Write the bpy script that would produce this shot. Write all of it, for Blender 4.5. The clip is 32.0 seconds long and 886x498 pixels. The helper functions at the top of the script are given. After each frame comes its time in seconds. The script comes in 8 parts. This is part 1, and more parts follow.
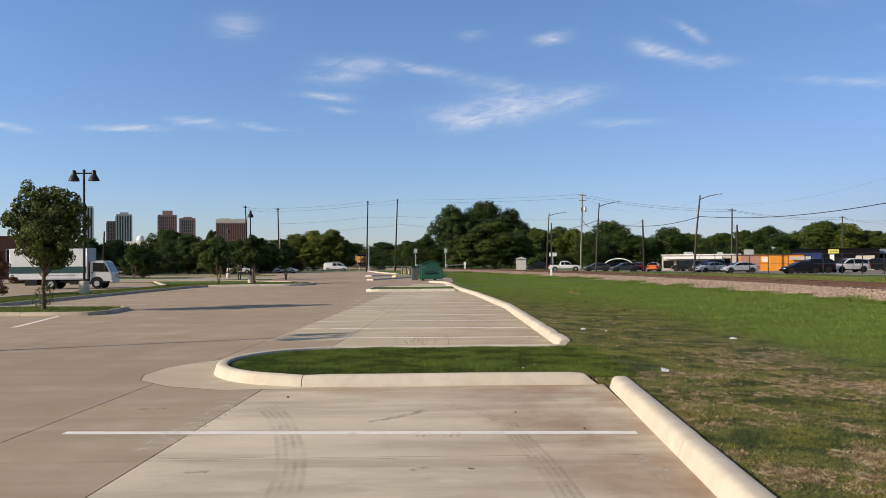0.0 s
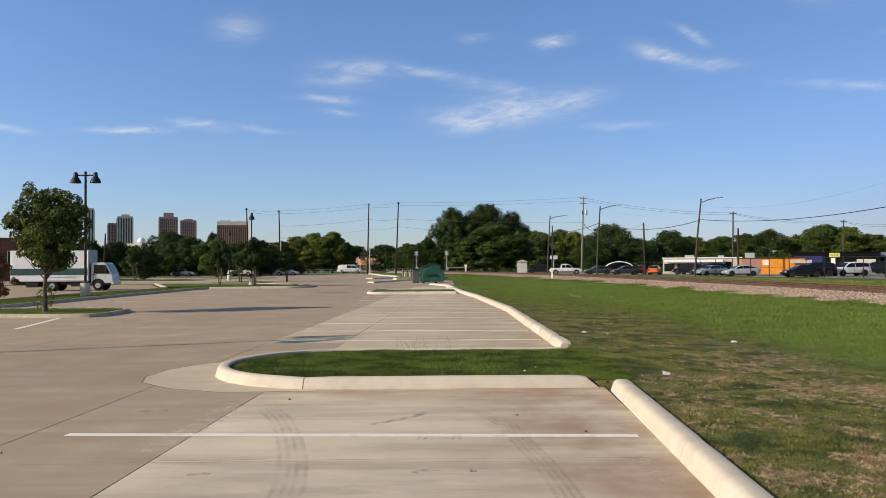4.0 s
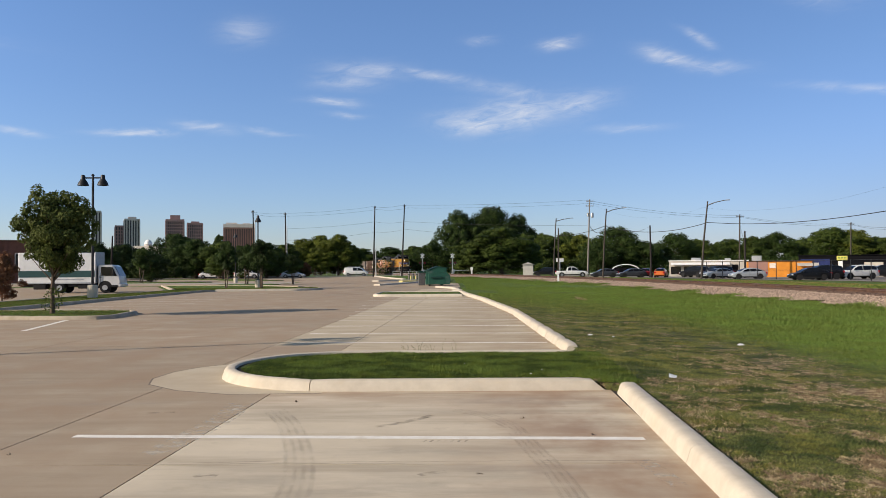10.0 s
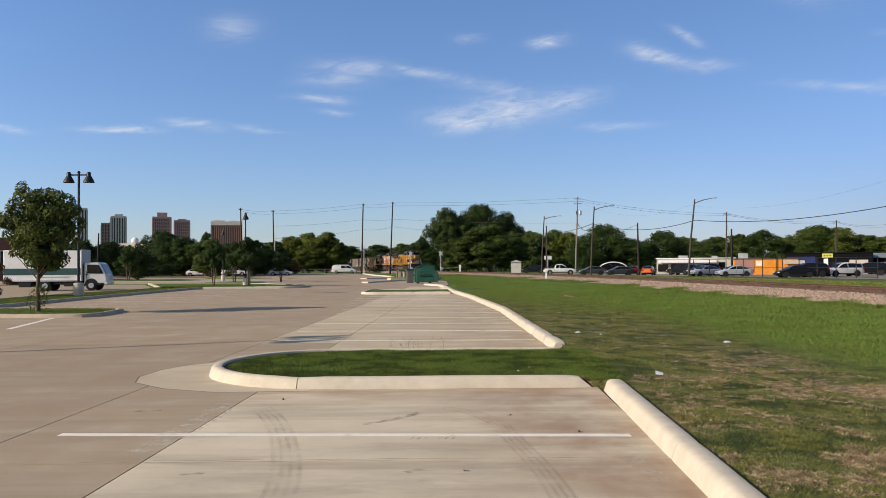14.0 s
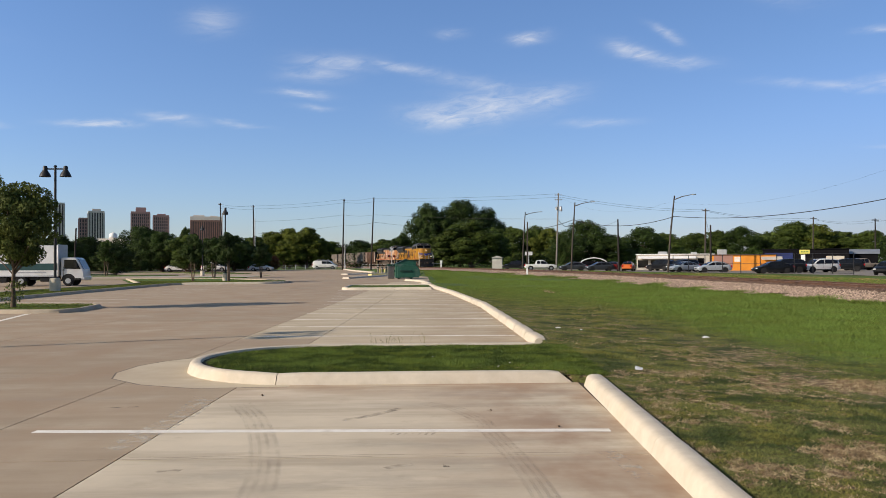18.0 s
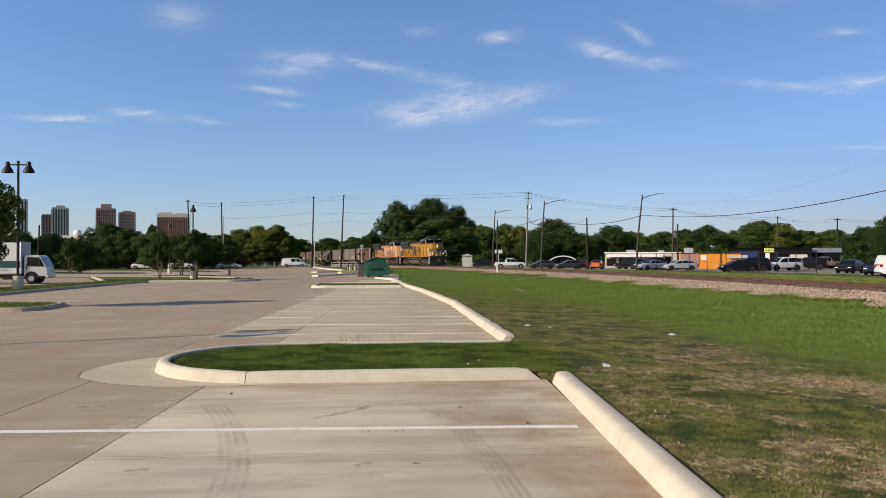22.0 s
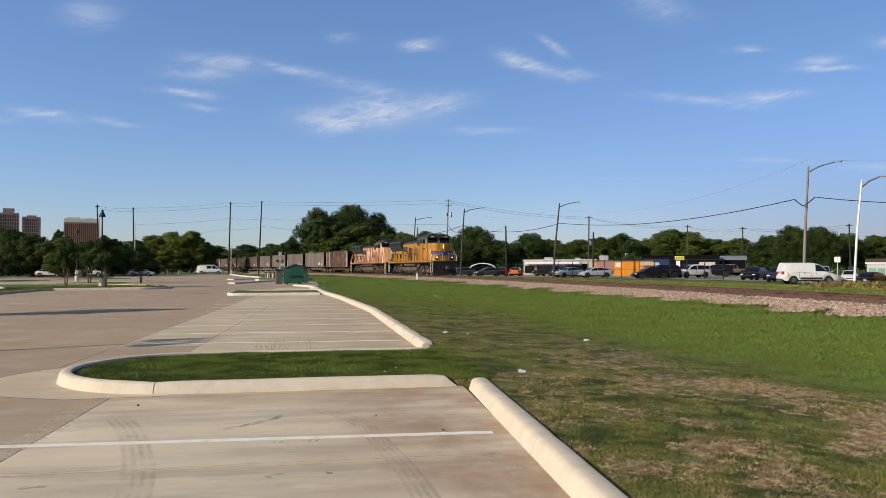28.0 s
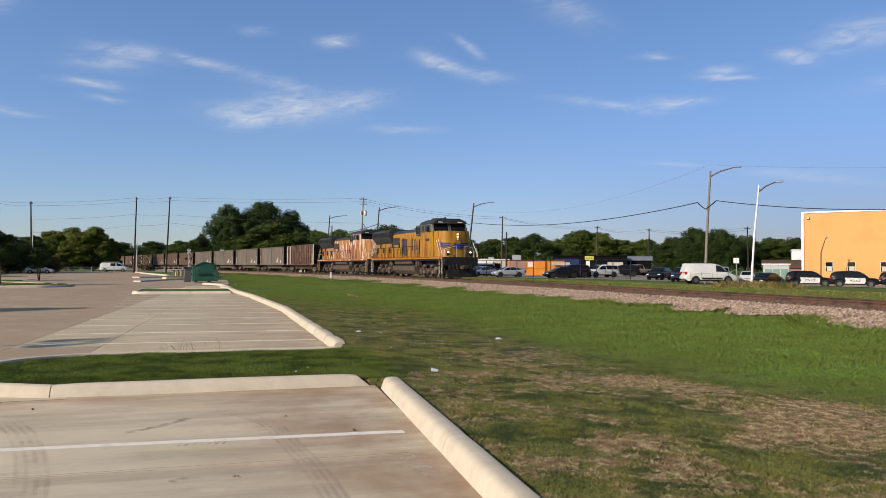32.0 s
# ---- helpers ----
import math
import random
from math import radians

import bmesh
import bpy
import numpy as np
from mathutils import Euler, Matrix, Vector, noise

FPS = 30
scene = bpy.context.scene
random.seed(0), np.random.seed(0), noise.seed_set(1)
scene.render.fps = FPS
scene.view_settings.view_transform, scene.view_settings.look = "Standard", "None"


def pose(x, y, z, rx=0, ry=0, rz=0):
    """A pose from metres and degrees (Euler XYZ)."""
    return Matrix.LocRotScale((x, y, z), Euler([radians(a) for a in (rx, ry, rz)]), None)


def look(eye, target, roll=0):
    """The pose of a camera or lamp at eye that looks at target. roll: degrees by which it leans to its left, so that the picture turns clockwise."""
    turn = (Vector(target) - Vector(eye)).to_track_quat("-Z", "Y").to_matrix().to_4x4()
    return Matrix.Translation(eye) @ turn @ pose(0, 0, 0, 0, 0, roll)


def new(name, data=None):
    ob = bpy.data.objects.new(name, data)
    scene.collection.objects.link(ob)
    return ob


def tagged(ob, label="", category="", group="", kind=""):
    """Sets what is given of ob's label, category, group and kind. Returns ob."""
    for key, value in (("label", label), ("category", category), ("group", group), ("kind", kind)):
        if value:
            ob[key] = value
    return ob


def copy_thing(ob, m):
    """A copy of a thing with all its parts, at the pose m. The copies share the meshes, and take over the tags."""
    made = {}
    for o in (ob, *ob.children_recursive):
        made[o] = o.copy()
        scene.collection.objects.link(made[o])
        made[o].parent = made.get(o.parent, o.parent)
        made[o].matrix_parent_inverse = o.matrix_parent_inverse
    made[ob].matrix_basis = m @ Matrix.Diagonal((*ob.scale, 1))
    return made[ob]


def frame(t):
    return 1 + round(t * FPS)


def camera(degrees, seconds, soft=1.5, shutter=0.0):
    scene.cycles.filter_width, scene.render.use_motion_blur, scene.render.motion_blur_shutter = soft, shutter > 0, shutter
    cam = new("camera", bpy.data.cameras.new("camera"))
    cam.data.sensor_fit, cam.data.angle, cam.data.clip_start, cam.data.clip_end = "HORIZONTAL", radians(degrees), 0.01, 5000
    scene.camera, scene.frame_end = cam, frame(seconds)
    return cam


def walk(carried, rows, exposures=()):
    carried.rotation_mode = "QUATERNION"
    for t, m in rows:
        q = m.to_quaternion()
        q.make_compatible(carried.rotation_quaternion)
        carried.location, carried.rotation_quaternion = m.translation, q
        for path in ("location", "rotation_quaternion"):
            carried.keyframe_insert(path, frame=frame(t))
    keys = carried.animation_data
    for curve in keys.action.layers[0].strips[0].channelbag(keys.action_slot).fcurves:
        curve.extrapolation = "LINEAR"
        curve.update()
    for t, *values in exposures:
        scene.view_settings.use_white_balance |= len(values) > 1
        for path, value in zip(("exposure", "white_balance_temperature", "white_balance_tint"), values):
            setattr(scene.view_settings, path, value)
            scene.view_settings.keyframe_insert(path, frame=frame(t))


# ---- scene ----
cam = camera(57.985, 32.0, soft=0.42)
# seconds, eye x, y, z, tilt, turn, lean
PATH = [
    (0.0, -0.005, 0.027, 1.618, 91.041, -0.006, -0.534),
    (0.5, -0.009, 0.015, 1.620, 91.079, -0.017, -0.465),
    (1.0, -0.011, 0.035, 1.615, 91.146, 0.002, -0.455),
    (1.5, -0.011, 0.015, 1.618, 91.155, 0.038, -0.429),
    (2.0, -0.016, 0.003, 1.618, 91.211, 0.084, -0.401),
    (2.5, -0.017, 0.003, 1.616, 91.229, 0.082, -0.373),
    (3.0, -0.016, 0.023, 1.616, 91.243, 0.049, -0.382),
    (3.5, -0.016, 0.013, 1.620, 91.232, 0.017, -0.379),
    (5.5, -0.017, 0.006, 1.615, 91.242, 0.318, -0.523),
    (6.0, -0.022, 0.001, 1.621, 91.252, 0.377, -0.467),
    (6.5, -0.017, 0.017, 1.620, 91.301, 0.423, -0.459),
    (7.0, -0.020, -0.003, 1.622, 91.348, 0.417, -0.376),
    (7.5, -0.014, -0.002, 1.620, 91.424, 0.417, -0.332),
    (8.0, -0.015, 0.017, 1.618, 91.475, 0.427, -0.326),
    (8.5, -0.020, -0.001, 1.618, 91.474, 0.454, -0.267),
    (9.0, -0.020, 0.008, 1.620, 91.438, 0.473, -0.304),
    (9.5, -0.017, 0.011, 1.616, 91.435, 0.484, -0.335),
    (10.0, -0.021, 0.000, 1.619, 91.421, 0.476, -0.358),
    (10.5, -0.016, 0.016, 1.618, 91.427, 0.451, -0.433),
    (11.0, -0.013, 0.004, 1.622, 91.413, 0.414, -0.467),
    (11.5, -0.010, 0.016, 1.616, 91.411, 0.369, -0.462),
    (12.0, -0.016, -0.002, 1.616, 91.407, 0.286, -0.406),
    (12.5, -0.019, 0.005, 1.617, 91.403, 0.155, -0.331),
    (13.0, -0.025, -0.005, 1.619, 91.373, -0.016, -0.316),
    (13.5, -0.015, 0.001, 1.619, 91.319, -0.192, -0.310),
    (14.0, -0.010, -0.008, 1.619, 91.246, -0.357, -0.361),
    (14.5, -0.008, 0.005, 1.618, 91.178, -0.521, -0.412),
    (16.5, -0.006, 0.019, 1.614, 91.020, -1.213, -0.354),
    (17.0, -0.002, 0.008, 1.614, 90.989, -1.408, -0.281),
    (17.5, 0.001, 0.016, 1.614, 90.955, -1.575, -0.342),
    (18.0, -0.002, 0.024, 1.613, 90.930, -1.705, -0.293),
    (18.5, -0.003, 0.011, 1.620, 90.880, -1.772, -0.365),
    (19.0, -0.001, 0.011, 1.614, 90.896, -1.868, -0.390),
    (19.5, -0.002, 0.005, 1.616, 90.876, -2.040, -0.402),
    (20.0, 0.006, 0.007, 1.614, 90.855, -2.263, -0.359),
    (20.5, 0.011, 0.009, 1.614, 90.805, -2.585, -0.389),
    (21.0, 0.007, -0.007, 1.616, 90.786, -2.929, -0.293),
    (21.5, -0.001, -0.022, 1.617, 90.766, -3.359, -0.224),
    (22.0, -0.003, -0.023, 1.617, 90.772, -3.845, -0.216),
    (22.5, 0.009, -0.015, 1.615, 90.802, -4.318, -0.235),
    (23.0, 0.013, -0.010, 1.619, 90.865, -4.774, -0.309),
    (23.5, 0.013, -0.019, 1.621, 90.964, -5.192, -0.390),
    (24.0, 0.015, -0.040, 1.620, 91.064, -5.567, -0.391),
    (24.5, 0.004, -0.071, 1.634, 91.144, -5.999, -0.407),
    (25.0, 0.011, -0.073, 1.633, 91.213, -6.514, -0.342),
    (25.5, 0.021, -0.070, 1.632, 91.273, -7.114, -0.333),
    (27.5, 0.032, -0.055, 1.627, 91.323, -9.148, -0.145),
    (28.0, 0.046, 0.004, 1.612, 91.266, -9.538, -0.178),
    (28.5, 0.039, 0.003, 1.616, 91.185, -9.954, -0.184),
    (29.0, 0.043, 0.003, 1.617, 91.085, -10.392, -0.199),
    (29.5, 0.048, -0.004, 1.618, 91.026, -10.911, -0.210),
    (30.0, 0.055, 0.004, 1.612, 90.988, -11.542, -0.185),
    (30.5, 0.058, 0.007, 1.613, 90.976, -12.323, -0.115),
    (31.0, 0.059, 0.015, 1.615, 91.009, -13.270, -0.036),
    (31.5, 0.067, 0.024, 1.615, 91.060, -14.374, 0.088),
    (32.0, 0.067, 0.011, 1.614, 91.184, -15.639, 0.135),
]
walk(cam, [(t, pose(x, y, z, rx, 0, rz) @ pose(0, 0, 0, 0, 0, lean)) for t, x, y, z, rx, rz, lean in PATH],
     exposures=((0.0, 0.0), (17.0, 0.0), (25.0, -0.03), (32.0, -0.10)))

# ---------------------------------------------------------------- light
SUN_EL, SUN_AZ = 24.5, 67.0      # elevation; the way the shadows point, from +y towards +x
world = bpy.data.worlds.new("sky")
scene.world = world
world.use_nodes = True
wn, wl = world.node_tree.nodes, world.node_tree.links
bg = wn["Background"]
sky = wn.new("ShaderNodeTexSky")
sky.sky_type, sky.sun_disc = "NISHITA", False
sky.sun_elevation, sky.sun_rotation = radians(SUN_EL), radians(SUN_AZ + 180)
sky.altitude, sky.air_density, sky.dust_density, sky.ozone_density = 200, 1.0, 0.35, 3.2
bg.inputs["Strength"].default_value = 0.107

sun = new("sun", bpy.data.lights.new("sun", "SUN"))
sun.data.energy, sun.data.angle, sun.data.color = 5.75, radians(0.55), (1.0, 0.86, 0.725)
se, sa = radians(SUN_EL), radians(SUN_AZ)
toward = Vector((-math.sin(sa) * math.cos(se), -math.cos(sa) * math.cos(se), math.sin(se)))
sun.matrix_basis = look(toward * 100, (0, 0, 0))


def wnode(kind, **inputs):
    n = wn.new(kind)
    for k, v in inputs.items():
        n.inputs[k].default_value = v
    return n


def wmath(op, a, b=None):
    n = wn.new("ShaderNodeMath")
    n.operation = op
    for i, v in enumerate((a, b)):
        if v is None:
            continue
        if isinstance(v, (int, float)):
            n.inputs[i].default_value = v
        else:
            wl.new(v, n.inputs[i])
    return n.outputs[0]


# thin cirrus: each wisp has a bearing, a height, a half-width, a half-height, a slope and a strength
CIRRUS = [(2.2, 10.4, 2.6, 0.75, -0.02, 1.0), (5.2, 11.0, 3.3, 1.0, 0.05, 0.9), (8.8, 11.5, 2.4, 0.66, 0.1, 0.7), (4.6, 12.4, 3.4, 0.5, -0.2, 0.45),
          (-5.7, 14.0, 2.6, 0.5, -0.03, 0.68), (-7.3, 13.2, 2.0, 0.54, 0.02, 0.5), (-1.5, 13.7, 2.7, 0.31, -0.13, 0.55), (-8.3, 11.8, 1.6, 0.23, -0.03, 0.75),
          (-7.3, 10.9, 1.2, 0.19, -0.03, 0.4), (-21.7, 9.2, 2.1, 0.18, 0.03, 0.85), (-17.0, 9.7, 1.7, 0.3, -0.06, 0.6), (-28.5, 8.8, 1.2, 0.21, -0.04, 0.65),
          (-12.9, 9.5, 1.8, 0.19, -0.07, 0.38), (-14.4, 16.3, 1.6, 0.73, 0.06, 0.45)]
CIRRUS_EAST = [(7.9, 15.6, 1.2, 0.34, 0.07, 0.75), (2.3, 16.0, 1.0, 0.3, -0.02, 0.32), (15.3, 14.3, 1.5, 0.46, -0.29, 1.0), (17.4, 15.4, 1.0, 0.29, -0.58, 0.55),
               (18.1, 13.5, 2.2, 0.37, -0.13, 0.52), (12.8, 9.7, 2.1, 0.28, 0.0, 0.42), (39.6, 13.6, 1.2, 0.42, -0.2, 0.85), (35.4, 12.6, 1.6, 0.18, -0.09, 0.85),
               (35.0, 13.1, 1.2, 0.26, 0.03, 0.55), (31.7, 11.2, 2.3, 0.3, 0.01, 0.62), (27.5, 11.2, 3.2, 0.27, -0.14, 0.5), (30.6, 14.3, 1.1, 0.19, -0.06, 0.55),
               (43.5, 14.5, 2.5, 0.85, 0.09, 0.65), (24.7, 17.6, 2.2, 0.85, -0.32, 0.36), (40.2, 5.9, 3.8, 0.29, -0.13, 0.34), (32.2, 6.9, 1.8, 0.15, -0.08, 0.4),
               (50.0, 12.0, 6.0, 0.6, 0.1, 0.5), (-40.0, 14.0, 7.0, 0.6, 0.0, 0.5), (70.0, 18.0, 9.0, 1.0, 0.1, 0.5), (-65.0, 18.0, 9.0, 1.2, 0.1, 0.5)]
coord = wn.new("ShaderNodeTexCoord")
sep = wn.new("ShaderNodeSeparateXYZ")
wl.new(coord.outputs["Generated"], sep.inputs[0])
bear = wmath("MULTIPLY", wmath("ARCTAN2", sep.outputs[0], sep.outputs[1]), 57.2958)
high = wmath("MULTIPLY", wmath("ARCSINE", sep.outputs[2]), 57.2958)
comb = wn.new("ShaderNodeCombineXYZ")
wl.new(wmath("MULTIPLY", bear, 0.42), comb.inputs[0])
wl.new(wmath("ADD", wmath("MULTIPLY", high, 1.5), wmath("MULTIPLY", bear, -0.13)), comb.inputs[1])
warp = wnode("ShaderNodeTexNoise", Scale=0.55, Detail=5.0, Roughness=0.55, Distortion=0.6)
wl.new(comb.outputs[0], warp.inputs["Vector"])
fine = wnode("ShaderNodeTexNoise", Scale=1.1, Detail=6.0, Roughness=0.6, Distortion=0.9)
wl.new(comb.outputs[0], fine.inputs["Vector"])
wob = wmath("MULTIPLY", wmath("SUBTRACT", warp.outputs["Fac"], 0.5), 0.9)
total = None
for az, el, hw, hh, slope, strong in CIRRUS + CIRRUS_EAST:
    da = wmath("SUBTRACT", bear, az)
    dh = wmath("SUBTRACT", wmath("ADD", wmath("SUBTRACT", high, el), wob), wmath("MULTIPLY", da, slope))
    q = wmath("ADD", wmath("POWER", wmath("ABSOLUTE", wmath("DIVIDE", da, hw)), 2.0),
              wmath("POWER", wmath("ABSOLUTE", wmath("DIVIDE", dh, hh)), 2.0))
    one = wmath("MULTIPLY", wmath("EXPONENT", wmath("MULTIPLY", q, -1.0)), strong)
    total = one if total is None else wmath("MAXIMUM", total, one)
ramp = wn.new("ShaderNodeMapRange")
for k, v in (("From Min", 0.30), ("From Max", 0.68), ("To Min", 0.15), ("To Max", 1.0)):
    ramp.inputs[k].default_value = v
wl.new(fine.outputs["Fac"], ramp.inputs["Value"])
veil = wmath("MULTIPLY", wmath("MULTIPLY", total, ramp.outputs[0]), 0.78)
skymix = wn.new("ShaderNodeMix")
skymix.data_type = "RGBA"
wl.new(veil, skymix.inputs["Factor"])
tint = wn.new("ShaderNodeMix")
tint.data_type, tint.blend_type = "RGBA", "MULTIPLY"
tint.inputs["Factor"].default_value = 1.0
hue = wn.new("ShaderNodeMapRange")
hue.data_type = "FLOAT_VECTOR"
for k, v in ((7, (1.0, 1.0, 1.0)), (8, (18.0, 18.0, 18.0)), (9, (0.925, 0.955, 1.19)), (10, (0.885, 0.965, 1.15))):
    hue.inputs[k].default_value = v
wl.new(high, hue.inputs[6])
zenith = wn.new("ShaderNodeMapRange")
zenith.inputs["From Min"].default_value, zenith.inputs["From Max"].default_value = 24.0, 50.0
wl.new(high, zenith.inputs["Value"])
hues = wn.new("ShaderNodeMix")
hues.data_type = "RGBA"
wl.new(zenith.outputs[0], hues.inputs["Factor"])
wl.new(hue.outputs[1], hues.inputs["A"])
hues.inputs["B"].default_value = (1.06, 0.86, 0.66, 1)
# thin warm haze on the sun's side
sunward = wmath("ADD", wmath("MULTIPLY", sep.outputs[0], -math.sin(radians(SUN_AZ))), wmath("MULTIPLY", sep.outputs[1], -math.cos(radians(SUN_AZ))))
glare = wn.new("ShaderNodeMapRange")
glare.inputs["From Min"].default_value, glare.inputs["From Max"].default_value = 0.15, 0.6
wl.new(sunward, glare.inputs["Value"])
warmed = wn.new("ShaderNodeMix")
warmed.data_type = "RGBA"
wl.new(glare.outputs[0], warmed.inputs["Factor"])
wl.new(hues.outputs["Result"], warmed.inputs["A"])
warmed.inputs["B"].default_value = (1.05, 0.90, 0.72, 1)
# and clearer blue low on the far side
clear, lower = wn.new("ShaderNodeMapRange"), wn.new("ShaderNodeMapRange")
clear.inputs["From Min"].default_value, clear.inputs["From Max"].default_value = -0.45, -0.95
lower.inputs["From Min"].default_value, lower.inputs["From Max"].default_value = 14.0, 2.0
wl.new(sunward, clear.inputs["Value"])
wl.new(high, lower.inputs["Value"])
bluer = wn.new("ShaderNodeMix")
bluer.data_type, bluer.blend_type = "RGBA", "MULTIPLY"
wl.new(wmath("MULTIPLY", clear.outputs[0], lower.outputs[0]), bluer.inputs["Factor"])
wl.new(warmed.outputs["Result"], bluer.inputs["A"])
bluer.inputs["B"].default_value = (1.0, 0.97, 1.12, 1)
wl.new(bluer.outputs["Result"], tint.inputs["B"])
wl.new(sky.outputs[0], tint.inputs["A"])
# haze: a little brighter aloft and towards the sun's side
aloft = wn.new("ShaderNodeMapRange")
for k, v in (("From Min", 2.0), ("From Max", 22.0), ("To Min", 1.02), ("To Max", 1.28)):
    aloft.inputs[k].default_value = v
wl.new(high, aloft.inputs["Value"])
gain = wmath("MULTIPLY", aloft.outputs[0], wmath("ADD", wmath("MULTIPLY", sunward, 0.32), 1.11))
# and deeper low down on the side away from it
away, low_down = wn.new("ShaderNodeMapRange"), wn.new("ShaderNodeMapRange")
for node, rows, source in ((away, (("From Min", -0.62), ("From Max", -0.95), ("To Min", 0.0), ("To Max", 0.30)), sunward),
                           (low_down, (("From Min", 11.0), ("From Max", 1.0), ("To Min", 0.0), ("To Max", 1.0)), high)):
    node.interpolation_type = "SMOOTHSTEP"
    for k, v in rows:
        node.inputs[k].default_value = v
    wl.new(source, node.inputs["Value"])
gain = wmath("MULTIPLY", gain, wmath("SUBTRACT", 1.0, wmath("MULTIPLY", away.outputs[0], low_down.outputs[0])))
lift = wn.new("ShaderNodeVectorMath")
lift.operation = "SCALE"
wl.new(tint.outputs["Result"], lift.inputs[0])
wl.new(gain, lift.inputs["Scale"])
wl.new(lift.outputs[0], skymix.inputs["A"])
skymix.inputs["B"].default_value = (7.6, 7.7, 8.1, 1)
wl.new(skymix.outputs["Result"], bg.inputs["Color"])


# ---------------------------------------------------------------- materials
def material(name, base, other=None, scale=3.0, rough=0.7, metal=0.0, bump=0.0, bump_scale=40.0, spots=None, spot_scale=0.4,
             spot_lo=0.5, spot_hi=0.62, vary=0.0, island=0.0, glow=None, coat=0.0, detail=6.0, stretch=None, trans=0.0, spec=0.25):
    """A surface in two tones of grain, with stains at a second scale, tone varied by piece, and fine relief."""
    m = bpy.data.materials.new(name)
    m.use_nodes = True
    n, l = m.node_tree.nodes, m.node_tree.links
    b = n["Principled BSDF"]
    geo = n.new("ShaderNodeNewGeometry")
    where = geo.outputs["Position"]
    tc = n.new("ShaderNodeTexCoord")
    if stretch:
        mp = n.new("ShaderNodeMapping")
        mp.inputs["Scale"].default_value = stretch
        l.new(tc.outputs["Object"], mp.inputs[0])
        where = mp.outputs[0]
    col = None
    if other is None:
        other = tuple(c * 0.82 for c in base)
    t1 = n.new("ShaderNodeTexNoise")
    t1.inputs["Scale"].default_value, t1.inputs["Detail"].default_value, t1.inputs["Roughness"].default_value = scale, detail, 0.62
    l.new(where, t1.inputs["Vector"])
    r1 = n.new("ShaderNodeValToRGB")
    r1.color_ramp.elements[0].position, r1.color_ramp.elements[1].position = 0.33, 0.68
    r1.color_ramp.elements[0].color, r1.color_ramp.elements[1].color = (*other, 1), (*base, 1)
    l.new(t1.outputs["Fac"], r1.inputs[0])
    col = r1.outputs[0]
    if spots:
        t2 = n.new("ShaderNodeTexNoise")
        t2.inputs["Scale"].default_value, t2.inputs["Detail"].default_value = spot_scale, 5.0
        l.new(where, t2.inputs["Vector"])
        mr = n.new("ShaderNodeMapRange")
        mr.inputs["From Min"].default_value, mr.inputs["From Max"].default_value = spot_lo, spot_hi
        l.new(t2.outputs["Fac"], mr.inputs["Value"])
        mx = n.new("ShaderNodeMix")
        mx.data_type = "RGBA"
        l.new(mr.outputs[0], mx.inputs["Factor"])
        l.new(col, mx.inputs["A"])
        mx.inputs["B"].default_value = (*spots, 1)
        col = mx.outputs["Result"]
    for amount, source in ((vary, "object"), (island, "island")):
        if amount:
            src = n.new("ShaderNodeObjectInfo").outputs["Random"] if source == "object" else geo.outputs["Random Per Island"]
            mr = n.new("ShaderNodeMapRange")
            mr.inputs["To Min"].default_value, mr.inputs["To Max"].default_value = 1 - amount, 1 + amount
            l.new(src, mr.inputs["Value"])
            hs = n.new("ShaderNodeHueSaturation")
            l.new(mr.outputs[0], hs.inputs["Value"])
            l.new(col, hs.inputs["Color"])
            col = hs.outputs[0]
    l.new(col, b.inputs["Base Color"])
    b.inputs["Roughness"].default_value, b.inputs["Metallic"].default_value = rough, metal
    b.inputs["Specular IOR Level"].default_value = spec
    if coat:
        b.inputs["Coat Weight"].default_value = coat
    if glow:
        b.inputs["Emission Color"].default_value, b.inputs["Emission Strength"].default_value = (*glow[:3], 1), glow[3]
    if bump:
        t3 = n.new("ShaderNodeTexNoise")
        t3.inputs["Scale"].default_value, t3.inputs["Detail"].default_value = bump_scale, 4.0
        l.new(where, t3.inputs["Vector"])
        bp = n.new("ShaderNodeBump")
        bp.inputs["Strength"].default_value, bp.inputs["Distance"].default_value = bump, 0.02
        l.new(t3.outputs["Fac"], bp.inputs["Height"])
        l.new(bp.outputs[0], b.inputs["Normal"])
    if trans:
        tr = n.new("ShaderNodeBsdfTranslucent")
        l.new(col, tr.inputs["Color"])
        ms = n.new("ShaderNodeMixShader")
        ms.inputs[0].default_value = trans
        l.new(b.outputs[0], ms.inputs[1])
        l.new(tr.outputs[0], ms.inputs[2])
        l.new(ms.outputs[0], n["Material Output"].inputs[0])
    return m




# soft stains on the near slabs: x, y, half-widths, strength
STAINS = [(0.9, 9.75, 1.1, 0.3, 0.6), (-0.6, 5.8, 1.6, 0.5, 0.5), (-0.2, 7.1, 1.6, 0.22, 0.45), (0.2, 9.05, 1.0, 0.25, 0.35), (1.2, 8.3, 0.5, 0.6, 0.3), (-1.6, 6.3, 0.5, 0.5, 0.4),
          (-5.0, 7.4, 1.5, 0.3, 0.4), (-4.0, 9.7, 0.9, 0.16, 0.45), (-7.0, 9.0, 1.6, 0.4, 0.35), (0.4, 6.4, 0.9, 0.2, 0.5), (-1.9, 9.0, 0.4, 0.3, 0.25)]


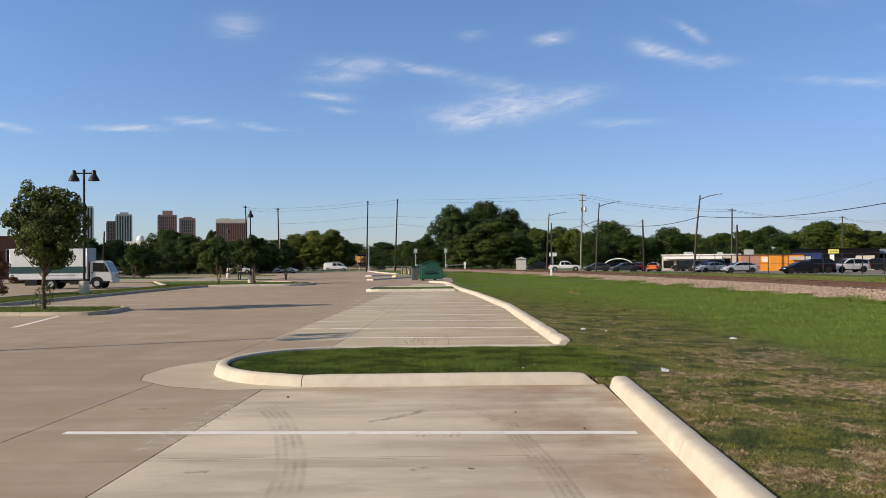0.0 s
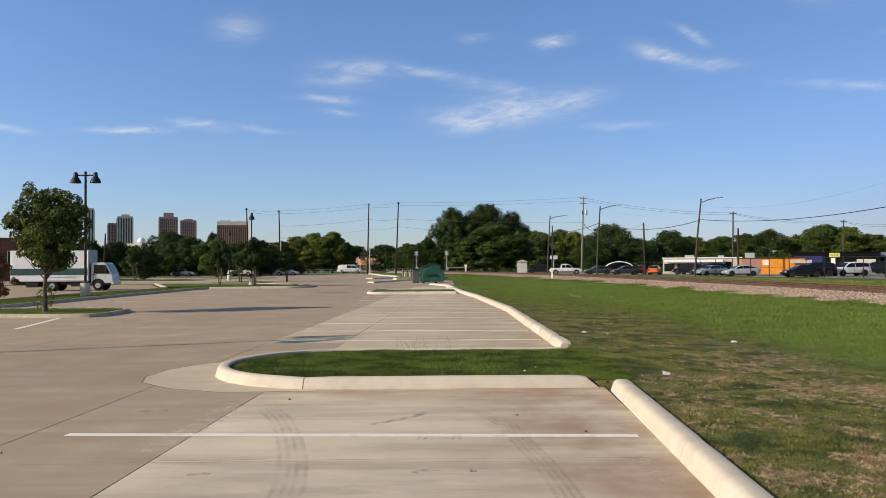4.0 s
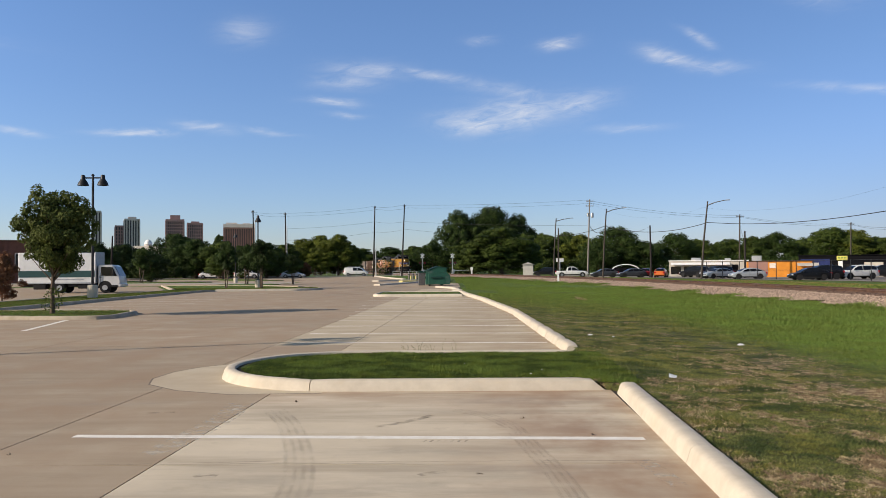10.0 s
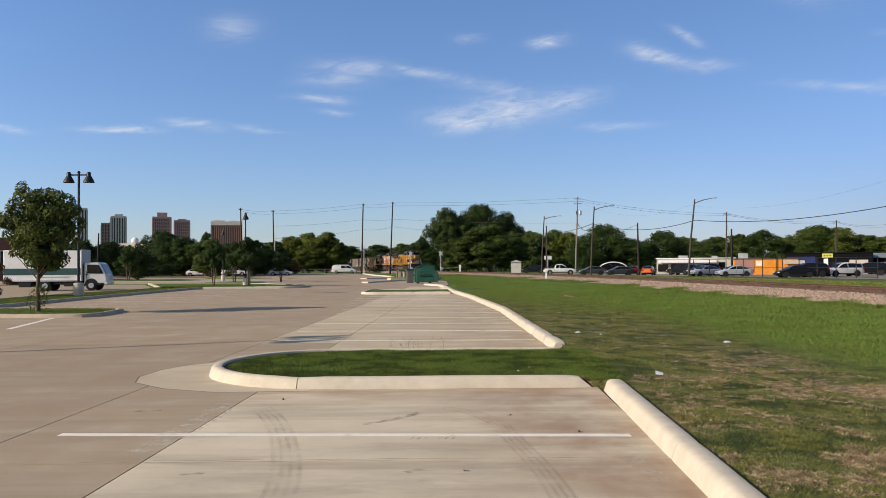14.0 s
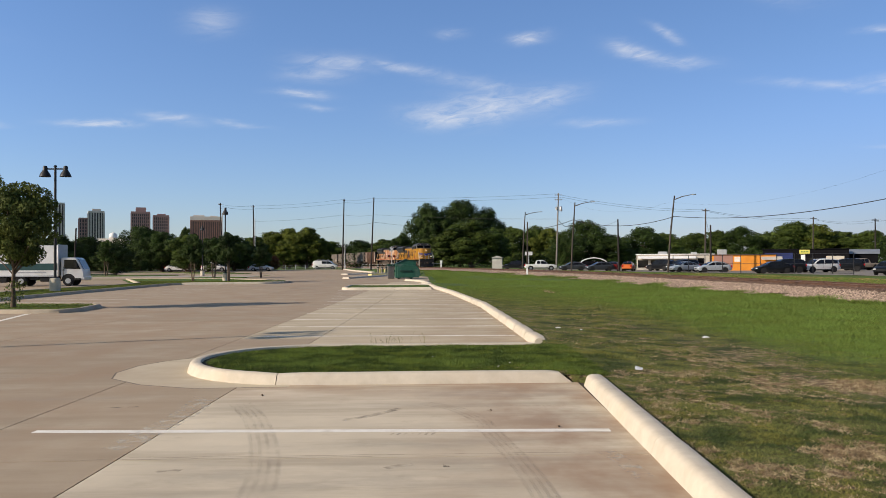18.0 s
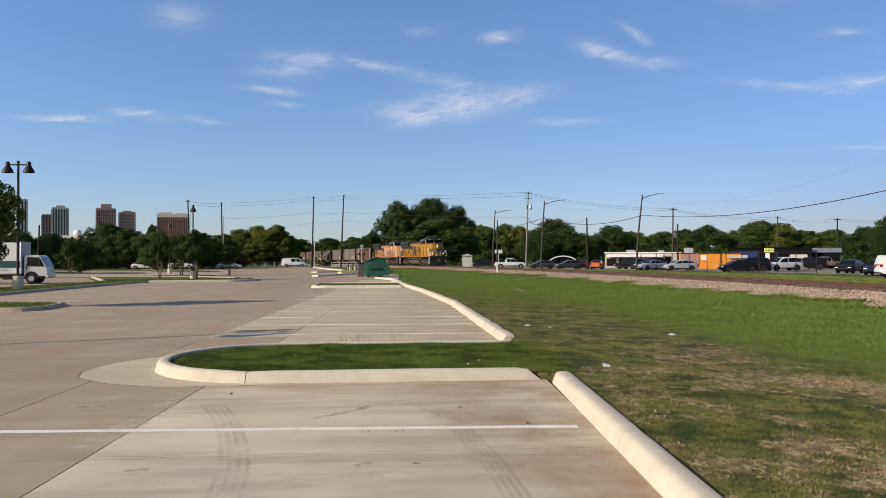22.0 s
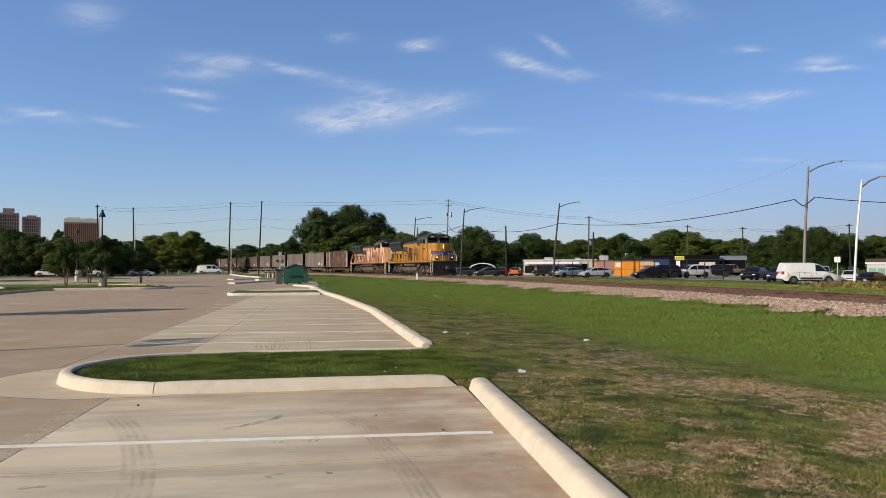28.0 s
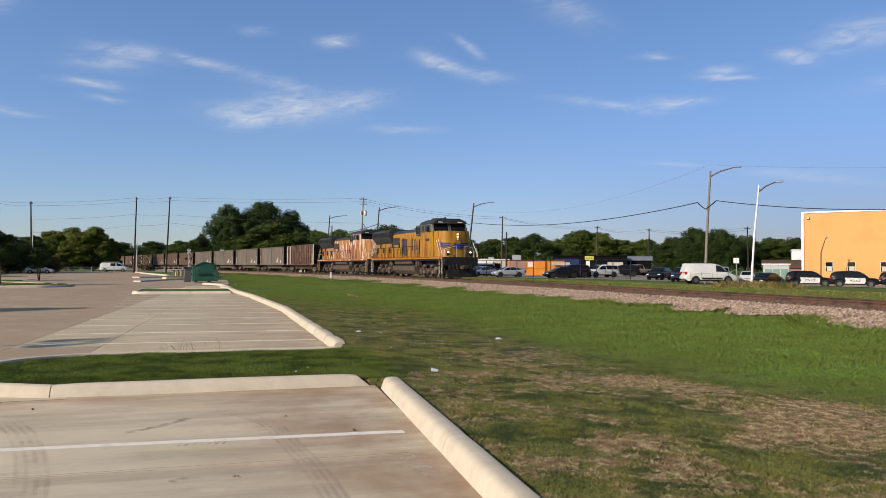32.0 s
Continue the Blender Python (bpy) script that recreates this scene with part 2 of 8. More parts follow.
def concmat(name, light, dark, dirt, wash, wash_from, wash_to, kerb_wash=None, stained=False):
    """Broomed concrete: cloudy tone, long smears across the stalls, and soil washed in from one side."""
    m = bpy.data.materials.new(name)
    m.use_nodes = True
    n, l = m.node_tree.nodes, m.node_tree.links
    b = n["Principled BSDF"]
    b.inputs["Roughness"].default_value = 0.86
    b.inputs["Specular IOR Level"].default_value = 0.3
    geo = n.new("ShaderNodeNewGeometry")

    def tex(sx, sy, detail, rough=0.6):
        mp = n.new("ShaderNodeMapping")
        mp.inputs["Scale"].default_value = (sx, sy, 1)
        l.new(geo.outputs["Position"], mp.inputs[0])
        t = n.new("ShaderNodeTexNoise")
        t.inputs["Scale"].default_value, t.inputs["Detail"].default_value, t.inputs["Roughness"].default_value = 1.0, detail, rough
        l.new(mp.outputs[0], t.inputs["Vector"])
        return t.outputs["Fac"]

    def ranged(v, lo, hi, t0=0.0, t1=1.0):
        r = n.new("ShaderNodeMapRange")
        for k, q in (("From Min", lo), ("From Max", hi), ("To Min", t0), ("To Max", t1)):
            r.inputs[k].default_value = q
        l.new(v, r.inputs["Value"])
        return r.outputs[0]

    def mixed(f, a, c):
        q = n.new("ShaderNodeMix")
        q.data_type = "RGBA"
        l.new(f, q.inputs["Factor"])
        for v, slot in ((a, "A"), (c, "B")):
            if isinstance(v, tuple):
                q.inputs[slot].default_value = (*v, 1)
            else:
                l.new(v, q.inputs[slot])
        return q.outputs["Result"]

    def times(a, c):
        q = n.new("ShaderNodeMath")
        q.operation = "MULTIPLY"
        l.new(a, q.inputs[0])
        if isinstance(c, float):
            q.inputs[1].default_value = c
        else:
            l.new(c, q.inputs[1])
        return q.outputs[0]
    col = mixed(ranged(tex(0.8, 0.8, 6), 0.34, 0.68), dark, light)
    col = mixed(times(ranged(tex(0.18, 0.22, 4), 0.40, 0.66), 0.4), col, dirt)
    col = mixed(times(ranged(tex(0.35, 2.4, 5), 0.46, 0.68), 0.8), col, dirt)
    col = mixed(times(ranged(tex(0.5, 7.0, 5, 0.7), 0.52, 0.66), 0.45), col, dark)
    col = mixed(times(ranged(tex(2.6, 2.6, 5, 0.7), 0.58, 0.74), 0.45), col, dirt)
    sp = n.new("ShaderNodeSeparateXYZ")
    l.new(geo.outputs["Position"], sp.inputs[0])
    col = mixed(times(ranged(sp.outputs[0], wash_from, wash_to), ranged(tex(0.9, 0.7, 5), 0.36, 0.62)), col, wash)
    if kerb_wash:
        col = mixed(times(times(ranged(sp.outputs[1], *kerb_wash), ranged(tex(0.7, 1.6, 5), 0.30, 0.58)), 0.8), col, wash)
    if stained:
        for px_, py_, rx, ry, strong in STAINS:
            mp = n.new("ShaderNodeMapping")
            mp.inputs["Location"].default_value = (-px_ / rx, -py_ / ry, 0)
            mp.inputs["Scale"].default_value = (1 / rx, 1 / ry, 0)
            l.new(geo.outputs["Position"], mp.inputs[0])
            far = n.new("ShaderNodeVectorMath")
            far.operation = "LENGTH"
            l.new(mp.outputs[0], far.inputs[0])
            col = mixed(times(times(ranged(far.outputs["Value"], 1.5, 0.0), ranged(tex(1.3, 3.5, 5, 0.65), 0.34, 0.62)), strong), col, (0.27, 0.235, 0.19))
    col = mixed(times(ranged(tex(1.1, 5.5, 4, 0.65), 0.60, 0.70), 0.35), col, dirt)
    col = mixed(times(ranged(tex(38, 38, 3, 0.7), 0.62, 0.78), 0.3), col, dirt)
    hs = n.new("ShaderNodeHueSaturation")
    l.new(ranged(n.new("ShaderNodeObjectInfo").outputs["Random"], 0.0, 1.0, 0.95, 1.05), hs.inputs["Value"])
    l.new(col, hs.inputs["Color"])
    l.new(hs.outputs[0], b.inputs["Base Color"])
    bp = n.new("ShaderNodeBump")
    bp.inputs["Strength"].default_value, bp.inputs["Distance"].default_value = 0.15, 0.01
    l.new(tex(60, 60, 4), bp.inputs["Height"])
    l.new(bp.outputs[0], b.inputs["Normal"])
    return m


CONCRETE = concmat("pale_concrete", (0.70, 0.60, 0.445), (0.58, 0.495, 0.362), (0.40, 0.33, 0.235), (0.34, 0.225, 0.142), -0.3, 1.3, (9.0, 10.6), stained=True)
CONCRETE_OLD = concmat("weathered_concrete", (0.435, 0.353, 0.249), (0.356, 0.283, 0.195), (0.29, 0.223, 0.149), (0.33, 0.239, 0.155), -1.0, -4.5, stained=True)
APRON = concmat("apron_concrete", (0.60, 0.515, 0.368), (0.52, 0.445, 0.315), (0.44, 0.36, 0.25), (0.45, 0.36, 0.25), -1.0, -4.0)
CONCRETE_MID = concmat("worn_concrete", (0.56, 0.47, 0.33), (0.48, 0.40, 0.275), (0.36, 0.285, 0.188), (0.36, 0.265, 0.17), -0.9, 2.2)
JOINT = material("joint_filler", (0.06, 0.05, 0.042), rough=0.9)
# Darker kerb tone, with the shade on island faces put into it.
KERB_SHADE = material("shade_dark_kerb_concrete", (0.43, 0.365, 0.275), (0.34, 0.285, 0.21), 3.0, 0.88, bump=0.25, bump_scale=40, spots=(0.30, 0.25, 0.17), spot_scale=1.2, spot_lo=0.5, spot_hi=0.68, vary=0.06)
KERB = material("kerb_concrete", (0.545, 0.485, 0.39), (0.45, 0.395, 0.312), 4.0, 0.85, bump=0.2, bump_scale=50, spots=(0.52, 0.44, 0.33),
                spot_scale=1.6, spot_lo=0.56, spot_hi=0.75, vary=0.04)
PAINT = material("road_paint", (0.82, 0.78, 0.70), (0.70, 0.65, 0.56), 7.0, 0.7, bump=0.1, spots=(0.5, 0.44, 0.36), spot_scale=3.0, spot_lo=0.55, spot_hi=0.72)
PAINT_FADED = material("faded_road_paint", (0.74, 0.68, 0.58), (0.60, 0.53, 0.43), 5.0, 0.75, spots=(0.44, 0.37, 0.27), spot_scale=2.2, spot_lo=0.50, spot_hi=0.66)
PAINT_WORN = material("worn_road_paint", (0.82, 0.77, 0.68), (0.70, 0.64, 0.54), 5.0, 0.75, spots=(0.48, 0.41, 0.30), spot_scale=2.2, spot_lo=0.54, spot_hi=0.70)
ASPHALT = material("asphalt", (0.27, 0.24, 0.20), (0.19, 0.17, 0.145), 1.5, 0.85, bump=0.2, bump_scale=30, spots=(0.25, 0.225, 0.19), spot_scale=0.2)
ROAD_CONC = material("road_concrete", (0.40, 0.35, 0.29), (0.33, 0.29, 0.24), 0.5, 0.85)


# worn and lush spots of the lawn: x, y, half-widths, and how dry (+) or green (-)
SPOTS = [(3.66, 6.5, 0.38, 0.45, 0.28), (5.35, 6.5, 0.85, 0.55, 0.24), (6.6, 7.6, 0.95, 0.6, 0.26), (3.5, 5.4, 0.4, 0.3, 0.2), (5.5, 10.1, 0.6, 0.45, 0.22), (8.6, 6.2, 1.3, 0.8, 0.2), (2.66, 5.7, 0.25, 0.3, 0.2),
         (6.2, 9.2, 0.4, 0.35, 0.2), (6.3, 14.0, 0.7, 1.2, 0.16), (4.6, 13.2, 0.8, 0.9, 0.08), (6.9, 42.5, 0.35, 3.2, 0.5), (7.8, 35.5, 0.3, 2.4, 0.45), (4.64, 7.66, 0.6, 0.5, -0.34), (4.36, 6.79, 0.5, 0.28, -0.34),
         (4.25, 5.6, 0.45, 0.36, -0.34), (3.2, 7.0, 0.4, 0.4, -0.24), (2.65, 6.3, 0.3, 0.45, -0.24), (3.6, 8.7, 0.5, 0.35, -0.16), (2.9, 12.6, 0.7, 1.0, -0.20), (-0.6, 12.5, 2.0, 1.2, -0.30)]


def grassmat(name, green, dark, lush, straw, brown, dry, bump=0.0, island=0.0, trans=0.0):
    """Grass: tired green with straw-dry spots near the lot, lush beyond; dry: how much of it has died back."""
    m = bpy.data.materials.new(name)
    m.use_nodes = True
    n, l = m.node_tree.nodes, m.node_tree.links
    b = n["Principled BSDF"]
    b.inputs["Roughness"].default_value = 0.85
    b.inputs["Specular IOR Level"].default_value = 0.12
    geo = n.new("ShaderNodeNewGeometry")

    def tex(scale, detail, rough=0.65):
        t = n.new("ShaderNodeTexNoise")
        t.inputs["Scale"].default_value, t.inputs["Detail"].default_value, t.inputs["Roughness"].default_value = scale, detail, rough
        l.new(geo.outputs["Position"], t.inputs["Vector"])
        return t.outputs["Fac"]

    def calc(op, a, c=0.0):
        q = n.new("ShaderNodeMath")
        q.operation = op
        for i, v in enumerate((a, c)):
            if isinstance(v, (int, float)):
                q.inputs[i].default_value = v
            else:
                l.new(v, q.inputs[i])
        return q.outputs[0]

    def ranged(v, lo, hi, t0=0.0, t1=1.0):
        r = n.new("ShaderNodeMapRange")
        r.interpolation_type = "SMOOTHSTEP"
        for k, q in (("From Min", lo), ("From Max", hi), ("To Min", t0), ("To Max", t1)):
            r.inputs[k].default_value = q
        l.new(v, r.inputs["Value"])
        return r.outputs[0]

    def mixed(f, a, c):
        q = n.new("ShaderNodeMix")
        q.data_type = "RGBA"
        l.new(f, q.inputs["Factor"])
        for v, slot in ((a, "A"), (c, "B")):
            if isinstance(v, tuple):
                q.inputs[slot].default_value = (*v, 1)
            else:
                l.new(v, q.inputs[slot])
        return q.outputs["Result"]
    sp = n.new("ShaderNodeSeparateXYZ")
    l.new(geo.outputs["Position"], sp.inputs[0])
    x, y = sp.outputs[0], sp.outputs[1]
    broad, mid, tuft = tex(0.30, 4), tex(1.7, 5), tex(6.5, 5)
    # the lush part begins along a line that swings away from the lot near its entrance
    line = calc("SUBTRACT", x, calc("MULTIPLY", calc("MAXIMUM", calc("SUBTRACT", 11.0, y), 0.0), 0.2))
    line = calc("ADD", line, calc("MULTIPLY", calc("SUBTRACT", broad, 0.5), 2.0))
    line = calc("ADD", line, calc("MULTIPLY", calc("SUBTRACT", mid, 0.5), 3.6))
    rich = calc("MAXIMUM", ranged(line, 5.6, 8.0), ranged(calc("ADD", calc("ADD", y, calc("MULTIPLY", x, 1.5)), calc("MULTIPLY", calc("SUBTRACT", broad, 0.5), 40.0)), 26.0, 58.0, 0.0, 0.9))
    rich = calc("MAXIMUM", rich, ranged(x, -3.0, -6.0))
    thirst = calc("ADD", calc("MULTIPLY", broad, 0.25), calc("ADD", calc("MULTIPLY", mid, 1.05), calc("MULTIPLY", tuft, 0.85)))
    thirst = calc("ADD", calc("SUBTRACT", thirst, 1.075), calc("SUBTRACT", dry, calc("MULTIPLY", rich, 0.42)))
    thirst = calc("SUBTRACT", thirst, ranged(y, 9.5, 15.0, 0.0, 0.075))
    for px_, py_, rx, ry, strong in SPOTS:
        e = calc("ADD", calc("POWER", calc("ABSOLUTE", calc("DIVIDE", calc("SUBTRACT", x, px_), rx)), 2.0), calc("POWER", calc("ABSOLUTE", calc("DIVIDE", calc("SUBTRACT", y, py_), ry)), 2.0))
        thirst = calc("ADD", thirst, calc("MULTIPLY", calc("EXPONENT", calc("MULTIPLY", e, -0.7)), strong))
    grain = geo.outputs["Random Per Island"] if island else tex(26, 4, 0.7)
    thirst = calc("ADD", thirst, calc("MULTIPLY", calc("SUBTRACT", grain, 0.5), 0.20 if island else 0.42))
    living = mixed(ranged(tex(1.3, 6), 0.41, 0.59), dark, green)
    living = mixed(calc("MULTIPLY", ranged(tex(2.4, 5), 0.48, 0.62), 0.6), living, (green[0] * 1.22, green[1] * 1.08, green[2] * 0.8))
    living = mixed(rich, living, mixed(ranged(tex(0.55, 5), 0.34, 0.66), (lush[0] * 0.90, lush[1] * 0.78, lush[2] * 0.8), lush))
    dead = mixed(ranged(tex(9.0, 5), 0.42, 0.62), brown, straw)
    if not island:
        dead = mixed(ranged(tex(13.0, 4), 0.56, 0.66), dead, (0.055, 0.040, 0.024))
        living = mixed(ranged(tex(11.0, 4), 0.55, 0.66), living, (0.040, 0.034, 0.018))
    col = mixed(ranged(thirst, -0.03, 0.075), living, dead)
    if island:
        hs = n.new("ShaderNodeHueSaturation")
        l.new(ranged(geo.outputs["Random Per Island"], 0.0, 1.0, 1 - island, 1 + island), hs.inputs["Value"])
        l.new(col, hs.inputs["Color"])
        col = hs.outputs[0]
    l.new(col, b.inputs["Base Color"])
    if bump:
        bp = n.new("ShaderNodeBump")
        bp.inputs["Strength"].default_value, bp.inputs["Distance"].default_value = bump, 0.04
        l.new(tex(28, 5), bp.inputs["Height"])
        l.new(bp.outputs[0], b.inputs["Normal"])
    if trans:
        tr = n.new("ShaderNodeBsdfTranslucent")
        l.new(col, tr.inputs["Color"])
        ms = n.new("ShaderNodeMixShader")
        ms.inputs[0].default_value = trans
        l.new(b.outputs[0], ms.inputs[1])
        l.new(tr.outputs[0], ms.inputs[2])
        l.new(ms.outputs[0], n["Material Output"].inputs[0])
    return m


SOIL = grassmat("grass_ground", (0.105, 0.114, 0.036), (0.046, 0.060, 0.020), (0.102, 0.162, 0.031), (0.38, 0.295, 0.175), (0.160, 0.110, 0.064), -0.03, bump=0.9)
BARK = material("bark", (0.14, 0.10, 0.07), (0.075, 0.055, 0.04), 12, 0.9, bump=0.6, bump_scale=30)
POLE_WOOD = material("weathered_pole_wood", (0.075, 0.062, 0.052), (0.045, 0.038, 0.033), 5, 0.9, bump=0.3, stretch=(12, 12, 0.6))
POLE_DARK = material("creosoted_pole_wood", (0.032, 0.026, 0.024), (0.02, 0.017, 0.016), 5, 0.85, bump=0.3, stretch=(12, 12, 0.6))
POLE_GREY = material("grey_weathered_pole", (0.24, 0.215, 0.19), (0.15, 0.135, 0.12), 5, 0.9, bump=0.3, stretch=(12, 12, 0.6))
WIRE = material("cable", (0.02, 0.02, 0.022), rough=0.6)
STEEL_GREY = material("galvanised_steel", (0.45, 0.46, 0.47), (0.36, 0.37, 0.38), 6, 0.5, 0.6)
STEEL_DULL = material("dull_weathered_steel", (0.13, 0.13, 0.135), (0.09, 0.09, 0.095), 6, 0.6, 0.3)
BLACK_PAINT = material("black_painted_steel", (0.022, 0.023, 0.026), (0.015, 0.015, 0.017), 8, 0.45)
WHITE_PAINT = material("white_paint", (0.78, 0.78, 0.76), (0.66, 0.66, 0.64), 2, 0.5, spots=(0.5, 0.47, 0.42), spot_scale=0.9, spot_lo=0.6, spot_hi=0.8)
GLASS_DARK = material("tinted_glass", (0.008, 0.009, 0.011), rough=0.08, spec=0.35)
TYRE = material("tyre_rubber", (0.018, 0.018, 0.019), rough=0.85)
CHROME = material("alloy", (0.30, 0.30, 0.31), rough=0.35, metal=0.8)
RIM_DARK = material("dark_wheel_rim", (0.10, 0.10, 0.105), rough=0.5, metal=0.4)
UNDER = material("underbody", (0.02, 0.02, 0.02), rough=0.8)
RED_LENS = material("red_lens", (0.35, 0.01, 0.01), rough=0.2)
CLEAR_LENS = material("clear_lens", (0.75, 0.76, 0.78), rough=0.1)
PAPER = material("litter_paper", (0.8, 0.8, 0.78), rough=0.6)


# other: a dark second tone standing in for shade between leaf clumps
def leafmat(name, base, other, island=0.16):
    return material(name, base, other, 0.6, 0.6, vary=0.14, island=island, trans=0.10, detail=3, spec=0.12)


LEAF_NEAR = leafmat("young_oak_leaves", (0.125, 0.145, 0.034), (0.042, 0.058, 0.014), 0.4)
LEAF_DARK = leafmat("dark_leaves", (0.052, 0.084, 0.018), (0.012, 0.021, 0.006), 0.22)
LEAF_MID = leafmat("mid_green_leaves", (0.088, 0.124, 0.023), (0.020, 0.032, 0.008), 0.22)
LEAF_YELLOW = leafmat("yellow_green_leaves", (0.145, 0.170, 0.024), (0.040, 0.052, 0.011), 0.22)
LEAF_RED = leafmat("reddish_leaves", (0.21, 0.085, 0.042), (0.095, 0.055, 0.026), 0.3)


# ---------------------------------------------------------------- mesh tools
class Shape:
    """Vertices and faces gathered into one mesh."""

    def __init__(self):
        self.v, self.f = [], []

    def add(self, verts, faces):
        k = len(self.v)
        self.v.extend(verts)
        self.f.extend([tuple(i + k for i in face) for face in faces])
        return self

    def box(self, cx, cy, cz, sx, sy, sz, ch=0.0, m=None):
        """A box by its centre and size; ch: the chamfer of its edges."""
        hx, hy, hz = sx / 2, sy / 2, sz / 2
        if ch <= 0:
            vs = [(cx + a * hx, cy + b * hy, cz + c * hz) for c in (-1, 1) for b in (-1, 1) for a in (-1, 1)]
            fs = [(0, 2, 3, 1), (4, 5, 7, 6), (0, 1, 5, 4), (2, 6, 7, 3), (0, 4, 6, 2), (1, 3, 7, 5)]
        else:
            ch = min(ch, hx * 0.9, hy * 0.9, hz * 0.9)
            vs, idx = [], {}
            for a in (-1, 1):
                for b in (-1, 1):
                    for c in (-1, 1):
                        for k, (dx, dy, dz) in enumerate(((0, ch, ch), (ch, 0, ch), (ch, ch, 0))):
                            idx[a, b, c, k] = len(vs)
                            vs.append((cx + a * (hx - dx), cy + b * (hy - dy), cz + c * (hz - dz)))
            fs = []
            for a in (-1, 1):
                q = [idx[a, b, c, 0] for b, c in ((-1, -1), (1, -1), (1, 1), (-1, 1))]
                fs.append(tuple(q if a > 0 else q[::-1]))
                q = [idx[b, a, c, 1] for b, c in ((-1, -1), (-1, 1), (1, 1), (1, -1))]
                fs.append(tuple(q if a > 0 else q[::-1]))
                q = [idx[b, c, a, 2] for b, c in ((-1, -1), (1, -1), (1, 1), (-1, 1))]
                fs.append(tuple(q if a > 0 else q[::-1]))
            for a in (-1, 1):
                for b in (-1, 1):
                    q = [idx[a, b, -1, 0], idx[a, b, 1, 0], idx[a, b, 1, 1], idx[a, b, -1, 1]]
                    fs.append(tuple(q if a * b < 0 else q[::-1]))
                    q = [idx[a, -1, b, 0], idx[a, 1, b, 0], idx[a, 1, b, 2], idx[a, -1, b, 2]]
                    fs.append(tuple(q if a * b > 0 else q[::-1]))
                    q = [idx[-1, a, b, 1], idx[1, a, b, 1], idx[1, a, b, 2], idx[-1, a, b, 2]]
                    fs.append(tuple(q if a * b < 0 else q[::-1]))
                    for c in (-1, 1):
                        q = [idx[a, b, c, 0], idx[a, b, c, 1], idx[a, b, c, 2]]
                        fs.append(tuple(q if a * b * c > 0 else q[::-1]))
        if m is not None:
            vs = [tuple(m @ Vector(p)) for p in vs]
        return self.add(vs, fs)

    def tube(self, points, radii, n=8, caps=True):
        """A round bar through the points, with a radius at each."""
        pts = [Vector(p) for p in points]
        if not isinstance(radii, (list, tuple)):
            radii = [radii] * len(pts)
        vs, fs = [], []
        side = None
        for i, p in enumerate(pts):
            d = (pts[min(i + 1, len(pts) - 1)] - pts[max(i - 1, 0)]).normalized()
            if side is None:
                side = d.orthogonal().normalized()
            side = (side - d * side.dot(d)).normalized()
            up = d.cross(side)
            for k in range(n):
                a = 2 * math.pi * k / n
                vs.append(tuple(p + (side * math.cos(a) + up * math.sin(a)) * radii[i]))
        for i in range(len(pts) - 1):
            for k in range(n):
                a, b = i * n + k, i * n + (k + 1) % n
                fs.append((a, b, b + n, a + n))
        if caps:
            fs.append(tuple(range(n))[::-1])
            fs.append(tuple(range((len(pts) - 1) * n, len(pts) * n)))
        return self.add(vs, fs)

    def prism(self, poly, a, b, axis="y", inset=0.0):
        """A side outline (pairs) drawn through from a to b along an axis; inset: how much the outline shrinks at both ends' outer rim."""
        n = len(poly)
        cx, cy = sum(p[0] for p in poly) / n, sum(p[1] for p in poly) / n

        def put(p, t):
            u, w = p
            return {"y": (u, t, w), "x": (t, u, w), "z": (u, w, t)}[axis]
        rings = [(a, inset), (a + abs(inset) * (1 if b > a else -1), 0.0), (b - abs(inset) * (1 if b > a else -1), 0.0), (b, inset)] if inset else [(a, 0), (b, 0)]
        vs, fs = [], []
        for t, s in rings:
            for p in poly:
                d = math.hypot(p[0] - cx, p[1] - cy) or 1
                k = max(0.0, 1 - s / d)
                vs.append(put((cx + (p[0] - cx) * k, cy + (p[1] - cy) * k), t))
        for i in range(len(rings) - 1):
            for k in range(n):
                q, r = i * n + k, i * n + (k + 1) % n
                fs.append((q, r, r + n, q + n))
        fs.append(tuple(range(n))[::-1])
        fs.append(tuple(range((len(rings) - 1) * n, len(rings) * n)))
        return self.add(vs, fs)

    def lathe(self, profile, cx=0.0, cy=0.0, cz=0.0, n=16, axis="z"):
        """A turned form: pairs of radius and height."""
        vs, fs = [], []
        for r, h in profile:
            for k in range(n):
                a = 2 * math.pi * k / n
                u, w = r * math.cos(a), r * math.sin(a)
                vs.append({"z": (cx + u, cy + w, cz + h), "y": (cx + u, cy + h, cz + w), "x": (cx + h, cy + u, cz + w)}[axis])
        for i in range(len(profile) - 1):
            for k in range(n):
                a, b = i * n + k, i * n + (k + 1) % n
                fs.append((a, b, b + n, a + n))
        fs.append(tuple(range(n))[::-1])
        fs.append(tuple(range((len(profile) - 1) * n, len(profile) * n)))
        return self.add(vs, fs)

    def quad(self, a, b, c, d):
        return self.add([tuple(a), tuple(b), tuple(c), tuple(d)], [(0, 1, 2, 3)])

    def mesh(self, name, mat, smooth=True, fix=True):
        me = bpy.data.meshes.new(name)
        me.from_pydata(self.v, [], self.f)
        if fix and len(self.f) < 60000:
            bm = bmesh.new()
            bm.from_mesh(me)
            bmesh.ops.recalc_face_normals(bm, faces=bm.faces)
            bm.to_mesh(me)
            bm.free()
        if mat:
            me.materials.append(mat)
        if smooth:
            me.shade_smooth()
            me.set_sharp_from_angle(angle=radians(38))
        me.update()
        return me


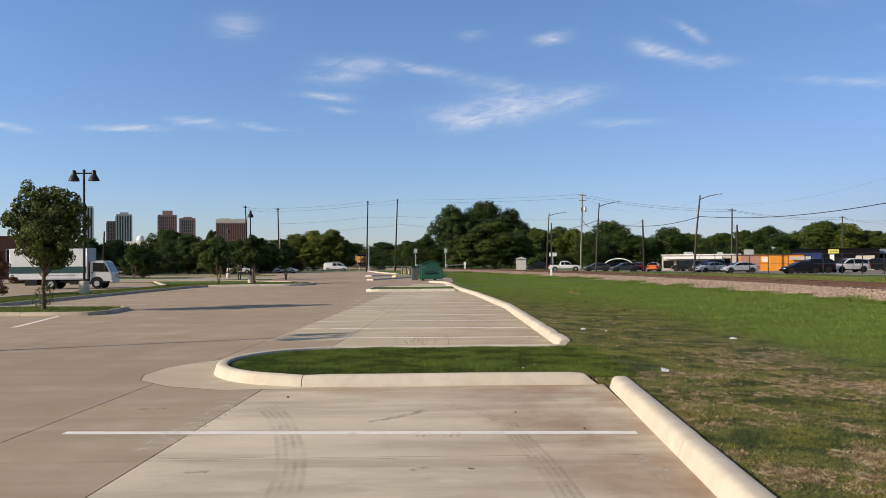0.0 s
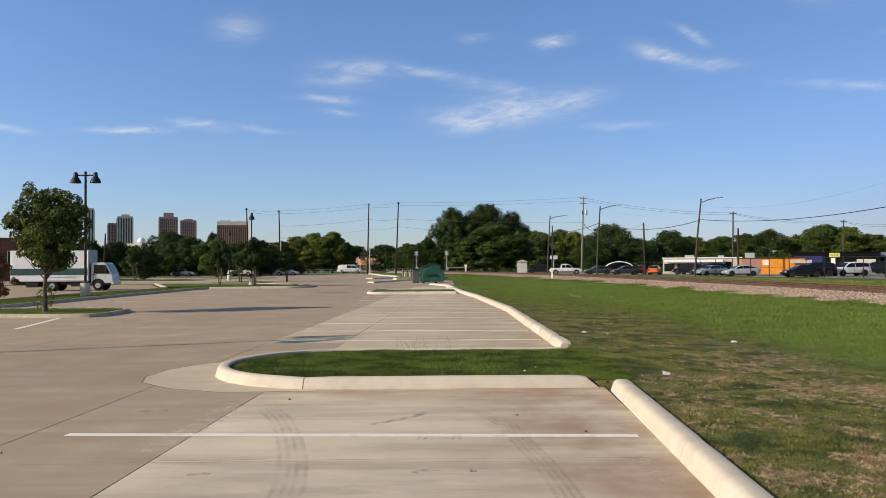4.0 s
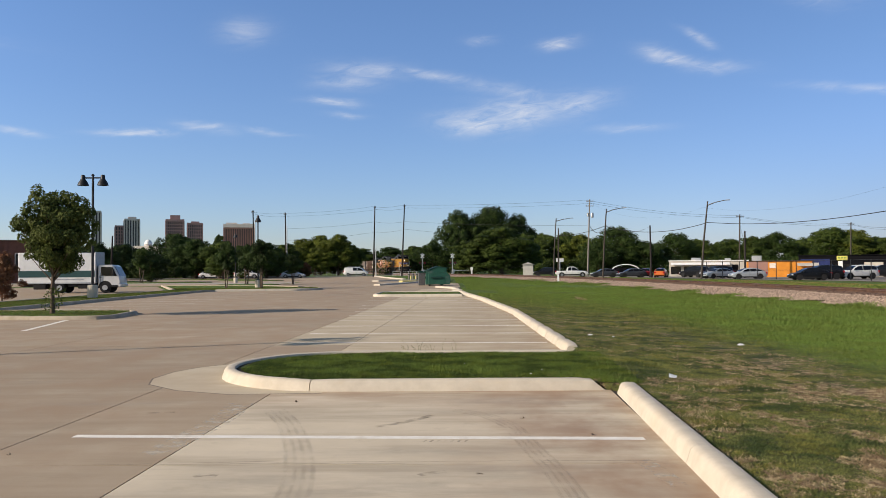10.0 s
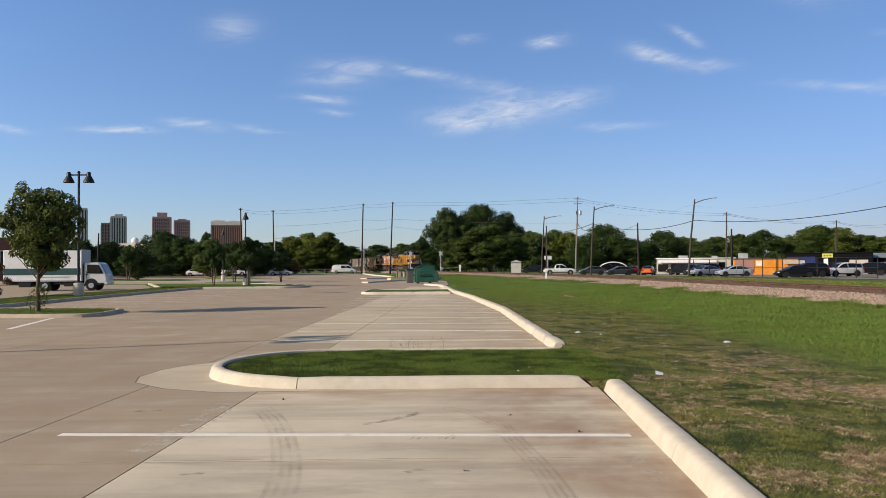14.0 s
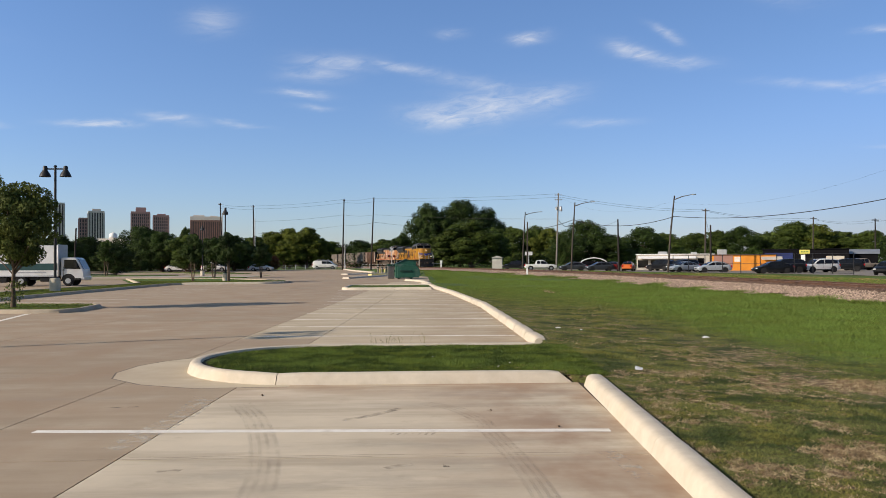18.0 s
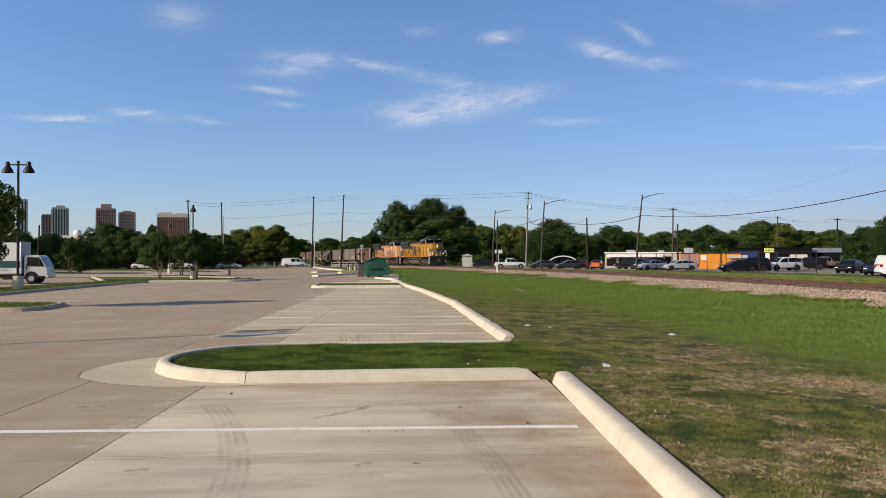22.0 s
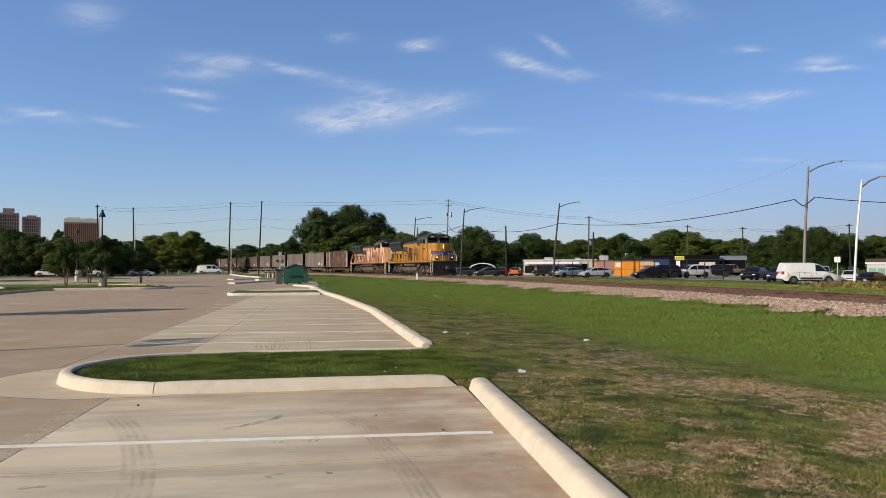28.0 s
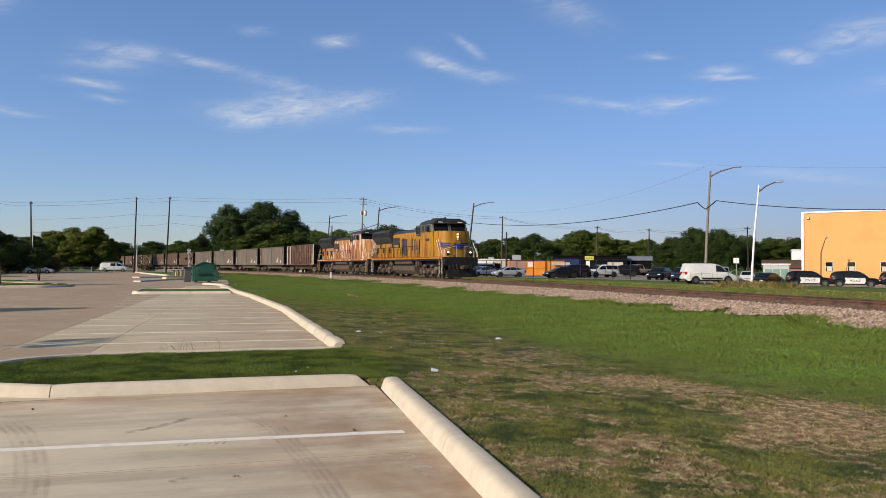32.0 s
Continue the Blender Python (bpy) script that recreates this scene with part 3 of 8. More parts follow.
def part(name, shape, mat, parent, label="", smooth=True, fix=True, m=None):
    """One mesh object under a thing or under a part."""
    ob = new(name, shape.mesh(name, mat, smooth, fix))
    ob.parent = parent
    if m is not None:
        ob.matrix_basis = m
    if label:
        ob["label"] = label
    return ob


def thing(name, label, category, group="", kind="", m=None):
    ob = new(name)
    ob.empty_display_size = 0.2
    if m is not None:
        ob.matrix_basis = m
    return tagged(ob, label, category, group, kind)


def solo(name, shape, mat, label, category, group="", kind="", smooth=True, fix=True):
    return tagged(new(name, shape.mesh(name, mat, smooth, fix)), label, category, group, kind)


def shared(name, mesh, parent, m):
    ob = new(name, mesh)
    ob.parent = parent
    ob.matrix_basis = m
    return ob


def lerp(x, pts):
    """Straight-line interpolation in a table of pairs."""
    return float(np.interp(x, [p[0] for p in pts], [p[1] for p in pts]))

# ---------------------------------------------------------------- ground, lot and roads
LOT_Z = 0.012
KERB_LINE = [(-14, 0.85), (5.7, 1.84), (10.4, 2.05), (15.3, 2.16), (28.4, 2.15), (32.8, 1.92), (40.4, 1.52), (48.2, 0.86), (56, 0.55), (64, 0.1)]


def kx(y):
    return lerp(y, KERB_LINE)


def swell(x, y):
    """The lawn's gentle rise and fall; flat beside the lot and the track."""
    k = min(1.0, max(0.0, (x - 3.0) / 4.0)) * min(1.0, max(0.0, (16.5 - x) / 3.0))
    edge = kx(min(max(y, -10), 60)) + 0.24
    bank = 0.115 * min(1.0, max(0.0, 1.0 - (x - edge - 0.3) / 2.6)) if x > edge - 0.1 and 0 < y < 58 else 0.0
    return k * 0.10 * noise.noise((x * 0.12, y * 0.09, 3.1)) + bank


def dip(x, y):
    """The street falls away towards the hall."""
    def ease(v):
        v = min(1.0, max(0.0, v))
        return v * v * (3 - 2 * v)
    return -0.66 * ease((math.degrees(math.atan2(x, max(y, 1.0))) - 32) / 7) * ease((math.hypot(x, y) - 70) / 24) if x > 20 and y > 0 else 0.0


def ground():
    xs = [-3200, -1500, -700, -350, -200, -120, -80] + list(range(-60, 0, 4)) + [2.0, 2.2, 2.34, 2.6, 3.0, 3.5] + [4.25 + 0.75 * i for i in range(21)] + list(range(20, 140, 4)) + [160, 200, 350, 700, 1500, 3200]
    ys = [-1500, -600, -200, -80, -40, -20] + [-10 + 0.9 * i for i in range(90)] + list(range(72, 130, 4)) + [140, 160, 190, 230, 300, 420, 700, 1300, 2400, 4200]
    s = Shape()
    for y in ys:
        for x in xs:
            q = x + (kx(y) - 2.1) * max(0.0, 1 - (x - 2) / 8) if x >= 2 and -26 < y < 58 else x
            s.v.append((q, y, swell(q, y) if 2.3 < x < 16.5 else dip(x, y)))
    w = len(xs)
    s.f = [(j * w + i, j * w + i + 1, (j + 1) * w + i + 1, (j + 1) * w + i) for j in range(len(ys) - 1) for i in range(w - 1)]
    return solo("ground", s, SOIL, "rough lawn of green grass with dry brown patches", "ground", kind="structure", fix=False)


def sheet(name, poly, z, mat, label, category="pavement", thick=0.0):
    s = Shape()
    n = len(poly)
    s.v = [(x, y, z) for x, y in poly] + [(x, y, z - 0.3) for x, y in poly]
    s.f = [tuple(range(n))] + [(i, (i + 1) % n, n + (i + 1) % n, n + i) for i in range(n)]
    return solo(name, s, mat, label, category, kind="structure", smooth=False)


ground()
LOT = [(0.2, -25)] + [(x + 0.1, y) for y, x in KERB_LINE] + [(0.9, 66), (0.9, 88), (-4.4, 93), (-4.9, 113), (-7.5, 121), (-17.0, 176), (-17.5, 184),
      (-60, 188), (-60, 178), (-34, 168), (-24, 120), (-19, 112), (-19, 66), (-18.2, 58.5), (-18.3, 43), (-18.0, 32), (-60, 14), (-60, -25)]
lot = sheet("parking_lot", LOT, 0.0, JOINT, "sunlit pale concrete parking lot with painted stalls", "parking lot")
lot.location.z = LOT_Z - 0.008


def slabs():
    """Concrete slabs with open joints between them."""
    lines = [-37, -32.4, -27.8, -23.2, -18.6, -14, -9.2, -4.33, -2.69]
    rows = [-24, -14, -9, -3.6, 1.5, 6.62, 11.8, 17.0, 22.2, 27.3, 32.5, 37.7, 42.8, 48.0, 53.2, 58.4, 63.6, 70, 78, 88, 100, 113, 126, 145, 165, 183]

    def left(y):
        return lerp(y, [(-24, -55), (13, -55), (31, -18.0), (43, -18.3), (58, -18.2), (66, -19), (112, -19), (120, -24), (168, -34), (183, -50)])

    def right(y):
        return kx(y) + 0.06 if y < 64 else lerp(y, [(64, 0.16), (66, 0.9), (88, 0.9), (93, -4.4), (113, -4.9), (121, -7.5), (176, -17), (184, -17.5)])
    count = 0
    for i in range(len(lines) + 1):
        for j in range(len(rows) - 1):
            y0, y1 = rows[j], rows[j + 1]
            mid = (y0 + y1) / 2
            g = 0.007

            def edge(k, y):
                if k < 0:
                    return left(y)
                if k >= len(lines):
                    return right(y)
                return min(max(lines[k] + 0.032 * y + (0.006 * max(0.0, 10.5 - y) if k == 7 else 0.0), left(y)), right(y))
            q = [(edge(i - 1, y0) + g, y0 + g), (edge(i, y0) - g, y0 + g), (edge(i, y1) - g, y1 - g), (edge(i - 1, y1) + g, y1 - g)]
            if q[1][0] - q[0][0] < 0.1 and q[2][0] - q[3][0] < 0.1:
                continue
            s = Shape()
            cx, cy = sum(p[0] for p in q) / 4, sum(p[1] for p in q) / 4
            s.v = [(x - cx, y - cy, 0) for x, y in q] + [(x - cx, y - cy, -0.1) for x, y in q]
            s.f = [(0, 1, 2, 3), (0, 4, 5, 1), (1, 5, 6, 2), (2, 6, 7, 3), (3, 7, 4, 0)]
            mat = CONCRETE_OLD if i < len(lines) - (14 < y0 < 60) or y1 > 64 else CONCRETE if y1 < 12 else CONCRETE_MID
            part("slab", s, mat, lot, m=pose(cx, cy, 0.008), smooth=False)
            count += 1


def kerb(path, label, w=0.2, h=0.15, seg=2.4, closed=False, gap=0.006, rounded=True, name="kerb", z=LOT_Z, mat=None, notch=0.012, slant=0.0):
    """A cast kerb along a path (its face on the path's right-hand side), in lengths with joints between."""
    pts = [Vector((p[0], p[1], 0)) for p in path]
    if closed:
        pts.append(pts[0])
    dense = [pts[0]]
    for a, b in zip(pts, pts[1:]):
        n = max(1, int((b - a).length / 0.3))
        dense += [a.lerp(b, (i + 1) / n) for i in range(n)]
    prof = [(0.0, 0.0), (0.035, h * 0.72), (0.06, h * 0.92), (0.1, h), (w - 0.05, h), (w - 0.012, h * 0.94), (w, h * 0.8), (w, -0.02)]
    t = thing(name, label, "kerb", kind="structure")
    run, start, pieces = 0.0, 0, []
    for i in range(1, len(dense)):
        run += (dense[i] - dense[i - 1]).length
        if run >= seg or i == len(dense) - 1:
            pieces.append((start, i))
            start, run = i, 0.0
    for a, b in pieces:
        s = Shape()
        row = dense[a:b + 1]
        for i, p in enumerate(row):
            d = (row[min(i + 1, len(row) - 1)] - row[max(i - 1, 0)]).normalized()
            if a + i - 1 >= 0 and a + i + 1 < len(dense):
                d = (dense[a + i + 1] - dense[a + i - 1]).normalized()
            side = Vector((-d.y, d.x, 0))
            shift = d * (gap if i == 0 else -gap if i == len(row) - 1 else 0)
            dip = notch if i in (0, len(row) - 1) and rounded else 0.0
            wav = 0.004 * noise.noise((p.x * 1.3, p.y * 1.3, 0.5))
            for u, z2 in prof:
                q = p + side * (u + (dip * (0.5 - u / w))) + shift
                if slant and a + i == len(dense) - 1:
                    q = q - d * slant * max(0.0, z2) / h
                s.v.append((q.x, q.y, z + max(-0.02, z2 - (dip if z2 > h * 0.5 else 0)) + (wav if z2 > 0 else 0)))
        n = len(prof)
        for i in range(len(row) - 1):
            for k in range(n - 1):
                s.f.append((i * n + k, i * n + k + 1, (i + 1) * n + k + 1, (i + 1) * n + k))
        s.f.append(tuple(range(n)))
        s.f.append(tuple(range((len(row) - 1) * n, len(row) * n))[::-1])
        part("kerb_length", s, mat or KERB, t)
    return t


def arc(cx, cy, r, a0, a1, n=14):
    return [(cx + r * math.cos(radians(a0 + (a1 - a0) * i / n)), cy + r * math.sin(radians(a0 + (a1 - a0) * i / n))) for i in range(n + 1)]


def inset_poly(path, d):
    """The outline moved inwards by d; it runs anticlockwise."""
    out = []
    for i, (x, y) in enumerate(path):
        a, b = Vector(path[i - 1]), Vector(path[(i + 1) % len(path)])
        p = Vector((x, y))
        u, v = (p - a).normalized(), (b - p).normalized()
        n = Vector((-u.y - v.y, u.x + v.x)).normalized()
        k = d / max(0.5, n.dot(Vector((-u.y, u.x))))
        out.append((x + n.x * k, y + n.y * k))
    return out


def lawn(name, poly, z, label, domed=True):
    """A raised bed of turf inside kerbs; a bent outline stays flat."""
    n = len(poly)
    cx, cy = sum(p[0] for p in poly) / n, sum(p[1] for p in poly) / n
    s = Shape()
    if not domed:
        s.v = [(x, y, z) for x, y in poly]
        s.f = [tuple(range(n))]
    else:
        rings = [1.0, 0.85, 0.55, 0.0]
        for k in rings[:-1]:
            for x, y in poly:
                px_, py_ = cx + (x - cx) * k, cy + (y - cy) * k
                s.v.append((px_, py_, z + (0.016 * (1 - k)) + 0.02 * noise.noise((px_, py_, 7))))
        s.v.append((cx, cy, z + 0.016))
        for i in range(len(rings) - 2):
            for k in range(n):
                s.f.append((i * n + k, i * n + (k + 1) % n, (i + 1) * n + (k + 1) % n, (i + 1) * n + k))
        for k in range(n):
            s.f.append((2 * n + k, 2 * n + (k + 1) % n, 3 * n))
    base = len(s.v)
    s.v += [(x, y, -0.05) for x, y in poly]
    for k in range(n):
        s.f.append((k, (k + 1) % n, base + (k + 1) % n, base + k))
    return solo(name, s, SOIL, label, "lawn", kind="structure")


# the near island with its rounded end, its apron, and the kerbs along the field
kerb([(2.1, 14.5), (0.2, 14.5)] + arc(-1.55, 12.52, 1.97, 90, 270, 18) + [(2.02, 10.55)],
     "cream concrete kerb round a rounded grass island", seg=9.3, slant=0.17)
isle = [(2.5, 10.40), (2.02, 10.62), (1.9, 10.74)] + [(-1.55, 10.74)] + arc(-1.55, 12.52, 1.78, -90, -270, 18)[1:] + [(2.6, 14.3)]
lawn("lawn", isle, 0.10, "dark green turf on a kerbed parking island")
# Dark strip: soil tone that also carries the shade beside the turf.
GAP_SHADE = material("shade_gap_soil", (0.06, 0.042, 0.028), (0.03, 0.022, 0.016), 9, 0.95, bump=0.9, bump_scale=25)
q = Shape()
for i, (x, y) in enumerate(arc(-1.55, 12.52, 1.775, 112, 248, 18)):
    inner = 1.775 - 0.15 * max(0.0, math.sin(math.pi * i / 18)) ** 0.6 - 0.03 * noise.noise((i * 0.9, 2, 3))
    k = inner / 1.775
    q.v += [(x, y, 0.118), (-1.55 + (x + 1.55) * k, 12.52 + (y - 12.52) * k, 0.118)]
q.f = [(2 * i, 2 * i + 1, 2 * i + 3, 2 * i + 2) for i in range(len(q.v) // 2 - 1)]
solo("shade_gap_strip", q, GAP_SHADE, "dark soil strip standing in for the shaded gap between turf and kerb", "soil", kind="structure", smooth=False, fix=False)
kerb([(2.105, 10.28), (1.855, 5.7), (0.78, -14)], "long cream concrete kerb beside the lawn", w=0.235, h=0.155, seg=3.5, gap=0.004, notch=0.004)
kerb([(0.1, 57), (0.62, 53), (0.86, 48.2), (1.52, 40.4), (1.92, 32.8), (2.15, 28.4), (2.16, 15.25)], "cream concrete kerb in short lengths beside the lawn", w=0.26, h=0.16, seg=1.6, gap=0.025, notch=0.03)
# apron of paler concrete round the island's end
apron = [(-1.7, 10.42), (-2.9, 10.36), (-3.7, 10.72), (-4.28, 11.3), (-4.45, 11.9), (-4.4, 12.7), (-4.15, 13.3), (-3.7, 13.8), (-3.0, 14.3), (-2.2, 14.6), (-1.6, 14.6), (-1.6, 13)]
s = Shape()
s.v = [(x, y, 0.0085) for x, y in apron]
s.f = [tuple(range(len(apron)))[::-1]]
part("apron", s, APRON, lot, "paler concrete apron round the island end", smooth=False, fix=False)

# second island, the bin pad and the far kerbs
kerb([(0.55, 53), (-3.6, 53)] + arc(-3.6, 52, 1.0, 90, 180, 5)[1:] + arc(-3.6, 47.4, 1.0, 180, 270, 5) + [(0.7, 46.4)], "cream concrete kerb round a narrow grass island", seg=2.6)
lawn("lawn", [(0.7, 46.62), (-3.6, 46.62)] + arc(-3.6, 47.4, 0.8, -90, -180, 4)[1:] + arc(-3.6, 52, 0.8, 180, 90, 4) + [(0.6, 52.8)], 0.11, "green turf on a narrow parking island")
kerb([(-1.3, 69), (0.05, 64.6), (0.6, 56)], "cream kerb beside the bin pad", seg=2.5, w=0.3)
kerb([(-3.9, 95.5), (-7.0, 81.5)] + [(-7.6, 79.2), (-6.9, 78.6), (-3.6, 92)], "cream kerb round a thin far island", seg=3, w=0.35)
kerb([(-4.6, 116), (-9.6, 107.5), (-10.2, 104.6), (-9.3, 104), (-4.2, 112)], "cream kerb round a thin far island", seg=3, w=0.4)
kerb([(-7.2, 121), (-12, 146), (-17.3, 180)][::-1], "cream kerb along the drive's edge", seg=5, w=0.5, h=0.2)
lawn("lawn", [(-7.0, 121), (-3, 112), (0.0, 96), (0.5, 120), (-6, 160), (-16.5, 179)], 0.08, "grass with red mulch beside the drive")

# islands on the far side of the aisle
ISLE_A = [(-21, 27.37), (-14.67, 26.49), (-12.6, 26.2), (-11.7, 26.35), (-11.3, 26.9), (-11.5, 29.4), (-12.1, 30.5), (-15, 31.0), (-21, 30.7)]
kerb(ISLE_A + ISLE_A[:1], "concrete kerb round a tree island", seg=3.4, w=0.22, h=0.13, mat=KERB_SHADE)
lawn("lawn", inset_poly(ISLE_A, 0.20), 0.10, "mown grass on a tree island")
ISLE_B = [(-22.4, 31.0), (-18.0, 31.6), (-18.3, 43), (-18.3, 52), (-18.15, 58.6), (-17.6, 59.8), (-11.9, 61.1), (-11.1, 61.6), (-10.5, 62.6), (-10.3, 64.6), (-11, 67.4), (-13, 70.5), (-19.0, 78), (-29, 80), (-21.6, 62), (-21.4, 56), (-22.3, 50)]
# Shaded sides take the darkened tone; the sunlit front keeps the paler one.
kerb(ISLE_B[8:] + ISLE_B[:6], "concrete kerb in a shade-darkened tone round a long grass island", seg=3.6, w=0.24, h=0.15, mat=KERB_SHADE)
kerb(ISLE_B[5:9], "cream concrete kerb at the front of a long grass island", seg=3.6, w=0.24, h=0.17)
lawn("lawn", inset_poly(ISLE_B, 0.22), 0.10, "mown grass on a long parking island", domed=False)
sheet("drive", [(-90, 22), (-40, 27.6), (-23, 33), (-22.6, 50), (-21.9, 56), (-22.0, 62), (-29, 79), (-90, 75)], 0.01, CONCRETE_OLD, "concrete drive with parked truck", "drive")
sheet("far_lot", [(-90, 84), (-30, 82), (-20, 95), (-19.2, 112), (-24, 121), (-33.5, 168), (-36, 176), (-60, 176), (-90, 150)], 0.006, CONCRETE_OLD, "weathered concrete lot among tree islands", "parking lot")
for cx, cy, rx, ry in ((-21.8, 86.5, 3.2, 4.5), (-38, 104, 7, 3.5), (-40, 136, 9, 3), (-30, 120, 5, 3), (-52, 118, 8, 3)):
    lawn("lawn", [(cx + rx * math.cos(a), cy + ry * math.sin(a)) for a in [i * math.pi / 8 for i in range(16)]], 0.07, "grass on a far tree island")
sheet("road", [(-220, 128), (-60, 110), (-28, 103), (-19.5, 101), (-19.5, 91), (-30, 93), (-60, 100), (-220, 114)], 0.012, ROAD_CONC, "pale concrete road beyond the lot", "road")
sheet("road", [(-260, 160), (-60, 150), (-20, 176), (-20, 190), (-70, 168), (-260, 182)], 0.014, ASPHALT, "grey asphalt road before the trees", "road")
sheet("road", [(-70, 206), (-10, 198), (60, 226), (60, 234), (-10, 206), (-70, 214)], 0.016, ASPHALT, "asphalt road over the level crossing", "road")
EDGE = [(8.0, 160.0), (13.7, 127.6), (21.9, 106.7), (27.0, 96.5), (32.4, 86.0), (38.2, 76.0), (45.7, 67.0), (56, 61.0), (75.0, 57.0)]


def street(name, r0, r1, lift, mat, label, rings):
    """Paving in a fan round the bend of the railway, following the fall of the ground."""
    s = Shape()
    az = [8 + 1.5 * i for i in range(46)]
    for a in az:
        near = lerp(a, EDGE)
        for k in range(rings + 1):
            r = near + r0 + (r1(near) - r0) * k / rings
            x, y = r * math.sin(radians(a)), r * math.cos(radians(a))
            s.v.append((x, y, dip(x, y) + lift))
    w = rings + 1
    s.f = [(i * w + k, (i + 1) * w + k, (i + 1) * w + k + 1, i * w + k + 1) for i in range(len(az) - 1) for k in range(rings)]
    return solo(name, s, mat, label, name, kind="structure", smooth=False, fix=False)


street("street", 0.0, lambda near: 180 - near, 0.03, ASPHALT, "asphalt street and forecourts beyond the railway", 24)
street("gutter", -0.9, lambda near: -0.05, 0.045, ROAD_CONC, "narrow pale concrete gutter along the street", 1)


def stripe(p, q, w=0.1, parent=lot, z=0.0088, mat=PAINT):
    a, b = Vector((*p, 0)), Vector((*q, 0))
    d = (b - a).normalized()
    n = Vector((-d.y, d.x, 0)) * w / 2
    s = Shape()
    k = max(2, int((b - a).length / 0.4))
    for i in range(k + 1):
        c = a.lerp(b, i / k)
        for sgn in (-1, 1):
            e = n * sgn * (1 + 0.12 * noise.noise((c.x * 9, c.y * 9, sgn)))
            s.v.append((c.x + e.x, c.y + e.y, z))
    s.f = [(2 * i, 2 * i + 2, 2 * i + 3, 2 * i + 1) for i in range(k)]
    return part("stall_line", s, mat, parent, "worn white painted line", smooth=False, fix=False)


stripe((-3.69, 7.80), (1.80, 7.58), 0.125)
stripe((-4.15, 7.80 - 5.15), (1.60, 2.45), 0.125)
for i in range(12):
    y = 17.46 + 2.575 * i
    xr = kx(y) - 0.08
    xl = xr - 5.62
    stripe((xl, y + 0.12), (xr, y - 0.08), 0.15 + 0.003 * i, mat=PAINT_WORN if i < 3 else PAINT_FADED)
stripe((-11.53, 21.5), (-12.6, 26.2), 0.16)
for i in range(9):
    y = 33.6 + 2.6 * i
    stripe((-17.6, y + 0.3), (-12.4, y - 0.1), 0.12, mat=PAINT_FADED)
# tyre marks through the near stalls, a hairline crack and small skid scuffs
def ribbon(name, mat, label, pts, w, z):
    q = Shape()
    for i, (x, y) in enumerate(pts):
        ax, ay = pts[max(i - 1, 0)]
        bx, by = pts[min(i + 1, len(pts) - 1)]
        d = math.hypot(bx - ax, by - ay) or 1
        nx, ny = -(by - ay) / d * w / 2, (bx - ax) / d * w / 2
        q.v += [(x - nx, y - ny, z), (x + nx, y + ny, z)]
    q.f = [(2 * i, 2 * i + 1, 2 * i + 3, 2 * i + 2) for i in range(len(pts) - 1)]
    part(name, q, mat, lot, label, smooth=False, fix=False)


def smear(name, tone, most, scale, lo, hi):
    """A thin patchy film through which the slab shows."""
    m = material(name, tone, tuple(v * 0.8 for v in tone), 6.0, 0.85)
    n, l = m.node_tree.nodes, m.node_tree.links
    geo, t, r = n.new("ShaderNodeNewGeometry"), n.new("ShaderNodeTexNoise"), n.new("ShaderNodeMapRange")
    t.inputs["Scale"].default_value, t.inputs["Detail"].default_value = scale, 5.0
    l.new(geo.outputs["Position"], t.inputs["Vector"])
    for k, v in (("From Min", lo), ("From Max", hi), ("To Min", 0.0), ("To Max", most)):
        r.inputs[k].default_value = v
    l.new(t.outputs["Fac"], r.inputs["Value"])
    mx = n.new("ShaderNodeMixShader")
    l.new(r.outputs[0], mx.inputs[0])
    l.new(n.new("ShaderNodeBsdfTransparent").outputs[0], mx.inputs[1])
    l.new(n["Principled BSDF"].outputs[0], mx.inputs[2])
    l.new(mx.outputs[0], n["Material Output"].inputs[0])
    return m


RUBBER_FILM = smear("tyre_rubber_film", (0.20, 0.175, 0.15), 0.075, 2.6, 0.36, 0.64)
SCUFF_FILM = smear("dark_scuff_film", (0.14, 0.12, 0.10), 0.38, 9.0, 0.40, 0.66)
PALE_FILM = smear("pale_lime_stain", (0.74, 0.68, 0.55), 0.5, 7.0, 0.46, 0.64)


def spline(pts, n=24):
    """A smooth run through a few points."""
    ts = [i * (len(pts) - 1) / n for i in range(n + 1)]
    out = []
    for t in ts:
        i = min(int(t), len(pts) - 2)
        f = t - i
        p = [Vector(pts[min(max(k, 0), len(pts) - 1)]) for k in (i - 1, i, i + 1, i + 2)]
        q = 0.5 * (2 * p[1] + (p[2] - p[0]) * f + (2 * p[0] - 5 * p[1] + 4 * p[2] - p[3]) * f * f + (3 * p[1] - p[0] - 3 * p[2] + p[3]) * f ** 3)
        out.append((q.x, q.y))
    return out


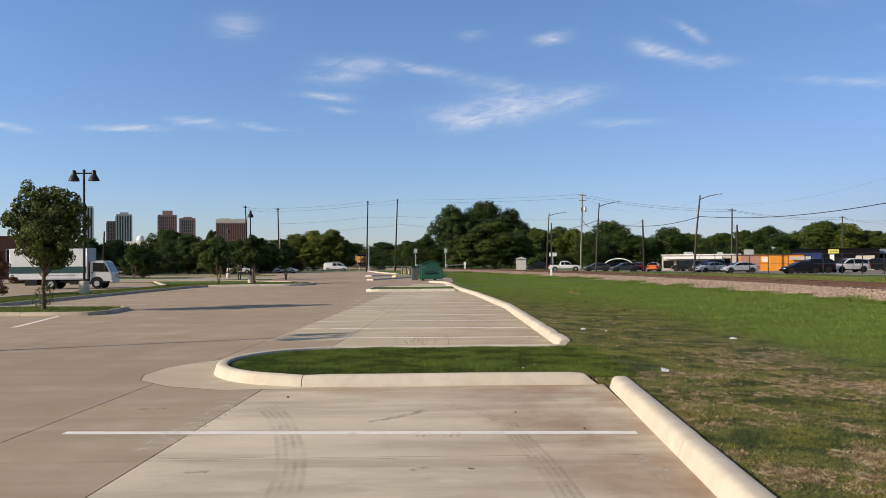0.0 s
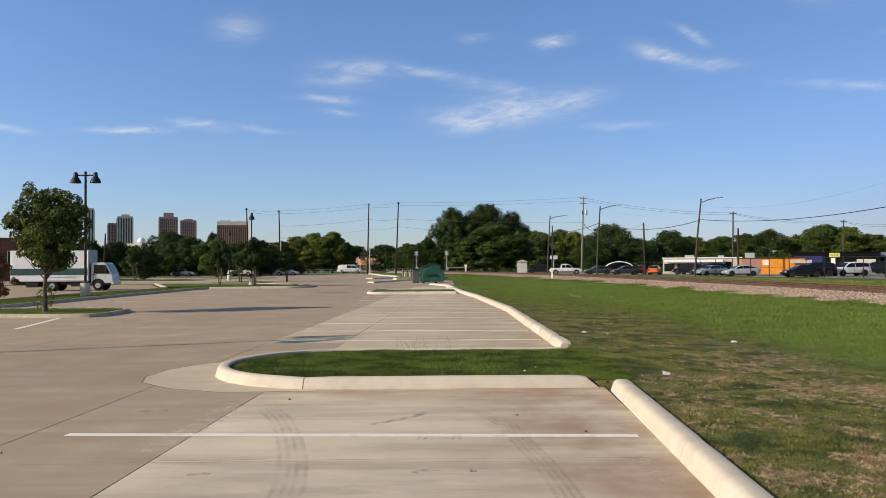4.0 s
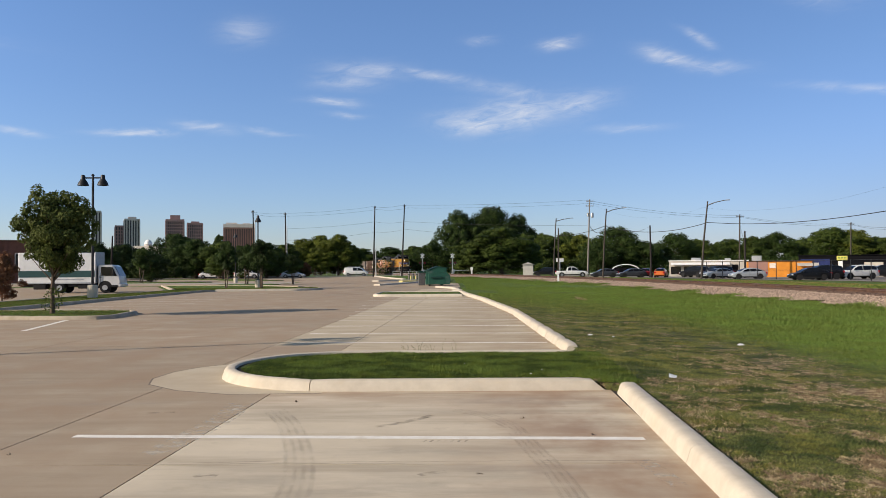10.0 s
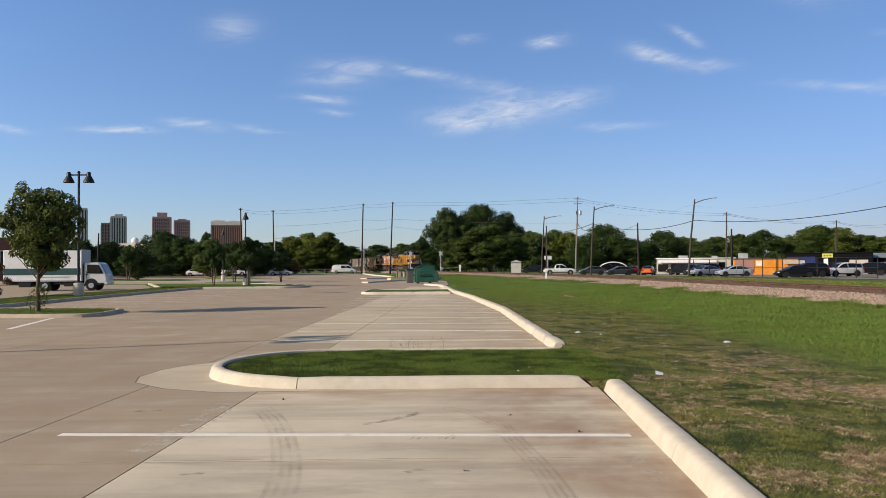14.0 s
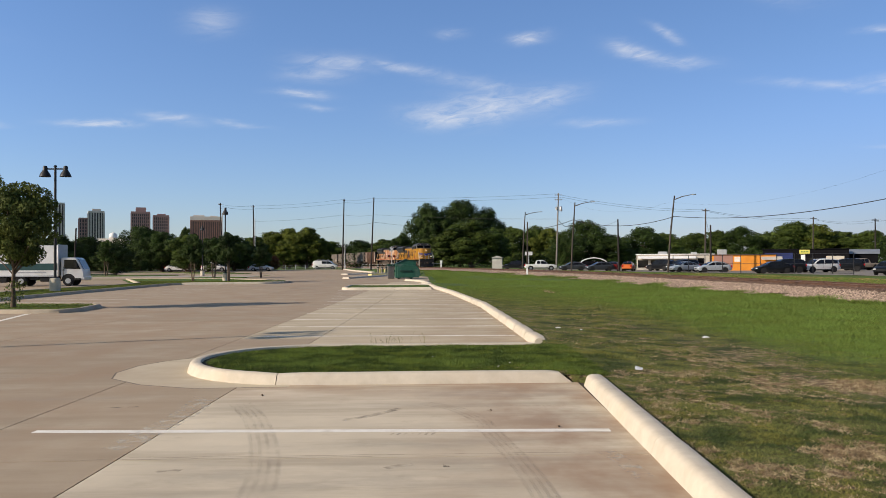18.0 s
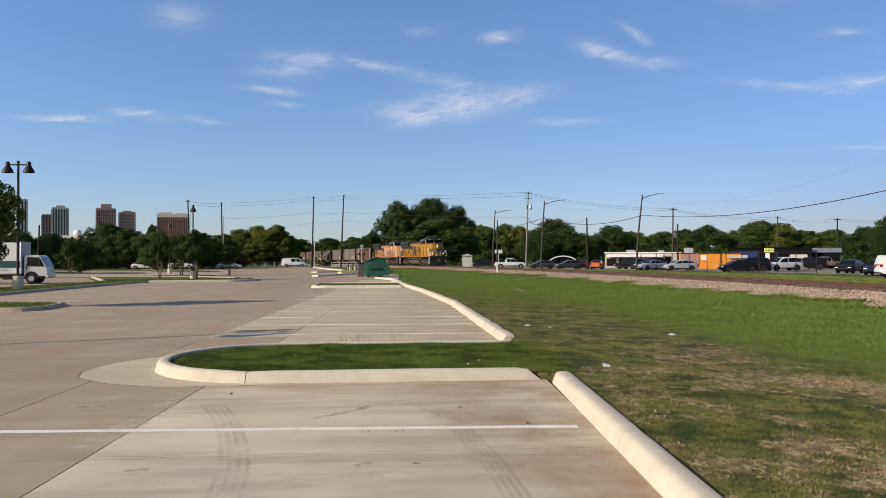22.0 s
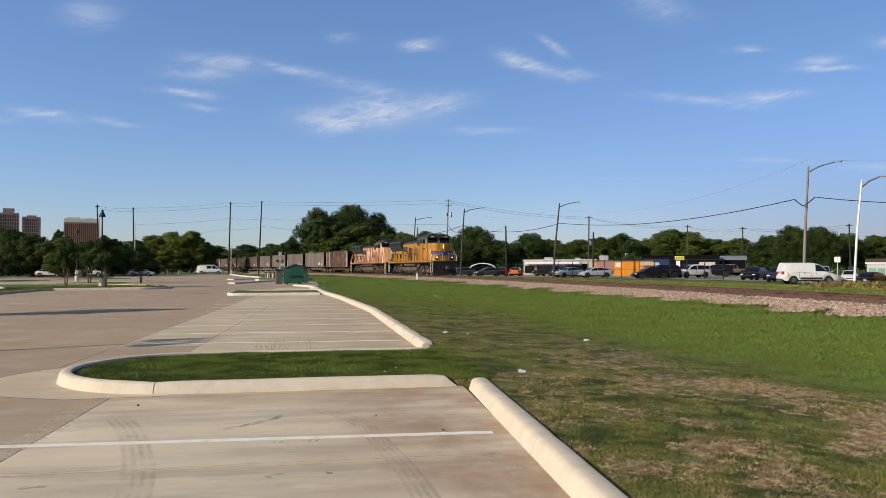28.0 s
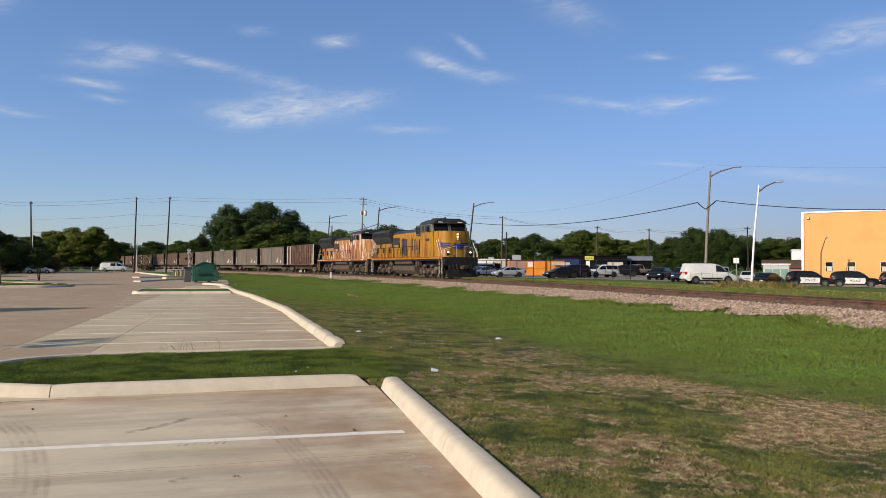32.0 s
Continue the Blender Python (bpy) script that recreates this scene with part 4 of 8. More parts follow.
for course, wid in (([(-2.05, 9.21), (-1.69, 8.3), (-1.38, 7.14), (-1.2, 6.19), (-1.13, 5.4), (-1.1, 4.2)], 0.30),
                    ([(0.0, 9.14), (0.35, 8.82), (0.58, 8.25), (0.64, 7.8), (0.72, 7.1), (0.80, 6.4), (0.85, 5.5), (0.86, 4.4)], 0.24)):
    line = spline(course, 40)
    ribbon("tyre_mark", RUBBER_FILM, "faint grey tyre mark", line, wid * 0.9, 0.0081)
    for k in range(4):
        off = (k - 1.5) * wid / 4.2
        side = []
        for i, (x, y) in enumerate(line):
            (ax, ay), (bx, by) = line[max(i - 1, 0)], line[min(i + 1, len(line) - 1)]
            d = math.hypot(bx - ax, by - ay) or 1
            side.append((x - (by - ay) / d * off, y + (bx - ax) / d * off))
        ribbon("tyre_rib", RUBBER_FILM, "rib of a grey tyre mark", side, wid / 9, 0.0082 + 0.00002 * k)
for k, (course, wid, film) in enumerate((([(-0.80, 8.2), (-0.52, 8.42), (-0.22, 8.82)], 0.10, SCUFF_FILM), ([(-2.03, 6.25), (-1.95, 6.3), (-1.85, 6.29)], 0.07, SCUFF_FILM), ([(-0.27, 6.27), (-0.18, 6.34), (-0.06, 6.38)], 0.08, SCUFF_FILM),
                                         ([(-3.5, 9.07), (-3.35, 9.05), (-3.15, 9.1)], 0.07, SCUFF_FILM),
                                         ([(1.56, 6.75), (1.62, 6.4), (1.66, 5.9)], 0.16, PALE_FILM), ([(-2.55, 9.7), (-2.5, 8.6), (-2.62, 7.0)], 0.30, PALE_FILM))):
    ribbon("stain", film, "faint stain on the concrete", spline(course, 12), wid, 0.00835 + 0.00001 * k)
for i in range(7):
    ribbon("tread_print", SCUFF_FILM, "print of a tyre tread", [(-0.28 + 0.065 * i, 7.47), (-0.25 + 0.065 * i, 7.56)], 0.022, 0.00852)
CRACK = material("dark_hairline_crack", (0.12, 0.095, 0.075), (0.2, 0.16, 0.125), 9, 0.9)
for x0, x1, y, w in ((-2.4, 1.7, 6.72, 0.006), (-3.0, -0.4, 6.66, 0.005), (0.2, 1.6, 8.9, 0.004)):
    pts = [(x0 + (x1 - x0) * i / 40, y + 0.03 * noise.noise((i * 0.35, y, 2))) for i in range(41)]
    ribbon("crack", CRACK, "thin dark crack across the slab", pts, w, 0.00845)
ribbon("crack", CRACK, "dark joint round the apron", apron[:11], 0.026, 0.0087)

# ---------------------------------------------------------------- railway
RAIL_Z = 0.56


def track_line():
    """The centre line: (x, y, heading) every half metre, from behind the camera's right to the far bend."""
    out, x, y = [], 18.0, -60.0
    for i in range(1900):
        s = i * 0.5
        h = lerp(s, [(0, 1.0), (80, 1.0), (220, -14.5), (950, -14.5)])
        out.append((x, y, h))
        x += 0.5 * math.sin(radians(h))
        y += 0.5 * math.cos(radians(h))
    return out


TRACK = track_line()


def on_track(s):
    i = min(max(s / 0.5, 0), len(TRACK) - 2)
    k = int(i)
    f = i - k
    a, b = TRACK[k], TRACK[k + 1]
    return a[0] + (b[0] - a[0]) * f, a[1] + (b[1] - a[1]) * f, a[2] + (b[2] - a[2]) * f


RUST = material("rusty_rail_steel", (0.125, 0.066, 0.043), (0.08, 0.045, 0.03), 6, 0.8, 0.0, spots=(0.05, 0.028, 0.02), spot_scale=1.5)
RAIL_TOP = material("polished_rail_head", (0.22, 0.15, 0.11), rough=0.45, metal=0.6)
TIE = material("dark_timber_tie", (0.085, 0.052, 0.036), (0.052, 0.034, 0.025), 6, 0.9, bump=0.4, vary=0.2)
STONE = material("pink_ballast_stone", (0.37, 0.28, 0.215), (0.17, 0.125, 0.097), 8, 0.9, bump=0.3, island=0.55)
STONE_GRIMY = material("grimy_track_stone", (0.125, 0.080, 0.060), (0.072, 0.047, 0.036), 8, 0.9, bump=0.3, island=0.4)
BALLAST = material("ballast_bed", (0.31, 0.225, 0.18), (0.17, 0.12, 0.095), 9, 0.95, bump=0.8, bump_scale=14, spots=(0.12, 0.07, 0.05), spot_scale=5, spot_lo=0.5, spot_hi=0.6)


def sweep(shape, prof, s0, s1, step, side=0.0):
    """Draws a cross-section (offset to the east, height) along the track."""
    n = len(prof)
    base = len(shape.v)
    k = 0
    s = s0
    while s <= s1 + 1e-6:
        x, y, h = on_track(s)
        cx, sx = math.cos(radians(h)), math.sin(radians(h))
        for u, z in prof:
            shape.v.append((x + (u + side) * cx, y - (u + side) * sx, z))
        k += 1
        s += step
    for i in range(k - 1):
        for j in range(n - 1):
            a = base + i * n + j
            shape.f.append((a, a + 1, a + n + 1, a + n))
    return shape


rail_track = thing("railway_track", "single rusty railway track on pinkish stone ballast", "railway track", kind="structure")
bed = Shape()
sweep(bed, [(-2.75, -0.06), (-2.3, 0.06), (-1.65, 0.33), (-1.4, 0.40), (1.4, 0.40), (1.75, 0.36), (2.6, 0.14), (3.4, -0.05)], 0, 900, 4)
part("ballast_bed", bed, BALLAST, rail_track, "bed of crushed pink stone", fix=False)
for side in (-0.7525, 0.7525):
    web = Shape()
    z = RAIL_Z - 0.175
    sweep(web, [(-0.07, z), (-0.07, z + 0.02), (-0.012, z + 0.045), (-0.012, z + 0.13), (-0.036, z + 0.14), (-0.036, z + 0.168),
                (0.036, z + 0.168), (0.036, z + 0.14), (0.012, z + 0.13), (0.012, z + 0.045), (0.07, z + 0.02), (0.07, z)], 0, 900, 2, side)
    r = part("rail", web, RUST, rail_track, "rusty steel rail", fix=False)
    top = Shape()
    sweep(top, [(-0.03, RAIL_Z - 0.003), (-0.022, RAIL_Z), (0.022, RAIL_Z), (0.03, RAIL_Z - 0.003)], 0, 900, 2, side)
    part("rail_head", top, RAIL_TOP, r, "polished running surface", fix=False)
tie_mesh = Shape().box(0, 0, 0, 2.6, 0.23, 0.17, 0.015).mesh("tie", TIE)
for i in range(230):
    s = 62 + 0.53 * i
    x, y, h = on_track(s)
    shared("tie", tie_mesh, rail_track, pose(x, y, 0.33 + random.uniform(-0.01, 0.01), 0, 0, -h + random.uniform(-1, 1)))


def stone_mesh(seed, r=0.066):
    rnd = random.Random(seed)
    vs = []
    for a in range(5):
        t = a * 2 * math.pi / 5 + rnd.uniform(-0.3, 0.3)
        vs.append((math.cos(t) * r * rnd.uniform(0.7, 1.2), math.sin(t) * r * rnd.uniform(0.7, 1.2), rnd.uniform(-0.25, 0.3) * r))
    vs += [(rnd.uniform(-0.3, 0.3) * r, rnd.uniform(-0.3, 0.3) * r, r * rnd.uniform(0.6, 0.9)), (0, 0, -r * 0.7)]
    fs = [(i, (i + 1) % 5, 5) for i in range(5)] + [((i + 1) % 5, i, 6) for i in range(5)]
    return vs, fs


def toe(y):
    """How far the near shoulder of loose stone runs out over the grass."""
    far = min(1.0, max(0.0, (y - 33) / 14))
    fan = 0.5 + 0.5 * math.sin(-y * 1.15 + 4.0 * noise.noise((y * 0.13, 2, 5.2)))
    return 2.4 + 1.0 * far + (1.3 - 0.2 * far) * fan ** 1.4 + 0.6 * noise.noise((y * 0.9, 4, 1.2))


def ballast_stones():
    rnd = random.Random(5)
    kinds = [stone_mesh(k) for k in range(7)]
    s = Shape()
    grimy = Shape()
    meshes = []
    for k, (vs, fs) in enumerate(kinds):
        q = Shape()
        q.v, q.f = list(vs), list(fs)
        meshes.append(q.mesh("stone", STONE, smooth=False))
    picked = 0
    for i in range(62000):
        d = 66 + 110 * rnd.random() ** 1.5
        x, y, h = on_track(d)
        u = -1.35 - (toe(y + rnd.gauss(0, 0.3)) - 1.35) * rnd.random() ** 0.85 if rnd.random() < 0.85 else rnd.uniform(-1.3, 1.3)
        z = lerp(u, [(-5.2, 0.03), (-3.6, 0.07), (-2.7, 0.15), (-1.65, 0.37), (-1.3, 0.42), (2, 0.42)])
        px_, py_ = x + u * math.cos(radians(h)), y - u * math.sin(radians(h))
        k = rnd.randrange(7)
        sc = rnd.uniform(0.55, 1.45)
        if picked < 280 and 20 < py_ < 27 and u < -1.6 and rnd.random() < 0.2:
            ob = shared("stone", meshes[k], rail_track, pose(px_, py_, z, 0, 0, rnd.uniform(0, 360)) @ Matrix.Scale(sc, 4))
            picked += 1
            continue
        a = rnd.uniform(0, 6.28)
        ca, sa_ = math.cos(a) * sc, math.sin(a) * sc
        verts, faces = (grimy.v, grimy.f) if u > -1.72 else (s.v, s.f)
        base = len(verts)
        vs, fs = kinds[k]
        verts.extend([(px_ + p[0] * ca - p[1] * sa_, py_ + p[0] * sa_ + p[1] * ca, z + p[2] * sc) for p in vs])
        faces.extend([(f[0] + base, f[1] + base, f[2] + base) for f in fs])
    tagged(part("track_stones", grimy, STONE_GRIMY, rail_track, "brown grimy stones between the rails", smooth=False, fix=False), kind="stuff")
    tagged(part("stones", s, STONE, rail_track, "loose pink and grey ballast stones", smooth=False, fix=False), kind="stuff")

# ---------------------------------------------------------------- the train
def wheelset(parent, x, r=0.5):
    for sgn in (-1, 1):
        s = Shape().lathe([(0.12, -0.09), (r * 0.55, -0.05), (r * 0.8, -0.07), (r, -0.07), (r, 0.05), (r + 0.03, 0.06), (r + 0.03, 0.08), (0.1, 0.08)][::sgn], x, 0.75 * sgn, r, 18, "y")
        part("wheel", s, TRUCK_GREY, parent)


LOCO_YELLOW = material("yellow_loco_paint", (0.40, 0.20, 0.013), (0.27, 0.125, 0.011), 2.0, 0.45, spots=(0.17, 0.080, 0.02), spot_scale=1.6, spot_lo=0.48, spot_hi=0.68, stretch=(1.8, 1.8, 0.5))
LOCO_FADED = material("faded_orange_loco_paint", (0.39, 0.18, 0.065), (0.22, 0.09, 0.03), 2.0, 0.6, spots=(0.50, 0.38, 0.30), spot_scale=1.1, spot_lo=0.50, spot_hi=0.60, stretch=(1.4, 1.4, 0.6))
LOCO_GREY = material("grey_loco_roof_paint", (0.045, 0.045, 0.047), (0.022, 0.022, 0.023), 2, 0.6)
LOCO_PALE = material("pale_grey_loco_paint", (0.15, 0.145, 0.14), (0.085, 0.08, 0.078), 2, 0.6)
TRUCK_GREY = material("dusty_bogie_steel", (0.050, 0.037, 0.029), (0.018, 0.014, 0.012), 3, 0.75, spots=(0.17, 0.125, 0.09), spot_scale=2.4, spot_lo=0.48, spot_hi=0.66)
TANK_GREY = material("dusty_fuel_tank", (0.105, 0.080, 0.060), (0.060, 0.046, 0.036), 2, 0.7)
LOCO_BLACK = material("black_loco_frame", (0.014, 0.013, 0.013), (0.008, 0.008, 0.008), 4, 0.6)
RED_STRIPE = material("red_sill_stripe", (0.36, 0.045, 0.015), rough=0.5)
RAIL_YELLOW = material("pale_handrail_paint", (0.62, 0.47, 0.24), rough=0.5)
RAIL_WHITE = material("white_handrail_paint", (0.58, 0.55, 0.50), rough=0.5)
HEADLIGHT = material("lit_headlamp", (1, 0.95, 0.8), rough=0.2, glow=(1.0, 0.80, 0.45, 2.5))
LOGO_BLUE = material("blue_emblem_paint", (0.03, 0.05, 0.26), (0.02, 0.03, 0.16), rough=0.5)
LOGO_DARK = material("dark_flag_paint", (0.055, 0.03, 0.05), (0.03, 0.018, 0.03), 4, rough=0.5)
LOGO_WHITE = material("white_emblem_paint", (0.70, 0.62, 0.55), rough=0.5)
LOGO_RED = material("red_letter_paint", (0.36, 0.05, 0.025), rough=0.5)
FLAG_BLUE = material("dull_blue_flag_paint", (0.03, 0.03, 0.09), rough=0.5)
FLAG_RED = material("dull_red_flag_paint", (0.13, 0.045, 0.03), rough=0.5)
RUSTY_STAIN = material("rust_run", (0.26, 0.075, 0.016), (0.16, 0.05, 0.014), 5, 0.8)


def locomotive(name, label, paint, lead):
    """A six-axle road engine facing +x, on the rail tops at z = 0."""
    t = thing(name, label, "locomotive", "train")
    L = 11.0
    rnd = random.Random(7 if lead else 8)
    part("deck", Shape().box(0, 0, 1.62, 2 * L - 0.3, 3.0, 0.22, 0.03).box(0, 0, 1.35, 2 * L - 3, 1.5, 0.4), LOCO_BLACK, t)
    for sgn in (-1, 1):
        part("sill", Shape().box(0, 1.5 * sgn, 1.66, 2 * L - 0.6, 0.06, 0.14, 0.015), paint, t)
        part("sill_stripe", Shape().box(0, 1.535 * sgn, 1.755, 2 * L - 0.6, 0.012, 0.05), RED_STRIPE, t)
        part("walkway_edge", Shape().box(0, 1.49 * sgn, 1.52, 2 * L - 0.8, 0.06, 0.12), LOCO_BLACK, t)
    # long hood, in paint below and grey above
    hood = part("long_hood", Shape().prism([(-1.0, 1.73), (1.0, 1.73), (1.0, 3.72), (-1.0, 3.72)], -10.2, 5.3, "x", 0.03), paint, t)
    part("upper_hood", Shape().prism([(-1.0, 3.722), (1.0, 3.722), (0.97, 4.02), (-0.97, 4.02)], -4.6, 5.3, "x", 0.02), paint, t)
    part("hood_roof", Shape().prism([(-0.96, 4.022), (0.96, 4.022), (0.86, 4.22), (0.55, 4.34), (-0.55, 4.34), (-0.86, 4.22)], -4.8, 5.3, "x", 0.03), LOCO_GREY, t, "dark grey hood top")
    part("radiator", Shape().prism([(-1.02, 3.15), (1.02, 3.15), (1.52, 3.85), (1.52, 4.3), (1.2, 4.52), (-1.2, 4.52), (-1.52, 4.3), (-1.52, 3.85)], -10.3, -4.4, "x", 0.04), LOCO_GREY, t, "flared dark radiator housing")
    for sgn in (-1, 1):
        for i in range(5):
            part("radiator_grille", Shape().box(-9.7 + 1.14 * i, 1.535 * sgn, 4.07, 1.0, 0.05, 0.36, 0.01), LOCO_BLACK, t)
        for i in range(13):
            x = -9.6 + 1.05 * i
            d = part("hood_door", Shape().box(x, 1.015 * sgn, 2.6, 0.94, 0.05, 1.55, 0.012), paint, t)
            part("door_seam", Shape().box(x + 0.525, 1.004 * sgn, 2.6, 0.10, 0.02, 1.6), LOCO_BLACK, d)
            part("door_latch", Shape().box(x + 0.36, 1.045 * sgn, 2.3, 0.05, 0.02, 0.5), LOCO_BLACK, d)
            if i in (0, 1, 2, 4, 5, 7, 8):
                part("door_vent", Shape().box(x - 0.05, 1.044 * sgn, 3.0 if i % 2 else 2.55, 0.5, 0.012, 0.55), LOCO_BLACK, d)
            # oil and rust runs below the seams
            h = rnd.uniform(0.3, 1.0)
            part("rust_run", Shape().prism([(x + 0.1, 1.85), (x + 0.26, 1.85), (x + 0.2, 1.85 + h)], 1.043 * sgn, 1.05 * sgn, "y"), RUSTY_STAIN, d)
        part("intake", Shape().box(-3.3, 1.03 * sgn, 3.35, 2.0, 0.09, 0.66, 0.02), LOCO_GREY, t)
        # wavy flag patch and block letters kept as plain shapes
        cols = (LOGO_DARK, FLAG_BLUE, LOGO_DARK, FLAG_RED, LOGO_DARK) if lead else (LOGO_WHITE, LOGO_RED, LOGO_WHITE, LOGO_RED, LOGO_WHITE)
        for k in range(5):
            x0, x1 = -1.35 + 0.30 * k, -1.09 + 0.30 * k
            w0, w1 = 0.12 * math.sin(1.3 * k), 0.12 * math.sin(1.3 * k + 0.9)
            patch = part("flag_patch", Shape().prism([(x0, 2.0 + w0), (x1, 2.05 + w1), (x1, 3.52 + w1 * 0.6), (x0, 3.5 + w0 * 0.6)], 1.046 * sgn, 1.060 * sgn, "y"), cols[k], t)
            if not lead:
                for j in range(4):
                    z = 2.15 + 0.34 * j
                    part("chevron", Shape().prism([(x0, z), (x1, z + 0.14), (x1, z + 0.26), (x0, z + 0.12)], 1.058 * sgn, 1.066 * sgn, "y"), LOGO_RED if k % 2 == 0 else LOGO_WHITE, patch)
        for k in range(5):
            x = 1.75 + 0.62 * k
            tall = 1.1 - 0.12 * (k % 3)
            part("letter_bar", Shape().box(x, 1.05 * sgn, 2.95 - 0.06 * k, 0.20, 0.022, tall), LOGO_DARK if lead else LOGO_RED, t)
    part("exhaust_stack", Shape().box(0.6, 0, 4.38, 1.3, 0.5, 0.24, 0.04), LOCO_BLACK, t)
    for x in (-7.0, -8.6):
        part("roof_fan", Shape().lathe([(0.62, 0), (0.62, 0.12), (0.5, 0.15), (0.1, 0.15)], x, 0, 4.52, 18), LOCO_BLACK, t)
    part("equipment_cabinet", Shape().box(4.2, 0, 4.12, 2.0, 2.5, 0.86, 0.06), LOCO_PALE, t, "grey equipment housing behind the cab")
    for sgn in (-1, 1):
        for k in range(3):
            part("cabinet_grille", Shape().box(3.6 + 0.62 * k, 1.255 * sgn, 4.12, 0.46, 0.03, 0.62), LOCO_BLACK, t)
    # cab
    cab = part("cab", Shape().prism([(4.7, 1.73), (7.75, 1.73), (7.75, 3.86), (4.7, 3.86)], -1.52, 1.52, "y", 0.04), paint, t)
    part("cab_upper", Shape().prism([(4.72, 3.86), (7.74, 3.86), (7.45, 4.52), (4.72, 4.52)], -1.5, 1.5, "y", 0.05), LOCO_PALE if lead else paint, t)
    part("cab_roof", Shape().prism([(-1.54, 4.5), (1.54, 4.5), (1.4, 4.72), (0.85, 4.93), (-0.85, 4.93), (-1.4, 4.72)], 4.4, 7.85, "x", 0.06), LOCO_GREY, t, "rounded dark grey cab roof")
    part("horn", Shape().tube([(5.4, 0.3, 4.9), (5.4, 0.3, 5.06), (5.9, 0.3, 5.08)], [0.03, 0.04, 0.08], 8), LOCO_BLACK, t)
    part("air_conditioner", Shape().box(5.6, -0.2, 4.98, 1.0, 1.0, 0.14, 0.04), LOCO_GREY, t)
    for sgn in (-1, 1):
        for x0, w in ((5.1, 0.75), (6.05, 1.15)):
            wf = part("side_window", Shape().box(x0 + w / 2 - 0.1, 1.505 * sgn, 4.16, w, 0.03, 0.5, 0.01), GLASS_DARK, cab)
            part("window_frame", Shape().box(x0 + w / 2 - 0.1, 1.512 * sgn, 3.89, w + 0.1, 0.05, 0.05).box(x0 - 0.13, 1.512 * sgn, 4.16, 0.06, 0.05, 0.56).box(x0 + w - 0.07, 1.512 * sgn, 4.16, 0.06, 0.05, 0.56), LOCO_PALE, wf)
        part("number_board", Shape().box(7.80, 0.85 * sgn, 4.62, 0.1, 0.62, 0.17, 0.01), GLASS_DARK, cab)
        part("number_bar", Shape().box(7.856, 0.85 * sgn, 4.62, 0.012, 0.42, 0.08), LOGO_WHITE, cab)
        ws = part("windscreen", Shape().prism([(7.745, 3.92), (7.775, 3.92), (7.515, 4.48), (7.485, 4.48)], 0.14 * sgn, 1.36 * sgn, "y"), GLASS_DARK, cab)
        part("screen_post", Shape().prism([(7.75, 3.9), (7.80, 3.9), (7.53, 4.5), (7.48, 4.5)], 0.02 * sgn, 0.13 * sgn, "y").prism([(7.75, 3.9), (7.80, 3.9), (7.53, 4.5), (7.48, 4.5)], 1.37 * sgn, 1.48 * sgn, "y"), LOCO_PALE, ws)
        part("mirror", Shape().box(7.1, 1.68 * sgn, 4.05, 0.06, 0.22, 0.4, 0.02), LOCO_BLACK, cab)
        part("cab_ladder", Shape().box(4.95, 1.53 * sgn, 2.6, 0.5, 0.03, 1.5, 0.01), LOCO_PALE if not lead else paint, cab)
        part("sub_letter_bar", Shape().box(6.5, 1.53 * sgn, 3.2, 0.9, 0.012, 0.22), LOGO_DARK if lead else LOGO_RED, cab)
        part("rust_run", Shape().prism([(5.7, 1.8), (6.5, 1.8), (6.1, 3.0), (5.8, 2.6)], 1.522 * sgn, 1.53 * sgn, "y"), RUSTY_STAIN, cab)
    # nose: wide, nearly as tall as the window sills, with chamfered corners
    ring = [(7.75, -1.48), (9.55, -1.32), (9.95, -1.12), (10.2, -0.7), (10.27, 0), (10.2, 0.7), (9.95, 1.12), (9.55, 1.32), (7.75, 1.48)]
    nose = Shape()
    hi = []
    for x, y in ring:
        k = (x - 7.75) / 2.52
        hi.append((7.75 + (x - 7.75) * 0.95, y * 0.97, 3.90 - 0.06 * k))
    nose.v = [(x, y, 1.73) for x, y in ring] + hi
    n = len(ring)
    nose.f = [(i, i + 1, n + i + 1, n + i) for i in range(n - 1)] + [tuple(range(n, 2 * n)), tuple(range(n))[::-1], (0, n, 2 * n - 1, n - 1)]
    nose = part("nose", nose, paint, t)

    def feather(x_end, z0, z1, z2, mat):
        """A flat strip wrapped round the nose from its middle to x_end on both sides."""
        for sgn in (-1, 1):
            run = [(10.27, 0.16), (10.2, 0.7), (9.95, 1.12), (9.55, 1.32), (x_end, 1.32 + (9.55 - x_end) * 0.089)]
            s = Shape()
            for i, (x, y) in enumerate(run):
                k = i / 4
                lift = 0.126 * (z0 - 1.73) / 2.17 * (x - 7.75) / 2.52
                zl, zh = z0 + (z2 - z0) * k, z1 + (z2 + 0.05 - z1) * k
                s.v += [(x + 0.03 - lift, (y + 0.025) * sgn, zl), (x + 0.03 - lift, (y + 0.025) * sgn, zh)]
            s.f = [(2 * i, 2 * i + 2, 2 * i + 3, 2 * i + 1) for i in range(4)]
            part("nose_emblem", s, mat, nose, "plain blue winged shape", fix=False)
    if lead:
        feather(9.15, 2.74, 2.86, 2.88, LOGO_BLUE)
        feather(9.3, 2.58, 2.70, 2.74, LOGO_BLUE)
        feather(9.45, 2.42, 2.54, 2.60, LOGO_BLUE)
        part("nose_emblem", Shape().box(10.25, 0, 2.60, 0.06, 0.34, 0.40, 0.02), LOGO_BLUE, nose)
    part("nose_door", Shape().box(10.19, -0.42, 2.35, 0.06, 0.5, 1.1, 0.02), paint, nose)
